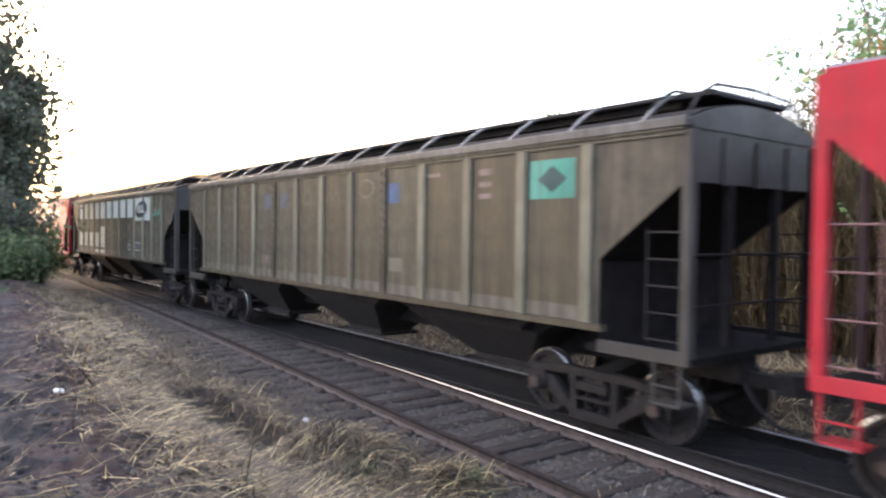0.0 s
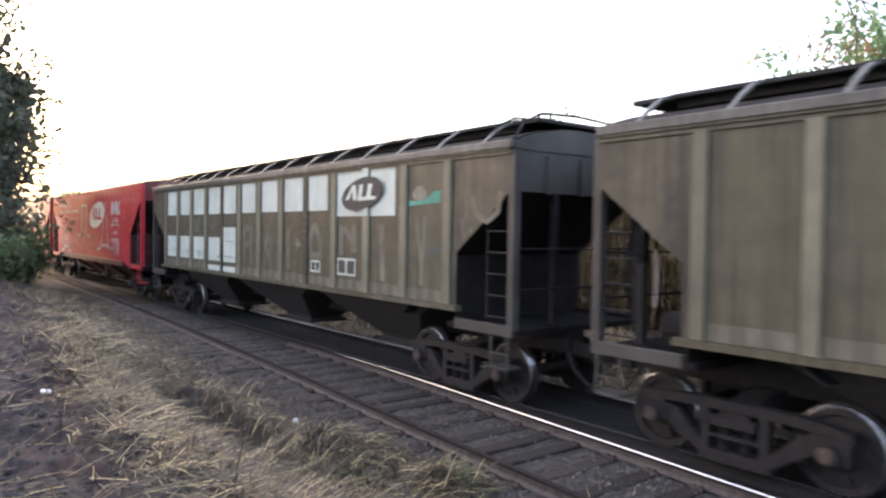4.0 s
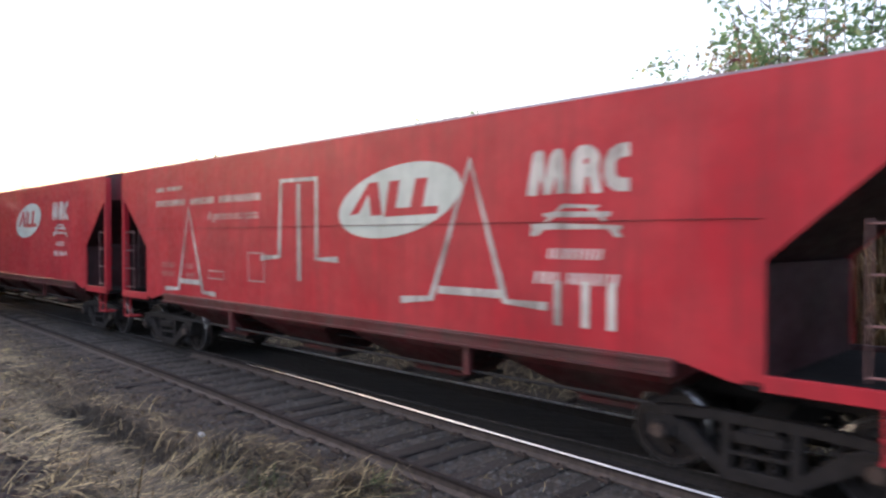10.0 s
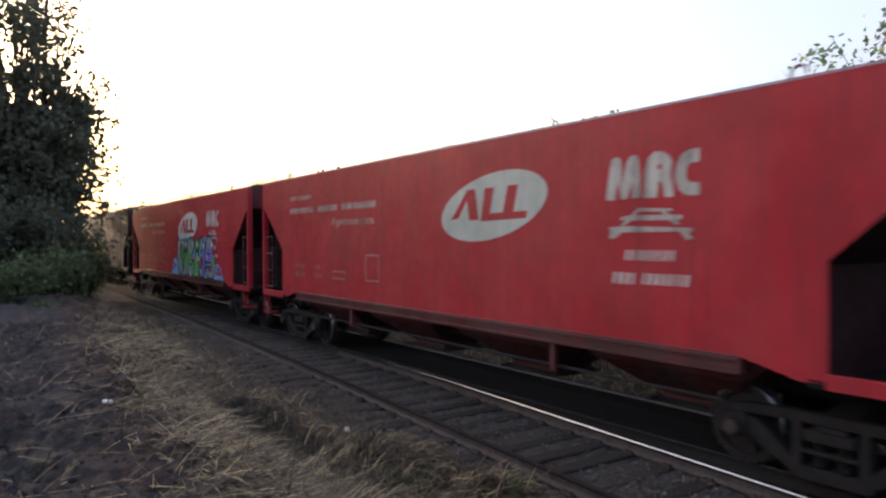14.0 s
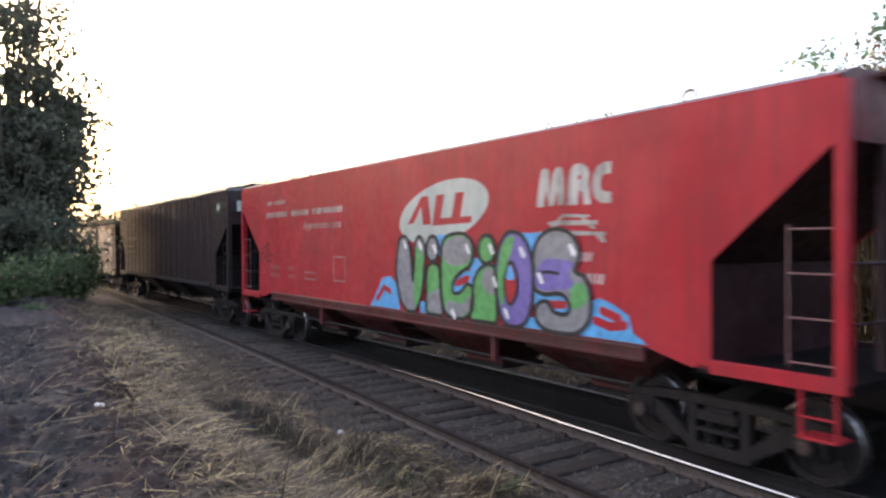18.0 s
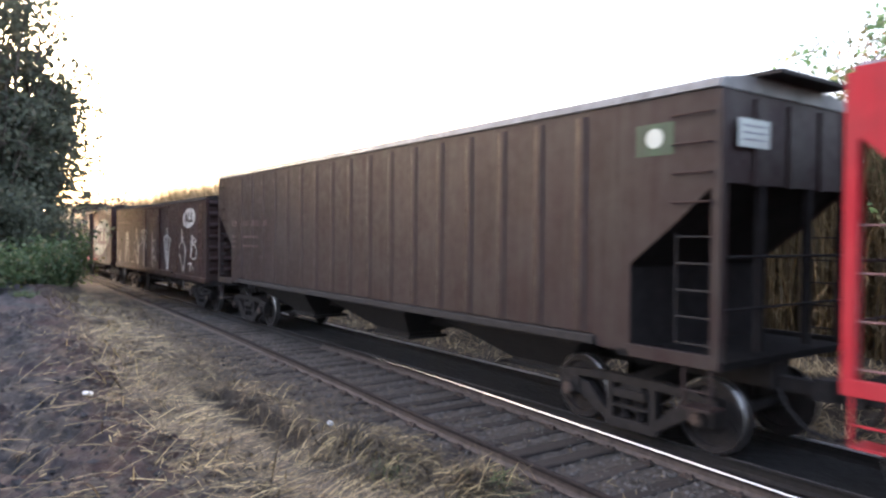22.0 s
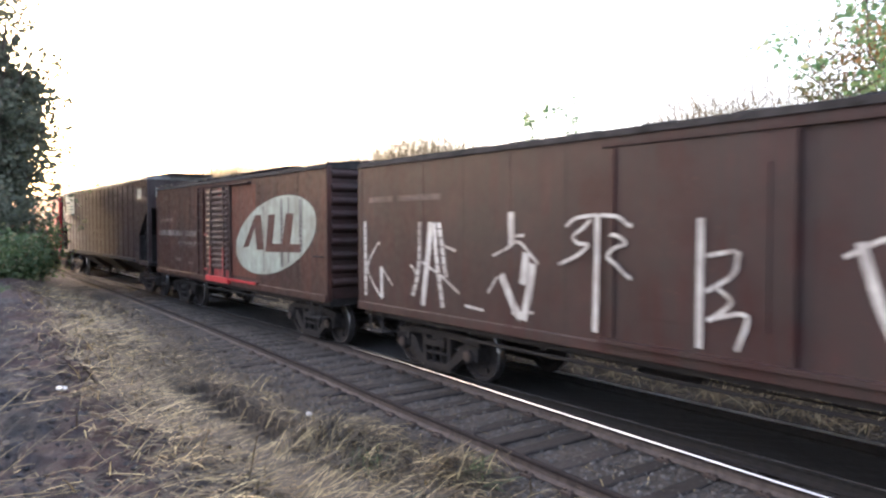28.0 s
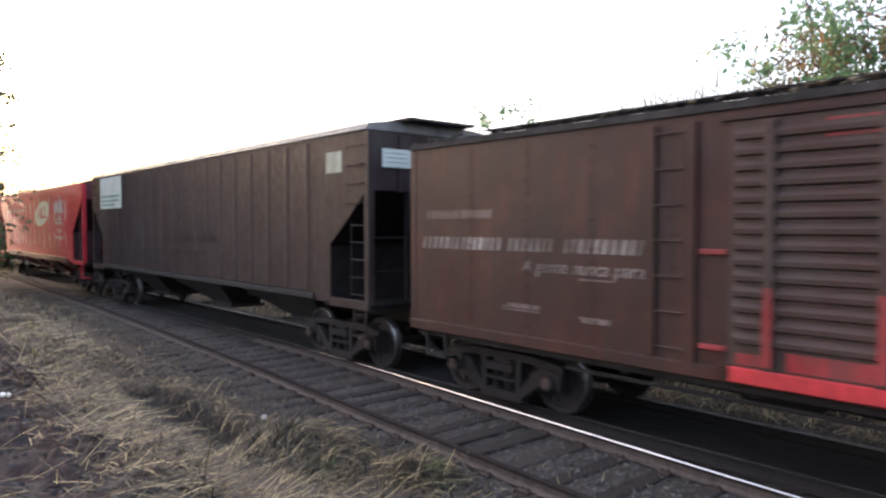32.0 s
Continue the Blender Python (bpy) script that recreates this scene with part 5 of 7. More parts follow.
# ---------------------------------------------------------------- smooth red hopper
def red_hopper(label):
    half = 8.75
    w = wagon_root(label)
    z0, z1 = 1.38, 4.31
    outline = hopper_side(half, 7.25, 2.45, 3.68, z0, z1, True)
    for x0, x1 in ((-SIDE, -SIDE + 0.03), (SIDE - 0.03, SIDE)):
        part("side_sheet", Geo().prism(outline, x0, x1), M_RED, w, "smooth red-painted side sheet")
    for y in (-5.9, -2.0, 2.0, 5.9):
        part("weld_seam", Geo().box(-SIDE - 0.003, -SIDE, y - 0.008, y + 0.008, z0 + 0.05, z1 - 0.05), M_RED, w)
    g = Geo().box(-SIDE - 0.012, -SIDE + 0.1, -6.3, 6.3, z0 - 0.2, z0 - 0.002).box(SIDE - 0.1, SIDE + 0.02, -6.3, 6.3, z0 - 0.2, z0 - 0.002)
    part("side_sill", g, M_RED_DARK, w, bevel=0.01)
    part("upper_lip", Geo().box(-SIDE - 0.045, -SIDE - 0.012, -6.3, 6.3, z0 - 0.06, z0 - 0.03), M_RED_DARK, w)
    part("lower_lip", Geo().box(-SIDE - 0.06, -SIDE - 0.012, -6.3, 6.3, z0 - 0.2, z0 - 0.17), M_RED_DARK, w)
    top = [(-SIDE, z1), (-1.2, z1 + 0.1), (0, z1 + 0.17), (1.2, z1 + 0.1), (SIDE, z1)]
    part("roof", Geo().prism(top + [(SIDE - 0.05, z1 - 0.05), (-SIDE + 0.05, z1 - 0.05)], -half + 0.05, half - 0.05, 1), M_RED_DARK, w, "shallow dark red roof")
    hat = Geo().box(-0.35, 0.35, -half + 1.2, half - 1.2, z1 + 0.14, z1 + 0.26)
    part("roof_hatch", hat, M_RED_DARK, w, bevel=0.02)
    for y in (-6.9, 6.9):
        g = Geo()
        ring = [(-SIDE + 0.1, y + 0.09 * math.cos(a), z1 + 0.08 + 0.09 * math.sin(a)) for a in (math.pi * k / 6 - 0.4 for k in range(8))]
        g.tube(ring, 0.018, 6)
        part("lifting_eye", g, M_RED_DARK, w)
    for y in (5.05, 4.8, 3.95):
        part("roof_lug", Geo().box(-SIDE + 0.06, -SIDE + 0.1, y - 0.025, y + 0.025, z1 + 0.01, z1 + 0.09), M_RED_DARK, w)
    for s in (-1, 1):
        g = Geo().box(-0.75, 0.75, *sorted((s * (half - 0.4), s * (half + 0.12))), z1 + 0.06, z1 + 0.1)
        part("end_walkway", g, M_RED_DARK, w)
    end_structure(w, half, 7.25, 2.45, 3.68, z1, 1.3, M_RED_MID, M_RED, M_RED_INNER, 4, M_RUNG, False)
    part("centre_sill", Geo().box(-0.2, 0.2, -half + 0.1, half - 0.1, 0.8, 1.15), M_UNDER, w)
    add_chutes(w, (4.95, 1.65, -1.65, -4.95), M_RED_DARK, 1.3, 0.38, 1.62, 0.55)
    for y in (-3.25, 3.25):
        part("frame_bracket", Geo().box(-SIDE + 0.02, -SIDE + 0.1, y - 0.05, y + 0.05, 0.78, z0 - 0.1), M_RED_DARK, w)
    part("side_pipe", Geo().cyl((-SIDE + 0.14, -6, 0.82), (-SIDE + 0.14, 6, 0.82), 0.025, 6), M_UNDER, w)
    add_brake_gear(w, 1.9)
    for y in (7.05, -7.05):
        add_bogie(w, y, 2.2)
    add_couplers(w, half)
    # common markings
    oval_logo(w, -1.8, 3.22, 1.4, 0.53, M_WHITE, M_RED, tilt=-0.15)
    for block in ([(-4.32, 3.20), (-4.40, 3.61), (-4.43, 3.73), (-4.52, 3.76), (-4.59, 3.71), (-4.61, 3.37), (-4.67, 3.66), (-4.75, 3.75), (-4.85, 3.75), (-4.88, 3.67), (-4.91, 3.21), (-4.77, 3.20), (-4.77, 3.43), (-4.69, 3.20), (-4.58, 3.20), (-4.54, 3.45), (-4.48, 3.19)],
                  [(-4.96, 3.20), (-4.97, 3.56), (-5.02, 3.68), (-5.11, 3.76), (-5.24, 3.76), (-5.34, 3.70), (-5.39, 3.62), (-5.37, 3.47), (-5.41, 3.19), (-5.28, 3.19), (-5.24, 3.38), (-5.19, 3.39), (-5.16, 3.19)],
                  [(-5.77, 3.74), (-5.77, 3.58), (-5.65, 3.58), (-5.59, 3.52), (-5.59, 3.40), (-5.65, 3.35), (-5.77, 3.34), (-5.77, 3.19), (-5.59, 3.20), (-5.48, 3.27), (-5.43, 3.40), (-5.44, 3.55), (-5.51, 3.68), (-5.63, 3.74)]):
        patch("block_mark", [block], M_CHALK, w, "white rounded block of the leasing firm's mark")
    patch("block_hole", [[(-5.17, 3.60), (-5.23, 3.60), (-5.23, 3.54), (-5.17, 3.54)]], M_RED, w, "", 0.006)
    for plate in ([(-4.87, 3.08), (-5.38, 3.05), (-5.38, 3.02), (-5.30, 3.02), (-5.36, 2.97), (-5.29, 2.97), (-5.21, 3.02), (-4.89, 3.03), (-4.80, 2.99), (-4.74, 2.98), (-4.84, 3.06)],
                  [(-4.58, 2.97), (-4.78, 2.99), (-5.53, 2.97), (-5.52, 2.91), (-5.44, 2.91), (-5.50, 2.86), (-5.43, 2.85), (-5.35, 2.91), (-4.75, 2.92), (-4.65, 2.86), (-4.58, 2.86), (-4.65, 2.92), (-4.58, 2.93)],
                  [(-4.38, 2.84), (-4.69, 2.85), (-5.68, 2.81), (-5.68, 2.77), (-5.63, 2.75), (-5.69, 2.68), (-5.60, 2.67), (-5.49, 2.77), (-4.60, 2.77), (-4.49, 2.69), (-4.38, 2.69), (-4.40, 2.78)]):
        patch("crest", [plate], M_CHALK, w, "bar of a track-shaped crest")
    text_bars(w, ((-4.64, -5.43, 2.41, 2.54), (-4.43, -4.80, 2.10, 2.25), (-4.92, -5.70, 2.11, 2.25)), M_PALE_TEXT, seed=4)
    text_bars(w, ((6.65, 6.2, 3.72, 3.82), (6.1, 5.3, 3.72, 3.82)), M_CHALK, seed=5)
    text_bars(w, ((6.65, 5.2, 3.38, 3.52), (4.95, 3.9, 3.38, 3.52), (3.65, 2.05, 3.38, 3.52)), M_CHALK, seed=6)
    words(w, "A gente nunca para.", 4.15, 2.1, 3.04, M_CHALK)
    text_bars(w, ((6.4, 5.7, 1.98, 2.1), (6.4, 5.7, 1.78, 1.9), (5.15, 4.75, 1.98, 2.1), (5.15, 4.75, 1.78, 1.9)), M_FAINT_RED, seed=7)
    for y0, y1, za, zb in ((4.12, 3.45, 1.8, 1.98), (2.5, 1.9, 1.82, 2.38)):
        fr = Geo()
        for q in (rect(y1, y0, za, za + 0.02), rect(y1, y0, zb - 0.02, zb), rect(y1, y1 + 0.02, za + 0.02, zb - 0.02), rect(y0 - 0.02, y0, za + 0.02, zb - 0.02)):
            fr.poly([(-SIDE - 0.004, a, b) for a, b in q])
        part("marking_frame", fr, M_CHALK, w)
    return w


# ---------------------------------------------------------------- brown hopper with round ribs
def brown_hopper(label):
    half = 8.79
    w = wagon_root(label)
    z0, z1 = 1.38, 4.4
    outline = []
    for s in (1, -1):
        a = [(s * (half - 0.06), z1), (s * (half - 0.06), 3.3), (s * 8.2, 2.85), (s * 7.52, 2.33), (s * 7.52, 1.22), (s * 7.0, 1.22), (s * 6.9, z0)]
        outline += a if s > 0 else a[::-1]
    for x0, x1 in ((-SIDE, -SIDE + 0.03), (SIDE - 0.03, SIDE)):
        part("side_sheet", Geo().prism(outline, x0, x1), M_BROWN, w, "dark brown ribbed side sheet")
    prof = [(-0.002, -0.11), (-0.013, -0.085), (-0.024, -0.045), (-0.028, 0.0), (-0.024, 0.045), (-0.013, 0.085), (-0.002, 0.11)]
    rib = Geo().prism(prof, z0 + 0.02, z1 - 0.12, 2).mesh("side_rib", M_BROWN)
    for k in range(-8, 9):
        r = new("side_rib", rib)
        r.parent, r.location = w, (-SIDE, k * 0.835, 0)
    g = Geo().box(-SIDE - 0.05, -SIDE + 0.1, -6.95, 6.95, z0 - 0.14, z0 - 0.02).box(SIDE - 0.1, SIDE + 0.04, -6.95, 6.95, z0 - 0.14, z0 - 0.02)
    part("side_sill", g, M_UNDER, w, bevel=0.01)
    top = [(-SIDE - 0.04, z1 - 0.03), (-SIDE + 0.02, z1 + 0.08), (-1.1, z1 + 0.14), (0, z1 + 0.2), (1.1, z1 + 0.14), (SIDE - 0.02, z1 + 0.08), (SIDE + 0.04, z1 - 0.03)]
    part("roof", Geo().prism(top, -half + 0.02, half - 0.02, 1), M_ROOF, w, "pale grey roof with a turned-down edge")
    part("roof_hatch", Geo().box(-0.4, 0.4, -half + 0.9, half - 0.9, z1 + 0.16, z1 + 0.28), M_BROWN, w)
    for s in (-1, 1):
        part("end_walkway", Geo().box(-0.8, 0.8, *sorted((s * (half - 0.6), s * (half + 0.3))), z1 + 0.16, z1 + 0.21), M_UNDER, w)
    end_structure(w, half, 7.52, 2.33, 3.3, z1, 1.3, M_BROWN, M_BROWN, M_INNER, 5, M_UNDER)
    for s in (-1, 1):
        for z in (3.08, 3.42, 3.76, 4.1):
            part("grab_iron", Geo().tube([(-SIDE, s * (half - 0.62), z), (-SIDE - 0.06, s * (half - 0.62), z), (-SIDE - 0.06, s * (half - 0.13), z), (-SIDE, s * (half - 0.13), z)], 0.013, 6), M_SOOT, w)
    part("centre_sill", Geo().box(-0.2, 0.2, -half + 0.1, half - 0.1, 0.8, 1.2), M_UNDER, w)
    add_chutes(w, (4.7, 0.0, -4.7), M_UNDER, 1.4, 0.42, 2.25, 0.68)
    hand_brake(w, half, M_UNDER)
    for y in (7.2, -7.2):
        add_bogie(w, y, 2.15)
    add_couplers(w, half)
    return w


# ---------------------------------------------------------------- boxcars
ME_RIVET = Geo().box(-0.012, 0.0, 0.0, 0.02, 0.0, 0.03).mesh("rivet", M_OXIDE)


def boxcar(label, half, height_, z0, door, louvred, bogie_y, material, ribs, walkway, ridges=9):
    w = wagon_root(label)
    z1 = height_
    for x0, x1 in ((-SIDE, -SIDE + 0.04), (SIDE - 0.04, SIDE)):
        part("side_sheet", Geo().box(x0, x1, -half, half, z0, z1), material, w, "rusty brown steel side")
    for s in (-1, 1):
        g = Geo().box(-SIDE + 0.04, SIDE - 0.04, *sorted((s * (half - 0.05), s * half)), z0 - 0.05, z1 + 0.1)
        part("end_wall", g, M_SOOT, w)
        for k in range(ridges):
            zc = lerp(z0 + 0.3, z1 - 0.15, k / (ridges - 1))
            prof = [(s * half, zc - 0.1), (s * (half + 0.075), zc - 0.045), (s * (half + 0.09), zc), (s * (half + 0.075), zc + 0.04), (s * half, zc + 0.09)]
            part("end_corrugation", Geo().prism(prof[::-s], -SIDE + 0.1, SIDE - 0.1), M_SOOT, w)
        for x in (-SIDE, SIDE - 0.1):
            part("corner_post", Geo().box(x - 0.01, x + 0.11, *sorted((s * (half - 0.12), s * (half + 0.03))), z0 - 0.1, z1 + 0.02), material, w, bevel=0.01)
        g = Geo().box(-SIDE, -SIDE + 0.25, *sorted((s * (half - 0.8), s * (half - 0.35))), 0.62, 0.65)
        for y in (half - 0.8, half - 0.38):
            g.box(-SIDE + 0.02, -SIDE + 0.05, *sorted((s * y, s * (y + 0.03))), 0.64, z0)
        part("step", g, M_UNDER, w)
    arc = [(-SIDE - 0.04, z1 - 0.04), (-SIDE, z1 + 0.05), (-1.0, z1 + 0.14), (0, z1 + 0.2), (1.0, z1 + 0.14), (SIDE, z1 + 0.05), (SIDE + 0.04, z1 - 0.04)]
    part("roof", Geo().prism(arc, -half - 0.02, half + 0.02, 1), M_BOXROOF, w, "low-pitched sooty roof")
    for k in range(int(half * 2 / 1.2)):
        y = -half + 0.6 + k * 1.2
        g = Geo().prism([(-SIDE - 0.046, z1 - 0.01), (-SIDE, z1 + 0.065), (-1.0, z1 + 0.154), (0, z1 + 0.214), (0, z1 + 0.2), (-1.0, z1 + 0.13), (-SIDE, z1 + 0.04)], y - 0.04, y + 0.04, 1)
        part("roof_seam", g, M_BOXROOF, w)
    if walkway:
        part("roof_walkway", Geo().box(-0.18, 0.18, -1.73, half - 0.3, z1 + 0.36, z1 + 0.385), M_UNDER, w, "narrow roof walkway on brackets")
        for k in range(6):
            y = -1.6 + k * 1.5
            part("walkway_bracket", Geo().box(-0.16, 0.16, y - 0.012, y + 0.012, z1 + 0.15, z1 + 0.36), M_UNDER, w)
    # side members
    g = Geo().box(-SIDE - 0.05, -SIDE + 0.08, -half, half, z0 - 0.12, z0 + 0.03).box(SIDE - 0.08, SIDE + 0.05, -half, half, z0 - 0.12, z0 + 0.03)
    part("side_sill", g, material, w, bevel=0.01)
    part("floor_frame", Geo().box(-SIDE + 0.1, SIDE - 0.1, -half + 0.05, half - 0.05, z0 - 0.22, z0 - 0.05), M_UNDER, w)
    part("centre_sill", Geo().box(-0.2, 0.2, -half + 0.1, half - 0.1, 0.72, z0 - 0.2), M_UNDER, w)
    y = -half + 1.4
    while y < half - 1.2:
        if not door[0] - 0.1 < y < door[1] + 0.1:
            g = Geo().box(-SIDE - 0.004, -SIDE, y - 0.02, y + 0.02, z0 + 0.05, z1 - 0.08)
            part("side_seam", g, material, w)
            for k in range(14 if ribs else 0):
                for side in (-0.05, 0.03):
                    rv = new("rivet", ME_RIVET)
                    rv.parent, rv.location = w, (-SIDE, y + side, z0 + 0.15 + k * 0.18)
        y += 1.1
    # sliding door
    a, b = door
    x = -SIDE - (0.07 if louvred else 0.03)
    g = Geo().box(x, -SIDE - 0.012, a, b, z0 + 0.08, z1 - 0.18)
    d = part("door", g, M_DOOR if louvred else material, w, "closed sliding steel door")
    if louvred:
        n = 14
        for k in range(n):
            zc = lerp(z0 + 0.38, z1 - 0.32, k / (n - 1))
            part("louvre", Geo().prism([(x, zc - 0.07), (x - 0.045, zc - 0.05), (x - 0.05, zc + 0.0), (x, zc + 0.06)], a + 0.08, b - 0.08, 1), M_DOOR, d)
        for y in (-0.57, 0.46):
            part("door_post", Geo().box(x - 0.07, x, y, y + 0.1, z0 + 0.08, z1 - 0.2), M_DOOR, d, bevel=0.01)
    else:
        for y in (a + 0.02, b - 0.1):
            part("door_post", Geo().box(x - 0.03, x, y, y + 0.08, z0 + 0.08, z1 - 0.2), material, d)
        part("door_panel", Geo().box(x - 0.015, x, a + 0.3, b - 0.3, z0 + 0.4, z1 - 0.5), material, d)
    part("door_track", Geo().box(-SIDE - (0.11 if louvred else 0.06), -SIDE, a - 1.4, b + 0.1, z1 - 0.17, z1 - 0.13), M_SOOT, w)
    part("door_track", Geo().box(-SIDE - 0.11, -SIDE, a - 1.9, b + 0.1, z0 + 0.02, z0 + 0.08), material, w)
    # brake rigging under the floor
    add_brake_gear(w, 0.8)
    for y in (-2.4, -0.8, 0.8, 2.4):
        part("cross_beam", Geo().box(-1.3, 1.3, y - 0.06, y + 0.06, 0.86, z0 - 0.2), M_UNDER, w)
    g = Geo().cyl((-1.25, -half + 3, 0.78), (-1.25, half - 3, 0.78), 0.03, 6)
    part("truss_rod", g, M_UNDER, w)
    for y in (bogie_y, -bogie_y):
        add_bogie(w, y, 1.95)
    add_couplers(w, half)
    return w

# ---------------------------------------------------------------- the wagons in order
WAGONS = []          # (wagon, its centre along the train)

olive_a = ribbed_hopper("olive-grey ribbed grain hopper with a teal sign")
olive_b = ribbed_hopper("olive-grey ribbed grain hopper with white painted panels")
red = red_hopper("red grain hopper with a white oval badge")
red_first = copy_thing(red, Matrix.Identity(4))
red_tagged = copy_thing(red, Matrix.Identity(4))
red_mural = copy_thing(red, Matrix.Identity(4))
red_late = copy_thing(red, Matrix.Identity(4))
red_last = copy_thing(red, Matrix.Identity(4))
tagged(red_tagged, "red grain hopper scrawled with white graffiti letters")
tagged(red_mural, "red grain hopper with a colourful graffiti mural")
brown_a = brown_hopper("dark brown ribbed grain hopper with pale roof edge")
brown_b = brown_hopper("dark brown ribbed grain hopper with white placards")
box_a = boxcar("brown steel boxcar covered in white graffiti", 7.27, 3.82, 1.15, (-1.35, 1.05), False, 5.3, M_OXIDE, False, False, 7)
box_b = boxcar("rust-brown boxcar with louvred door and huge badge", 6.35, 3.92, 1.14, (-0.85, 0.95), True, 4.75, M_RUSTY, True, True)

for wagon, c in ((red_first, -5.34), (olive_a, 13.71), (olive_b, 33.05), (red_tagged, 52.22), (red, 70.82), (red_mural, 89.56), (brown_a, 108.41),
                 (box_a, 125.72), (box_b, 140.70), (brown_b, 157.09), (red_late, 176.0), (red_last, 194.7)):
    WAGONS.append((wagon, c))

# teal sign of the first olive hopper, a green patch on the second
patch("teal_sign", [rect(-7.2, -6.34, 3.16, 3.7)], M_TEAL, olive_a, "teal sign with a diamond", 0.006)
patch("sign_diamond", [[(-6.5, 3.43), (-6.77, 3.62), (-7.04, 3.43), (-6.77, 3.24)]], M_DARK_TEAL, olive_a, "", 0.011)
patch("green_sign", [[(-6.31, 3.22), (-6.31, 3.13), (-7.2, 3.17), (-7.22, 3.37), (-7.04, 3.36), (-6.83, 3.24), (-6.65, 3.21)]], M_TEAL, olive_b, "faded green sign remnant", 0.006)
patch("scraped_patch", [[(-6.42, 3.33), (-6.51, 3.45), (-6.71, 3.46), (-6.83, 3.35), (-6.81, 3.24), (-6.61, 3.21), (-6.45, 3.25)]], M_GHOST, olive_b, "pale scraped patch of an old sign", 0.0075)
# white panels of the second olive hopper
for y0, y1 in ((-3.4, -2.53), (-2.29, -1.38), (-0.99, -0.13), (0.27, 1.09), (1.53, 2.38), (2.59, 3.5), (3.88, 4.75), (5.12, 5.98), (6.37, 7.25)):
    patch("white_panel", [rect(y0, y1, 3.1, 3.84)], M_WHITE, olive_b, "white painted panel", 0.006)
    if y0 > 1.5:
        patch("white_panel", [rect(y0, y1, 1.8, 2.73 if y0 < 2 else 2.45)], M_WHITE, olive_b, "white painted panel", 0.006)
    if 1.5 < y0 < 3:
        patch("white_panel", [rect(y0, y1, 1.54, 1.68)], M_WHITE, olive_b, "thin white painted strip", 0.014)
for y0, y1, up in ((-5.88, -5.05, 0.006), (-5.035, -4.845, 0.054), (-4.83, -3.78, 0.006)):
    patch("white_board", [rect(y0, y1, 2.97, 3.87)], M_WHITE, olive_b, "white painted board behind a dark oval badge", up)
oval_logo(olive_b, -4.81, 3.39, 0.75, 0.3, M_BLACK, M_WHITE, -0.15, 0.058)
text_bars(olive_b, ((7.1, 6.83, 1.98, 2.01), (6.72, 6.4, 2.05, 2.08), (6.72, 6.4, 1.98, 2.005)) + tuple((y0, y1, z, z + 0.026) for y0, y1 in ((5.82, 5.6), (5.46, 5.21)) for z in (1.88, 1.95, 2.01))
          + tuple((y0, 3.97, z, z + 0.026) for y0, z in ((4.57, 2.02), (4.5, 1.96), (4.45, 1.9))), M_WEATHERED, 0.012, 8)
strokes("paint_seam", [[(2.3, 2.36), (1.66, 2.36)], [(2.35, 1.95), (1.62, 1.93)]], 0.016, M_OLIVE_SOOT, olive_b, "dark seam across a white panel", 0.012)
strokes("graffiti", [curve([(3.13, 2.72), (3.06, 2.8), (3.02, 2.9), (2.98, 2.8), (2.9, 2.72), (3.02, 2.75)], 5)], 0.035, M_FADED_BLUE, olive_b, "small blue scribble", 0.009)
for q in ([(3.24, 1.79), (3.2, 1.83), (2.92, 1.815), (2.9, 1.8)], [(2.85, 1.9), (2.83, 1.935), (2.72, 1.935), (2.7, 1.9)]):
    patch("scuff", [q], M_WEATHERED, olive_b, "grey scuff on the white paint", 0.012)
for y0, y1, za, zb in ((-3.86, -4.56, 1.8, 2.14), (-2.71, -3.13, 1.8, 2.05)):
    fr = Geo()
    for q in (rect(y1, y0, za, za + 0.04), rect(y1, y0, zb - 0.04, zb), rect(y1, y1 + 0.04, za + 0.04, zb - 0.04), rect(y0 - 0.04, y0, za + 0.04, zb - 0.04), rect(lerp(y0, y1, 0.55), lerp(y0, y1, 0.45), za + 0.04, zb - 0.04)):
        fr.poly([(-SIDE - 0.018, a, b) for a, b in q])
    part("marking_frame", fr, M_WHITE, olive_b)
    patch("marking_field", [rect(y1, y0, za, zb)], M_OLIVE_DARK, olive_b, "dark field of a painted marking", 0.014)
strokes("graffiti", [[(0.97, 2.69), (0.93, 2.2), (0.88, 1.75)], [(0.95, 2.7), (0.49, 2.71), (0.52, 2.34), (0.9, 2.3)], [(0.52, 2.3), (0.47, 1.82)],
                     [(-0.49, 2.61), (-0.35, 2.29), (-0.53, 2.01), (-0.68, 2.3), (-0.49, 2.61)], [(-1.58, 2.72), (-1.61, 1.8)],
                     [(-2.82, 2.8), (-2.63, 2.45), (-2.71, 2.15), (-3.15, 2.15), (-3.11, 2.49), (-2.82, 2.8)],
                     [(-3.99, 2.2), (-3.97, 2.77), (-4.2, 2.68), (-4.46, 2.45)], [(-4.46, 2.81), (-4.48, 2.26)], [(-5.44, 2.81), (-5.5, 1.77)]], 0.17, M_GHOST_FAINT, olive_b, "ghost of old graffiti", 0.008)
strokes("graffiti", [[(-1.92, 2.39), (-2.21, 2.36)], [(-2.06, 2.5), (-2.05, 2.26)], [(4.64, 2.98), (4.59, 2.63), (4.36, 2.63), (4.34, 2.98)]], 0.05, M_GHOST, olive_b, "ghost of old graffiti", 0.008)
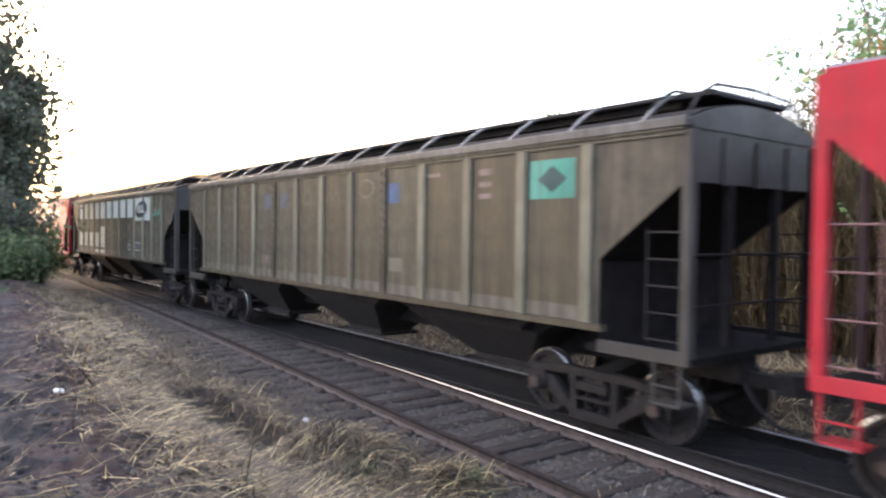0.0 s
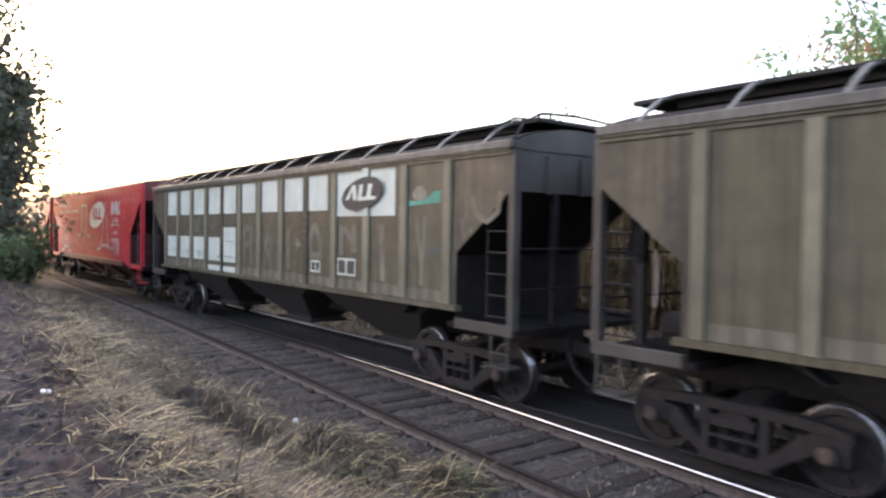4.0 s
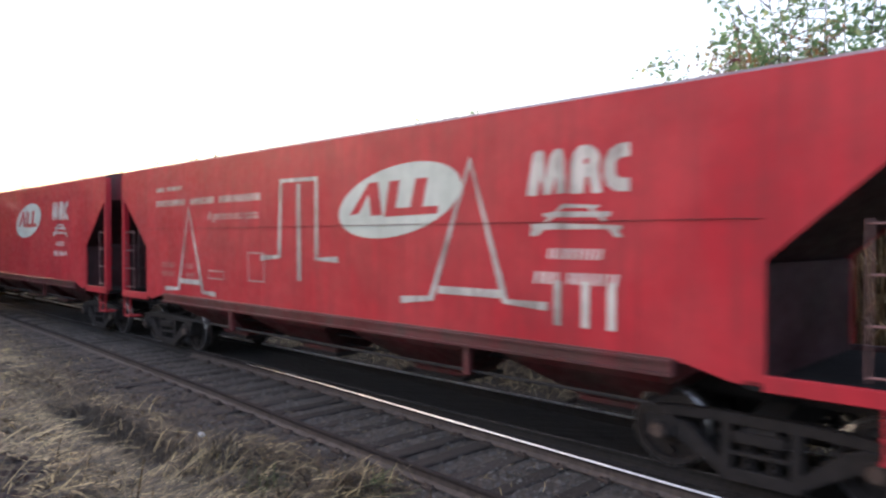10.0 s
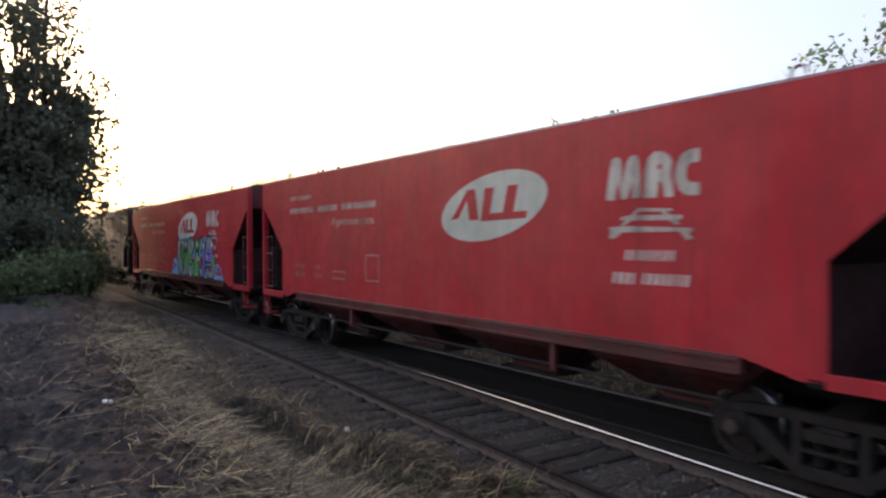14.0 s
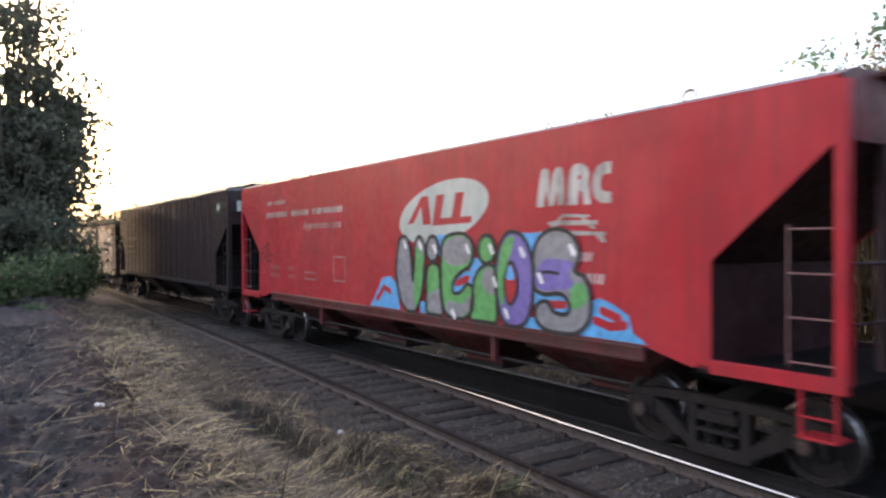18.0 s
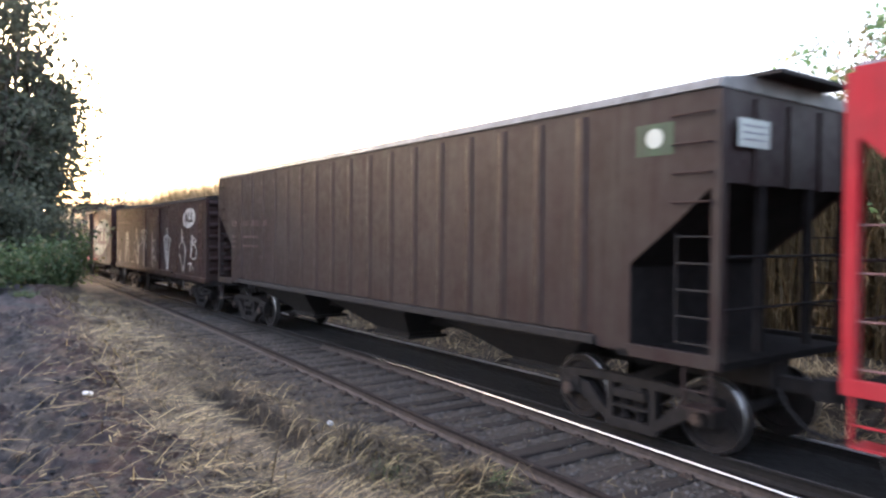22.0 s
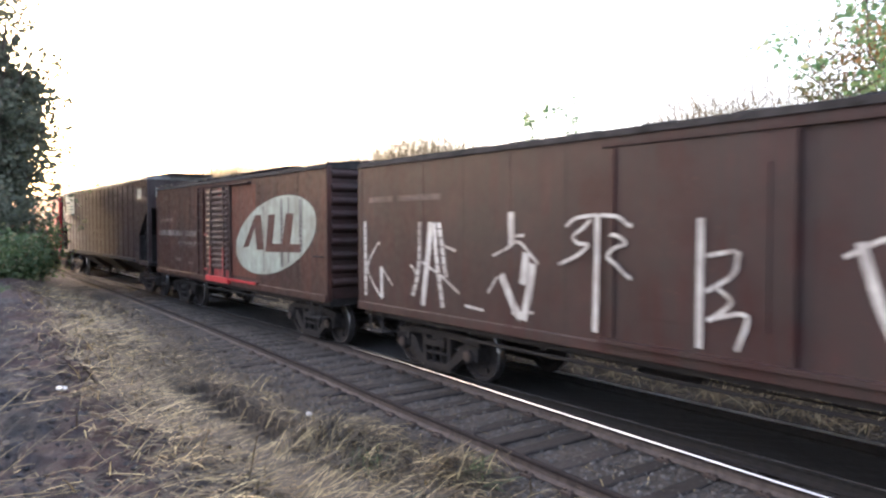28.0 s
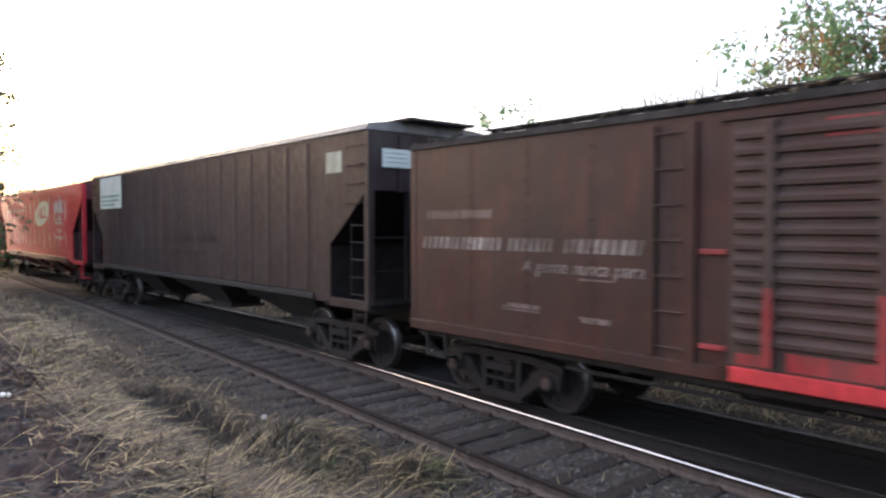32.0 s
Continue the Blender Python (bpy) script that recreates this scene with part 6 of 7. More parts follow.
strokes("graffiti", [[(-6.54, 2.94), (-6.63, 2.47), (-6.7, 2.07)], [(-6.79, 2.94), (-6.76, 2.52), (-6.71, 2.07), (-6.7, 1.77)]], 0.09, M_GHOST_FAINT, olive_b, "ghost of old graffiti", 0.008)
strokes("graffiti", [[(-6.91, 2.31), (-7.07, 2.37), (-7.24, 2.4)]], 0.06, M_FADED_BLUE, olive_b, "faint smear of blue paint", 0.009)
for k in range(14):
    y = -3.86 - k * 0.145
    if not -5.06 < y < -4.82:
        patch("stitch_mark", [rect(y - 0.04, y, 3.8, 3.815)], M_OLIVE_SOOT, olive_b, "", 0.009)
strokes("graffiti", [[(-8.0, 3.25), (-8.12, 2.95), (-8.35, 2.85), (-8.6, 3.0), (-8.65, 3.3)], [(-7.75, 2.9), (-7.8, 2.6), (-8.0, 2.75)]], 0.1, M_GHOST_LOST, olive_b, "ghost of old graffiti", 0.006)

# scrawled letters of the tagged red hopper
strokes("graffiti", [[(2.03, 2.28), (1.38, 2.32), (1.32, 3.7), (0.22, 3.68), (0.21, 2.3), (-0.4, 2.3)], [(0.76, 3.62), (0.74, 1.9)],
                     [(-1.94, 1.74), (-2.6, 1.8), (-3.35, 3.72), (-3.98, 1.84), (-4.66, 1.82)], [(-2.74, 1.93), (-3.9, 1.93)],
                     [(6.18, 1.5), (5.5, 1.52), (5.0, 3.3), (4.35, 1.5), (3.8, 1.48)], [(5.4, 1.7), (4.45, 1.7)],
                     [(-4.8, 1.6), (-4.8, 2.15)], [(-5.2, 1.6), (-5.2, 2.15)], [(-5.55, 1.6), (-5.55, 2.15)]], 0.11, M_CHALK, red_tagged, "white brushed graffiti letters", 0.010)


# two rows of tall pale upright streaks on the later red hopper
tagged(red_late, "sunlit red grain hopper with rows of tall pale streaks")
rs = random.Random(41)
for k in range(15):
    y = 7.6 - k * 0.98
    for zb, zt in ((2.75, 3.85), (1.75, 2.5)):
        z0, z1 = zb + rs.uniform(-0.1, 0.2), zt + rs.uniform(-0.2, 0.1)
        strokes("graffiti", [[(y, z1), (y - 0.06 + rs.uniform(-0.1, 0.1), lerp(z0, z1, 0.5)), (y + rs.uniform(-0.2, 0.1), z0)]], 0.13 if zb > 2.6 else 0.08, M_CHALK, red_late, "tall pale upright streak", 0.010)
# blue patch and small notices of the first olive hopper
patch("blue_patch", [rect(-3.0, -2.6, 3.2, 3.56)], M_DEEP_BLUE, olive_a, "small patch of blue paint", 0.006)
for z0, z1 in ((3.56, 3.66), (3.38, 3.46), (3.2, 3.28)):
    patch("notice", [rect(-5.5, -5.2, z0, z1)], M_FAINT, olive_a, "illegible faded lettering", 0.006)
patch("notice", [rect(-3.1, -2.65, 1.95, 2.2)], M_OLIVE_RIB, olive_a, "illegible faded lettering", 0.006)
patch("notice", [rect(-4.2, -3.8, 3.6, 3.66)], M_FAINT, olive_a, "illegible faded lettering", 0.006)

patch("blue_patch", [rect(2.6, 3.1, 3.2, 3.55)], M_FADED_BLUE, olive_a, "faded patch of blue-grey paint", 0.006)
patch("blue_patch", [rect(1.72, 2.12, 3.2, 3.55)], M_FADED_BLUE, olive_a, "faded patch of blue paint", 0.006)
strokes("graffiti", [[(0.7 + 0.2 * math.cos(a), 3.4 + 0.15 * math.sin(a)) for a in (math.pi * k / 6 for k in range(13))],
                     [(-0.2, 3.28), (-0.3, 3.52), (-0.48, 3.32), (-0.68, 3.54), (-0.75, 3.28)],
                     [(-1.82 + 0.27 * math.cos(a), 3.5 + 0.17 * math.sin(a)) for a in (math.pi * k / 6 for k in range(13))]], 0.035, M_GHOST_FAINT, olive_a, "ghost of old graffiti", 0.006)
patch("notice", [rect(2.7, 3.2, 1.85, 2.05)], M_FAINT, olive_a, "illegible faded lettering", 0.006)


part("long_seam", Geo().box(-SIDE - 0.016, -SIDE - 0.002, -7.2, 7.2, 2.86, 2.867), M_RED_MID, red_tagged)

# the mural: fat rounded letters with black outlines over blue flashes
def blob(pts, n=5):
    """A smooth closed outline through the given points."""
    p = [Vector(q) for q in pts]
    out = []
    for i in range(len(p)):
        a, b, c, d = (p[(i + k) % len(p)] for k in (-1, 0, 1, 2))
        for k in range(n):
            t = k / n
            y, z = 0.5 * (2 * b + (c - a) * t + (2 * a - 5 * b + 4 * c - d) * t * t + (3 * b - a - 3 * c + d) * t ** 3)
            out.append((y, max(z, 1.385)))
    return out


mural = patch("mural_ground", [[(0.74, 1.39), (0.55, 1.62), (0.4, 1.78), (0.26, 1.98), (-0.07, 2.03), (-0.29, 1.88), (-0.42, 1.39)]], M_BLUE, red_mural, "blue flash at the edge of a graffiti mural", 0.010)
patch("mural_ground", [[(-5.2, 1.39), (-5.38, 1.85), (-5.56, 1.93), (-5.8, 1.86), (-6.06, 1.73), (-6.13, 1.52), (-6.36, 1.39)]], M_BLUE, red_mural, "blue flash at the edge of a graffiti mural", 0.010)
for q in (rect(-2.05, -1.7, 2.45, 2.82), rect(-4.42, -3.95, 2.35, 2.82), rect(-3.0, -2.7, 2.1, 2.42), rect(-1.5, -1.15, 1.39, 1.6), rect(-4.5, -4.05, 1.39, 1.56), rect(-5.0, -4.28, 1.6, 2.05), rect(-2.75, -2.15, 1.75, 2.2)):
    patch("mural_sky", [q], M_BLUE, mural, "", 0.011)
strokes("mural_flash", [[(0.45, 1.55), (0.18, 1.8), (-0.05, 1.72)], [(-5.5, 1.62), (-5.75, 1.56), (-6.0, 1.6)], [(-5.62, 1.76), (-5.9, 1.68)], [(-4.5, 1.77), (-4.9, 1.79)], [(-2.32, 1.98), (-2.62, 2.08)]], 0.12, M_RED, mural, "red gaps in the blue", 0.0125, True)
def mural_letter(base_mat, outline, zones, up):
    edge = blob(outline)
    letter = patch("letter_fill", [edge], base_mat, mural, "", up)
    for m, zone in zones:
        patch("letter_shade", [blob(zone)], m, letter, "", up + 0.0015)
    part("letter_outline", ribbon(edge + edge[:1], 0.065, -SIDE - 0.024, Geo(), False), M_BLACK, letter)


mural_letter(M_GREY, [(-0.36, 2.55), (-0.45, 2.76), (-0.66, 2.8), (-0.8, 2.62), (-0.86, 2.3), (-0.91, 1.96), (-0.97, 2.3), (-1.0, 2.66), (-1.15, 2.8), (-1.33, 2.6), (-1.3, 2.2), (-1.2, 1.7), (-0.98, 1.4), (-0.72, 1.39), (-0.45, 1.62), (-0.3, 2.07)],
             [(M_GREEN, [(-0.94, 1.9), (-0.99, 2.3), (-1.03, 2.6), (-1.29, 2.38), (-1.27, 2.1), (-1.17, 1.72), (-1.0, 1.45)])], 0.014)
mural_letter(M_GREY, oval(-1.58, 2.57, 0.19, 0.23, n=14), [], 0.018)
mural_letter(M_GREEN, [(-1.4, 2.2), (-1.58, 2.31), (-1.78, 2.22), (-1.83, 1.8), (-1.88, 1.42), (-1.6, 1.39), (-1.37, 1.44), (-1.37, 1.8)],
             [(M_GREY, [(-1.41, 1.72), (-1.6, 1.8), (-1.8, 1.86), (-1.84, 1.45), (-1.6, 1.41), (-1.41, 1.46)])], 0.014)
mural_letter(M_GREEN, [(-1.92, 2.71), (-2.35, 2.84), (-2.68, 2.76), (-2.79, 2.55), (-2.7, 2.3), (-2.45, 2.18), (-2.24, 2.03), (-2.21, 1.83), (-2.42, 1.83), (-2.62, 1.98), (-2.78, 1.9), (-2.76, 1.57), (-2.5, 1.39), (-2.1, 1.39), (-1.9, 1.6), (-1.84, 2.14)],
             [(M_GREY, [(-1.96, 2.66), (-2.35, 2.79), (-2.64, 2.72), (-2.73, 2.55), (-2.64, 2.36), (-2.3, 2.28), (-1.94, 2.38)]), (M_GREY, [(-1.98, 1.55), (-2.12, 1.68), (-2.45, 1.64), (-2.7, 1.78), (-2.7, 1.6), (-2.48, 1.43), (-2.12, 1.42)])], 0.018)
mural_letter(M_GREEN, oval(-3.14, 2.57, 0.22, 0.23, n=14), [], 0.014)
mural_letter(M_GREEN, [(-2.86, 2.14), (-3.14, 2.32), (-3.37, 2.25), (-3.4, 1.8), (-3.38, 1.4), (-3.0, 1.39), (-2.72, 1.41), (-2.75, 1.75)],
             [(M_GREY, [(-3.12, 2.26), (-3.33, 2.21), (-3.35, 1.9), (-3.2, 1.84), (-3.02, 2.02)])], 0.018)
mural_letter(M_PURPLE, [(-3.36, 2.1), (-3.45, 2.55), (-3.62, 2.8), (-3.85, 2.84), (-4.08, 2.72), (-4.24, 2.4), (-4.25, 1.9), (-4.15, 1.55), (-3.95, 1.4), (-3.65, 1.39), (-3.46, 1.62)],
             [(M_GREEN, [(-3.41, 2.1), (-3.49, 2.52), (-3.64, 2.74), (-3.82, 2.76), (-3.74, 2.5), (-3.6, 2.2), (-3.57, 1.75), (-3.48, 1.72)])], 0.014)
mural_letter(M_GREY, [(-4.28, 2.55), (-4.45, 2.78), (-4.75, 2.87), (-5.06, 2.78), (-5.22, 2.52), (-5.12, 2.28), (-5.3, 2.2), (-5.42, 1.95), (-5.38, 1.6), (-5.1, 1.4), (-4.6, 1.39), (-4.34, 1.52), (-4.34, 1.74), (-4.55, 1.82), (-4.7, 1.68), (-4.95, 1.66), (-5.02, 1.8), (-4.85, 1.94), (-4.5, 1.92), (-4.3, 2.0), (-4.27, 2.22)],
             [(M_PURPLE, [(-4.5, 2.42), (-4.85, 2.43), (-5.1, 2.38), (-5.0, 2.24), (-5.1, 2.06), (-4.85, 2.0), (-4.5, 1.97), (-4.33, 2.04), (-4.32, 2.2)]), (M_GREEN, [(-5.06, 2.05), (-5.28, 2.1), (-5.35, 1.88), (-5.08, 1.74)])], 0.018)
hole = patch("letter_hole", [blob([(-3.74, 2.38), (-3.6, 2.1), (-3.65, 1.8), (-3.76, 1.72), (-3.9, 1.95), (-3.87, 2.22)])], M_RED, mural, "", 0.0255)
patch("mural_sky", [blob([(-3.74, 2.34), (-3.64, 2.12), (-3.84, 2.12)])], M_BLUE, mural, "", 0.0265)
ring = blob([(-3.74, 2.38), (-3.6, 2.1), (-3.65, 1.8), (-3.76, 1.72), (-3.9, 1.95), (-3.87, 2.22)])
part("letter_outline", ribbon(ring + ring[:1], 0.05, -SIDE - 0.028, Geo(), False), M_BLACK, hole)
strokes("letter_slit", [[(-4.4, 2.23), (-4.6, 2.25), (-4.8, 2.23)]], 0.05, M_BLACK, mural, "", 0.028, True)
for y, z in ((-0.62, 2.7), (-1.15, 2.68), (-1.64, 2.62), (-2.62, 2.62), (-3.25, 2.62), (-3.34, 2.1), (-4.0, 2.58), (-5.05, 2.62), (-4.4, 2.2), (-3.62, 1.62), (-2.2, 1.5)):
    part("letter_highlight", ribbon([(y, z), (y - 0.06, z - 0.1)], 0.08, -SIDE - 0.031, Geo()), M_SPRAYWHITE, mural)

strokes("tag", [curve(p, 5) for p in [[(7.15, 2.3), (7.05, 2.44), (6.87, 2.39), (6.93, 2.22), (7.08, 2.17), (7.15, 2.3)], [(6.96, 2.52), (6.76, 2.62), (6.59, 2.52), (6.64, 2.35), (6.81, 2.29)], [(6.59, 2.7), (6.5, 2.53), (6.42, 2.31), (6.29, 2.38), (6.11, 2.34)], [(6.67, 2.22), (6.47, 2.2), (6.26, 2.26)], [(6.7, 2.65), (6.53, 2.71), (6.45, 2.63)]]], 0.032, M_BLACK, red_mural, "black sprayed scribble", 0.010)

# lettering and placards of the brown hoppers
text_bars(brown_a, ((7.35, 6.9, 2.88, 3.05), (6.45, 5.95, 2.88, 3.05), (5.75, 5.15, 2.88, 3.05), (4.85, 4.6, 2.88, 3.05)), M_DIM_TEXT, 0.06, 16)
text_bars(brown_a, ((7.35, 7.0, 2.55, 2.62), (7.35, 7.0, 2.42, 2.48), (7.35, 7.0, 2.26, 2.32), (6.4, 5.2, 2.55, 2.62), (6.4, 5.2, 2.3, 2.36)), M_DIM_TEXT, 0.06, 10)
patch("placard", [rect(-8.15, -7.6, 3.66, 4.05)], M_DARK_GREEN, brown_a, "small round emblem placard", 0.008)
patch("emblem", [oval(-7.88, 3.87, 0.13, 0.12)], M_WHITE, brown_a, "", 0.013)
for w_ in (brown_a, brown_b):
    e = Geo()
    e.poly([(-1.2, -8.8, 3.72), (-0.55, -8.8, 3.72), (-0.55, -8.8, 4.05), (-1.2, -8.8, 4.05)])
    part("end_placard", e, M_WHITE, w_, "white placard with illegible print")
    e = Geo()
    for z in (3.8, 3.88, 3.96):
        e.poly([(-1.12, -8.806, z), (-0.65, -8.806, z), (-0.65, -8.806, z + 0.02), (-1.12, -8.806, z + 0.02)])
    part("print", e, M_GREY, w_)
pl = patch("placard", [rect(5.1, 7.5, 3.25, 4.3)], M_WHITE, brown_b, "large white placard with illegible print", 0.065)
text_bars(pl, ((7.3, 5.4, 3.62, 3.7), (7.3, 5.4, 3.48, 3.55), (7.3, 5.9, 3.34, 3.41)), M_GREEN_GREY, 0.07, 11)
patch("placard", [rect(-7.95, -7.4, 3.66, 4.05)], M_WHITE_WORN, brown_b, "small pale placard", 0.008)
text_bars(brown_b, ((1.5, -2.2, 2.3, 2.5), (1.0, -1.6, 2.0, 2.08)), M_BROWN, 0.06, 12)

def hand_drawn(lines):
    """Strokes as an arm swings them: bends rounded, straight ones left straight."""
    return [curve(p, 5) if len(p) > 2 else p for p in lines]


# boxcar with letters
oval_logo(box_a, -5.3, 3.2, 0.78, 0.34, M_CHALK, M_OXIDE, -0.1, 0.006)
strokes("graffiti", hand_drawn([[(-2.35, 2.88), (-2.39, 1.38)], [(-1.91, 2.51), (-2.09, 1.92), (-2.35, 1.33)], [(-2.75, 2.52), (-2.64, 1.95), (-2.43, 1.34)], [(-4.39, 2.81), (-4.42, 2.41)], [(-4.07, 1.94), (-4.34, 1.62), (-4.62, 1.32)], [(-4.62, 1.32), (-4.79, 1.7), (-4.91, 2.1)], [(-5.63, 2.62), (-5.54, 1.83)]]), 0.1, M_CHALK, box_a, "tall white spray-painted letters", 0.007)
strokes("graffiti", hand_drawn([[(-2.2, 2.51), (-2.28, 1.58)], [(-1.77, 2.36), (-2.09, 2.53), (-2.35, 2.59)], [(-2.39, 2.59), (-2.77, 2.46), (-3.05, 2.36)], [(-2.22, 1.31), (-2.56, 1.34)], [(-4.32, 2.48), (-4.6, 2.5)], [(-4.04, 2.11), (-4.24, 2.29), (-4.42, 2.41), (-4.73, 2.26), (-4.97, 2.11)], [(-4.7, 2.16), (-4.85, 1.93), (-4.76, 1.79)], [(-4.49, 1.3), (-4.73, 1.35)], [(-5.77, 2.62), (-5.72, 1.98)], [(-5.47, 2.37), (-5.8, 2.39)], [(-5.66, 2.59), (-5.94, 2.5), (-6.17, 2.41), (-5.94, 2.35), (-5.74, 2.29)], [(-5.74, 2.29), (-6.07, 2.23), (-6.19, 2.06), (-6.14, 1.86), (-5.88, 1.78), (-5.61, 1.8)], [(-5.14, 1.55), (-5.36, 1.61), (-5.58, 1.62)], [(-5.58, 1.62), (-5.72, 1.52), (-5.87, 1.38)], [(-5.53, 1.57), (-5.44, 1.44), (-5.36, 1.31)]]), 0.05, M_CHALK, box_a, "thin white spray-painted hook", 0.0085)
strokes("graffiti", hand_drawn([[(1.2, 2.8), (1.21, 2.04), (1.23, 1.29)], [(-0.28, 2.75), (-0.27, 1.29)]]), 0.085, M_CHALK, box_a, "tall white spray-painted letters", 0.068)
strokes("graffiti", hand_drawn([[(1.74, 2.65), (1.56, 2.76), (1.2, 2.8)], [(1.15, 2.8), (0.87, 2.77), (0.73, 2.68), (0.65, 2.66)], [(1.31, 2.74), (1.44, 2.63), (1.61, 2.52), (1.52, 2.43), (1.35, 2.41), (1.54, 2.27), (1.86, 2.14)], [(0.99, 2.55), (0.87, 2.53), (0.75, 2.44), (0.93, 2.38), (1.03, 2.27), (0.89, 2.17), (0.78, 2.08), (0.66, 2.01)], [(-0.7, 2.4), (-0.36, 2.33)], [(-0.73, 2.39), (-0.67, 2.14), (-0.35, 1.93)], [(-0.49, 1.98), (-0.65, 1.83), (-0.38, 1.61)], [(-0.41, 1.64), (-0.83, 1.71), (-0.72, 1.32)]]), 0.05, M_CHALK, box_a, "thin white spray-painted hook", 0.07)
strokes("graffiti", hand_drawn([[(5.21, 2.72), (5.24, 1.95), (5.42, 1.42)], [(4.8, 2.71), (4.73, 2.15), (4.55, 1.29)], [(4.66, 2.71), (4.46, 1.8)],
                     [(7.05, 2.74), (7.02, 1.31)], [(6.46, 1.89), (6.44, 1.31)]]), 0.1, M_CHALK, box_a, "tall white spray-painted letters", 0.006)
# broad bars of the letters, then their thin hooks
strokes("graffiti", hand_drawn([[(2.88, 2.86), (2.87, 2.38)], [(2.56, 2.27), (2.64, 1.81)], [(2.43, 2.12), (2.49, 1.77), (2.62, 1.29)], [(3.1, 1.93), (2.79, 1.44), (2.66, 1.32)],
                     [(4.89, 2.72), (4.97, 2.14), (5.13, 1.28)]]), 0.14, M_CHALK, box_a, "broad white spray-painted bar", 0.007)
strokes("graffiti", hand_drawn([[(3.3, 2.2), (2.94, 2.34), (2.8, 2.42), (2.66, 2.4), (2.5, 2.27), (2.32, 2.12)], [(2.8, 2.51), (2.61, 2.52)], [(3.4, 1.63), (3.19, 1.89)], [(2.87, 1.37), (2.41, 1.42)],
                     [(4.54, 2.33), (4.2, 2.25)], [(5.16, 2.04), (4.6, 1.82), (4.1, 1.56)], [(5.5, 1.95), (5.42, 1.93), (5.3, 1.8)], [(3.96, 1.38), (3.5, 1.35)],
                     [(6.51, 2.31), (6.6, 2.3), (6.95, 1.85), (6.6, 1.42), (6.44, 1.3)], [(6.46, 1.86), (6.3, 1.75), (6.08, 1.57)]]), 0.045, M_CHALK, box_a, "thin white spray-painted hook", 0.0085)
text_bars(box_a, ((6.9, 6.1, 3.1, 3.2), (5.9, 4.6, 3.1, 3.2)), M_FAINT, 0.006, 13)

crossing = Geo().box(-0.011, 0.0, -0.12, 0.12, 0.0, 0.018).mesh("side_corrugation", M_OXIDE)
for y, za, zb in ((4.62, 1.4, 2.6), (5.3, 1.5, 2.6), (6.95, 1.4, 2.6)):
    for k in range(9):
        o = new("side_corrugation", crossing)
        o.parent, o.location = box_a, (-SIDE, y, lerp(za, zb, k / 8))
add_ladder(box_a, -6.57, -6.95, 1.4, 3.6, 6, M_DOOR)
# boxcar with the huge badge, red spray on its door foot
oval_logo(box_b, -3.55, 2.4, 2.38, 0.9, M_WHITE_WORN, M_LETTER, -0.17, 0.014)
for y, wd in ((-4.12, 0.16), (-4.5, 0.1), (-5.14, 0.2), (-3.05, 0.07)):
    h = 0.9 * math.sqrt(1 - ((y + 3.55) / 2.38) ** 2) * 0.93
    zc = 2.4 - math.tan(0.17) * (y + 3.55) * 0.9
    patch("stained_stripe", [rect(y - wd / 2, y + wd / 2, zc - h, zc + h)], M_STAIN, box_b, "grey run-off stripe across the badge", 0.0155)
rivet = Geo().box(-0.012, 0.0, -0.026, 0.026, 0.0, 0.035).mesh("rivet", M_DOOR)
for y, za, zb in ((-4.12, 1.8, 3.05), (-5.14, 1.75, 2.85)):
    for k in range(11):
        o = new("rivet", rivet)
        o.parent, o.location = box_b, (-SIDE - 0.018, y, lerp(za, zb, k / 10))
text_bars(box_b, ((6.06, 4.35, 2.32, 2.5), (4.2, 3.4, 2.32, 2.5), (3.2, 1.95, 2.32, 2.5)), M_WORN_TEXT, 0.006, 14)
words(box_b, "A gente nunca para.", 3.92, 1.95, 2.05, M_WORN_TEXT, 0.007)
text_bars(box_b, ((5.98, 4.5, 2.78, 2.9), (4.2, 3.6, 1.55, 1.6), (2.9, 2.4, 1.45, 1.5)), M_FAINT, 0.006, 15)
part("red_spray", Geo().box(-SIDE - 0.145, -SIDE - 0.02, -0.85, 0.9, 1.06, 1.22), M_SPRAYRED, box_b, "bright red painted door foot", bevel=0.01)
part("red_spray", Geo().box(-SIDE - 0.118, -SIDE - 0.112, -2.75, -0.86, 1.16, 1.22), M_SPRAYRED, box_b)
for y in (-0.565, 0.465):
    part("red_spray", Geo().box(-SIDE - 0.146, -SIDE - 0.141, y, y + 0.09, 1.26, 2.05), M_REDFILM, box_b)
for y0, y1, za, zb in ((-0.78, 0.34, 1.24, 1.42), (0.48, 0.86, 1.24, 1.36), (-0.5, 0.0, 3.5, 3.68)):
    part("red_spray", Geo().box(-SIDE - 0.076, -SIDE - 0.071, y0, y1, za, zb), M_REDFILM, box_b, "thin overspray of red on the door")
for z in (1.34, 2.36):
    part("door_hasp", Geo().box(-SIDE - 0.05, -SIDE, 0.98, 1.3, z, z + 0.06), M_REDFILM, box_b, "hasp with red paint", bevel=0.01)
for y0, y1, za, zb in ((2.95, 2.45, 1.5, 2.0), (4.3, 3.6, 1.5, 1.56)):
    for q in (rect(y1, y0, za, za + 0.02), rect(y1, y0, zb - 0.02, zb)):
        patch("marking_frame", [q], M_FAINT, box_b, "", 0.006)
patch("bare_panel", [rect(-2.55, -0.9, 1.3, 3.72)], M_RUST_PANEL, box_b, "orange-brown primer panel", 0.006)
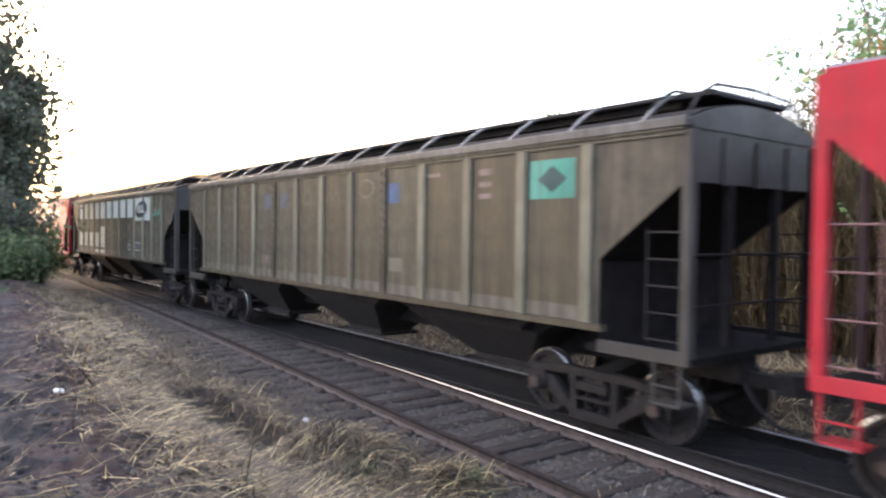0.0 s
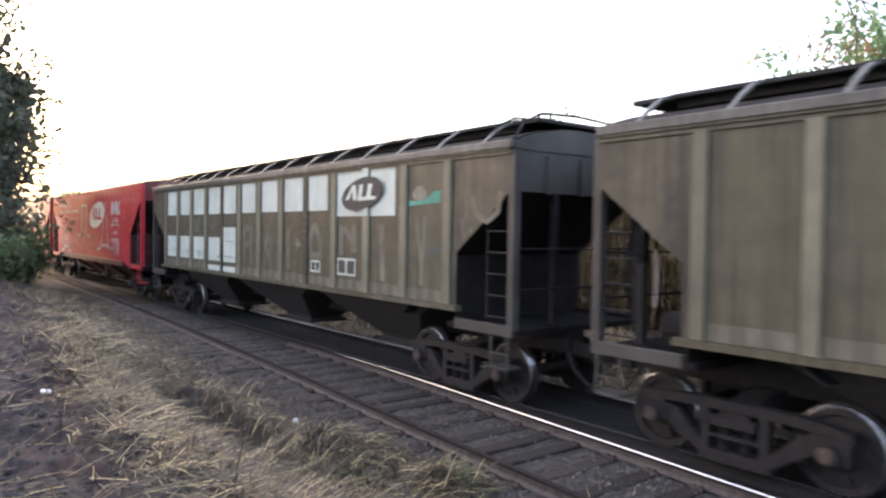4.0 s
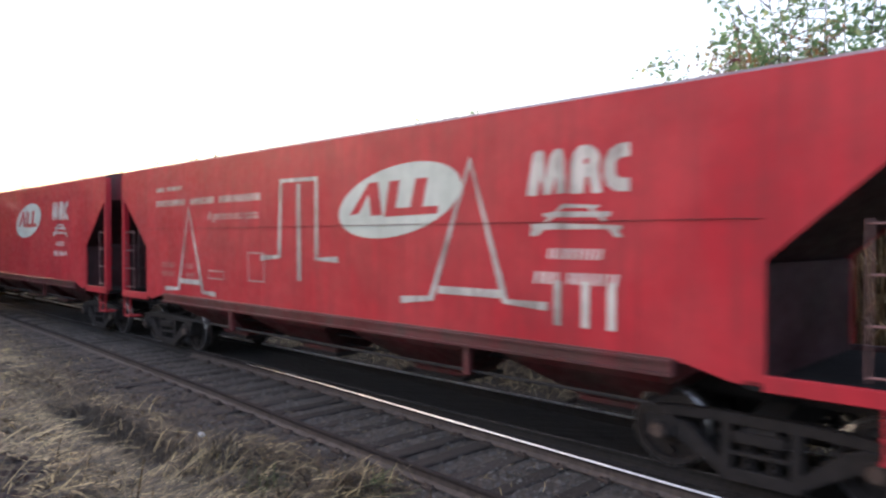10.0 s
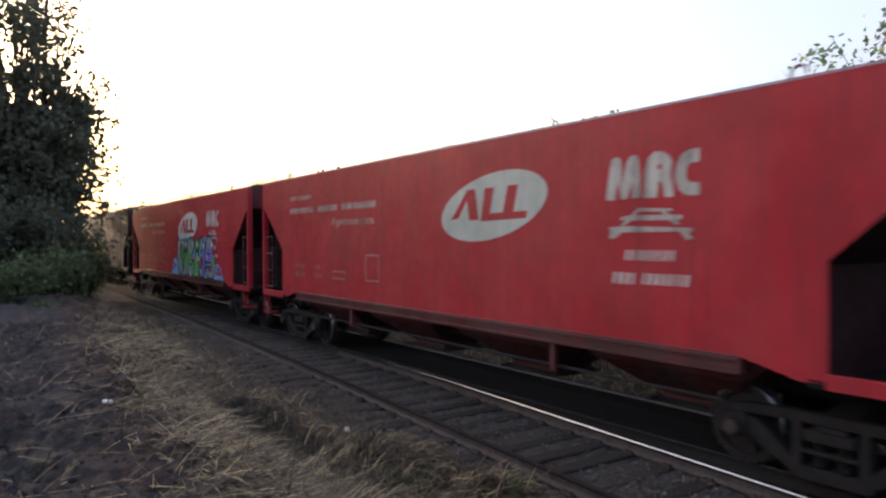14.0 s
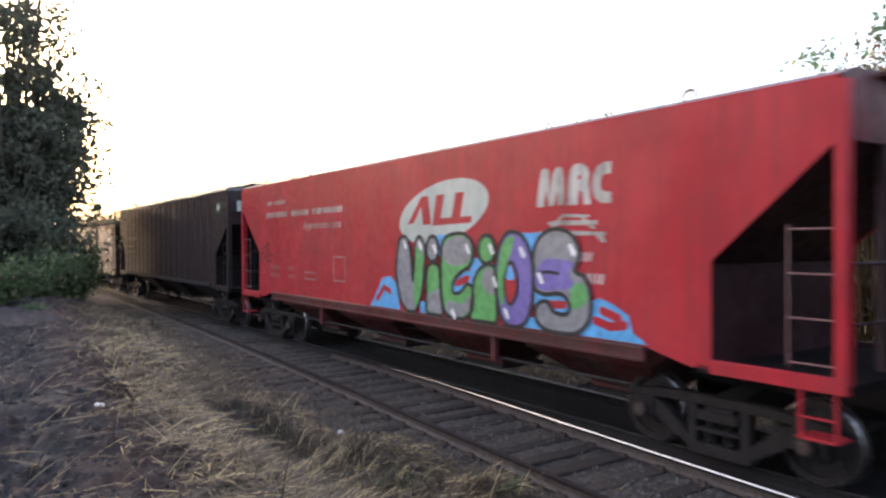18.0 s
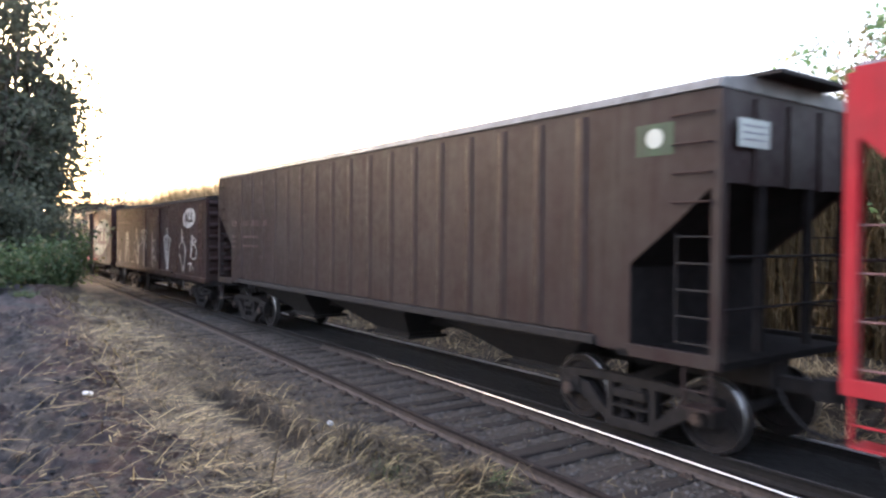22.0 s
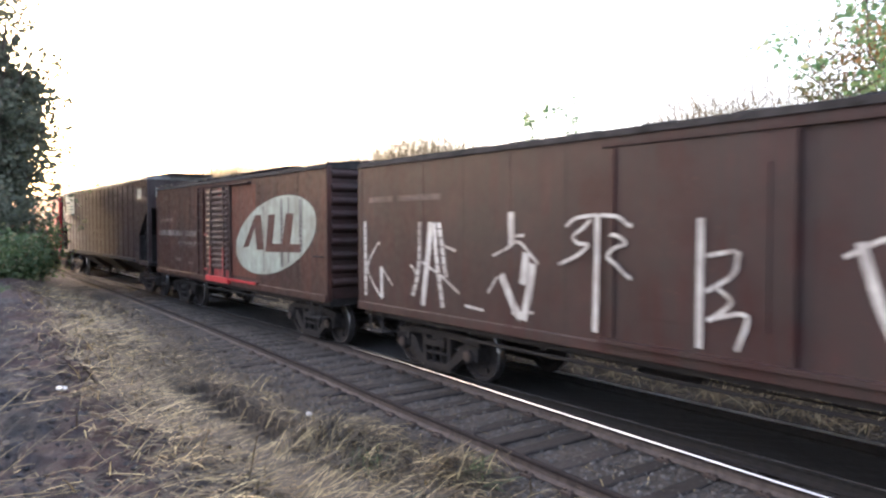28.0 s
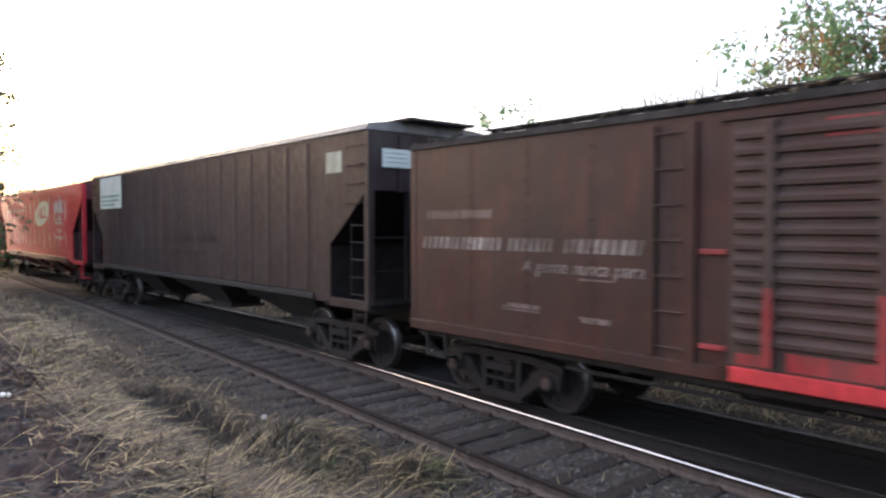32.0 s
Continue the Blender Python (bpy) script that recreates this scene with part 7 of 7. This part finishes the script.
part("grab_handle", Geo().tube([(-SIDE, -5.85, 1.99), (-SIDE - 0.06, -5.85, 1.99), (-SIDE - 0.06, -6.23, 1.99), (-SIDE, -6.23, 1.99)], 0.016, 6), M_UNDER, box_b, "dark grab handle")
add_ladder(box_b, 1.48, 1.86, 1.3, 3.7, 7, M_DOOR)
heap = Geo()
rd = random.Random(52)
for _ in range(60):
    pebble(heap, rd, -1.2 - 0.3 * rd.random(), rd.uniform(-1.5, 6.0), 4.02 + 0.03 * rd.random(), rd.uniform(0.02, 0.05))
for _ in range(120):
    blades(heap, rd, -1.25 - 0.2 * rd.random(), rd.uniform(-1.5, 6.0), 4.02, rd.uniform(0.05, 0.14), 0.014, rd.gauss(0.9, 0.4), rd.uniform(0, 6.28), 0.3)
tagged(part("roof_debris", heap, M_DUFF, box_b), "dry leaves and dirt along the roof edge", kind="stuff")
part("roof_rod", Geo().cyl((0.0, -1.72, 4.28), (0.0, -1.72, 4.47), 0.012, 5), M_UNDER, box_b)
for y in (1.4, 1.9):
    part("side_post", Geo().box(-SIDE - 0.05, -SIDE, y - 0.05, y + 0.05, 1.17, 3.8), M_RUSTY, box_b)

# ---------------------------------------------------------------- small things on the ground
def litter(name, label, x, y, z, sx, sy, sz, seed):
    rng = random.Random(seed)
    g = Geo()
    ring = lambda k, h: [(math.cos(a) * sx * k * rng.uniform(0.8, 1.1), math.sin(a) * sy * k * rng.uniform(0.8, 1.1), h + rng.uniform(-0.2, 0.2) * sz) for a in (2 * math.pi * i / 9 for i in range(9))]
    g.loft([ring(0.8, 0), ring(1.0, sz * 0.4), ring(0.75, sz * 0.9), ring(0.3, sz)])
    ob = tagged(part(name, g, M_TRASH), label, "litter")
    ob.matrix_basis = pose(x, y, z, rng.uniform(-8, 8), rng.uniform(-8, 8), rng.uniform(0, 360))


def ballast():
    rng = random.Random(44)
    g = Geo()
    n = 0
    while n < 11000:
        y = 3.0 + 24 * rng.random() ** 1.7
        x = rng.uniform(4.7, 10.6)
        r = rng.uniform(0.01, 0.034)
        z = float(height(x, y)) + r * 0.3
        if 7.7 < x < 9.6:
            continue
        pebble(g, rng, x, y, z, r)
        n += 1
    tagged(part("ballast_stones", g, M_STONE), "loose dusty ballast stones between the rails", "gravel", kind="stuff")


litter("paper_scrap", "small crumpled white paper on the grit", 4.66, 9.4, float(height(4.66, 9.4)), 0.07, 0.05, 0.06, 1)
litter("plastic_scrap", "torn white plastic scrap on burnt soil", 0.0, 0.0, 0.0, 0.09, 0.04, 0.035, 2)
bpy.data.objects["plastic_scrap"].location = (1.22, 8.0, float(height(1.22, 8.0)) + 0.01)
ballast()

# a far pole with a cross-arm beside the line
pole = tagged(new("utility_pole"), "distant wooden pole with a cross-arm", "utility pole")
pole.location = (20.4, 118.0, 0.0)
part("post", Geo().cyl((0, 0, -0.5), (0, 0, 8.1), 0.14, 8, 0.1), M_BARK, pole)
part("cross_arm", Geo().box(-1.1, 1.1, -0.06, 0.06, 7.6, 7.75), M_BARK, pole)


# ---------------------------------------------------------------- what moves
RUN = (
    (0, 0.07), (1, 4.33), (2, 8.45), (3, 12.52), (4, 16.68), (5, 20.88), (6, 25.13), (7, 29.41),
    (8, 33.7), (9, 38.03), (10, 42.37), (11, 46.75), (12, 51.17), (13, 55.6), (14, 59.92), (15, 64.31),
    (16, 68.7), (17, 73.06), (18, 77.42), (19, 81.8), (20, 86.26), (21, 90.66), (22, 94.98), (23, 99.32),
    (24, 103.67), (25, 108), (26, 112.26), (27, 116.58), (28, 120.92), (29, 125.29), (30, 129.64), (31, 133.84),
    (32, 138.02),
)


def run_at(t):
    return float(np.interp(t, [a for a, _ in RUN], [b for _, b in RUN]))


def motions():
    """The train rolls by towards the camera's right; every wheelset turns with it."""
    for wagon, c in WAGONS:
        walk(wagon, [(t, pose(TRACK_X, c - s, 0)) for t, s in RUN])
    for w in ALL_WHEELS:
        y = w.location.y
        walk(w, [(k * 0.16, pose(0, y, WHEEL_R, math.degrees(run_at(k * 0.16) / WHEEL_R) % 360)) for k in range(201)])


ALL_WHEELS = [o for wagon, _ in WAGONS for o in wagon.children_recursive if o.name.startswith("wheelset")]
for o in ALL_WHEELS:
    for me in ME_TREADS:
        tr = new("tread", me)
        tr.parent, tr.location = o.parent, o.location
motions()
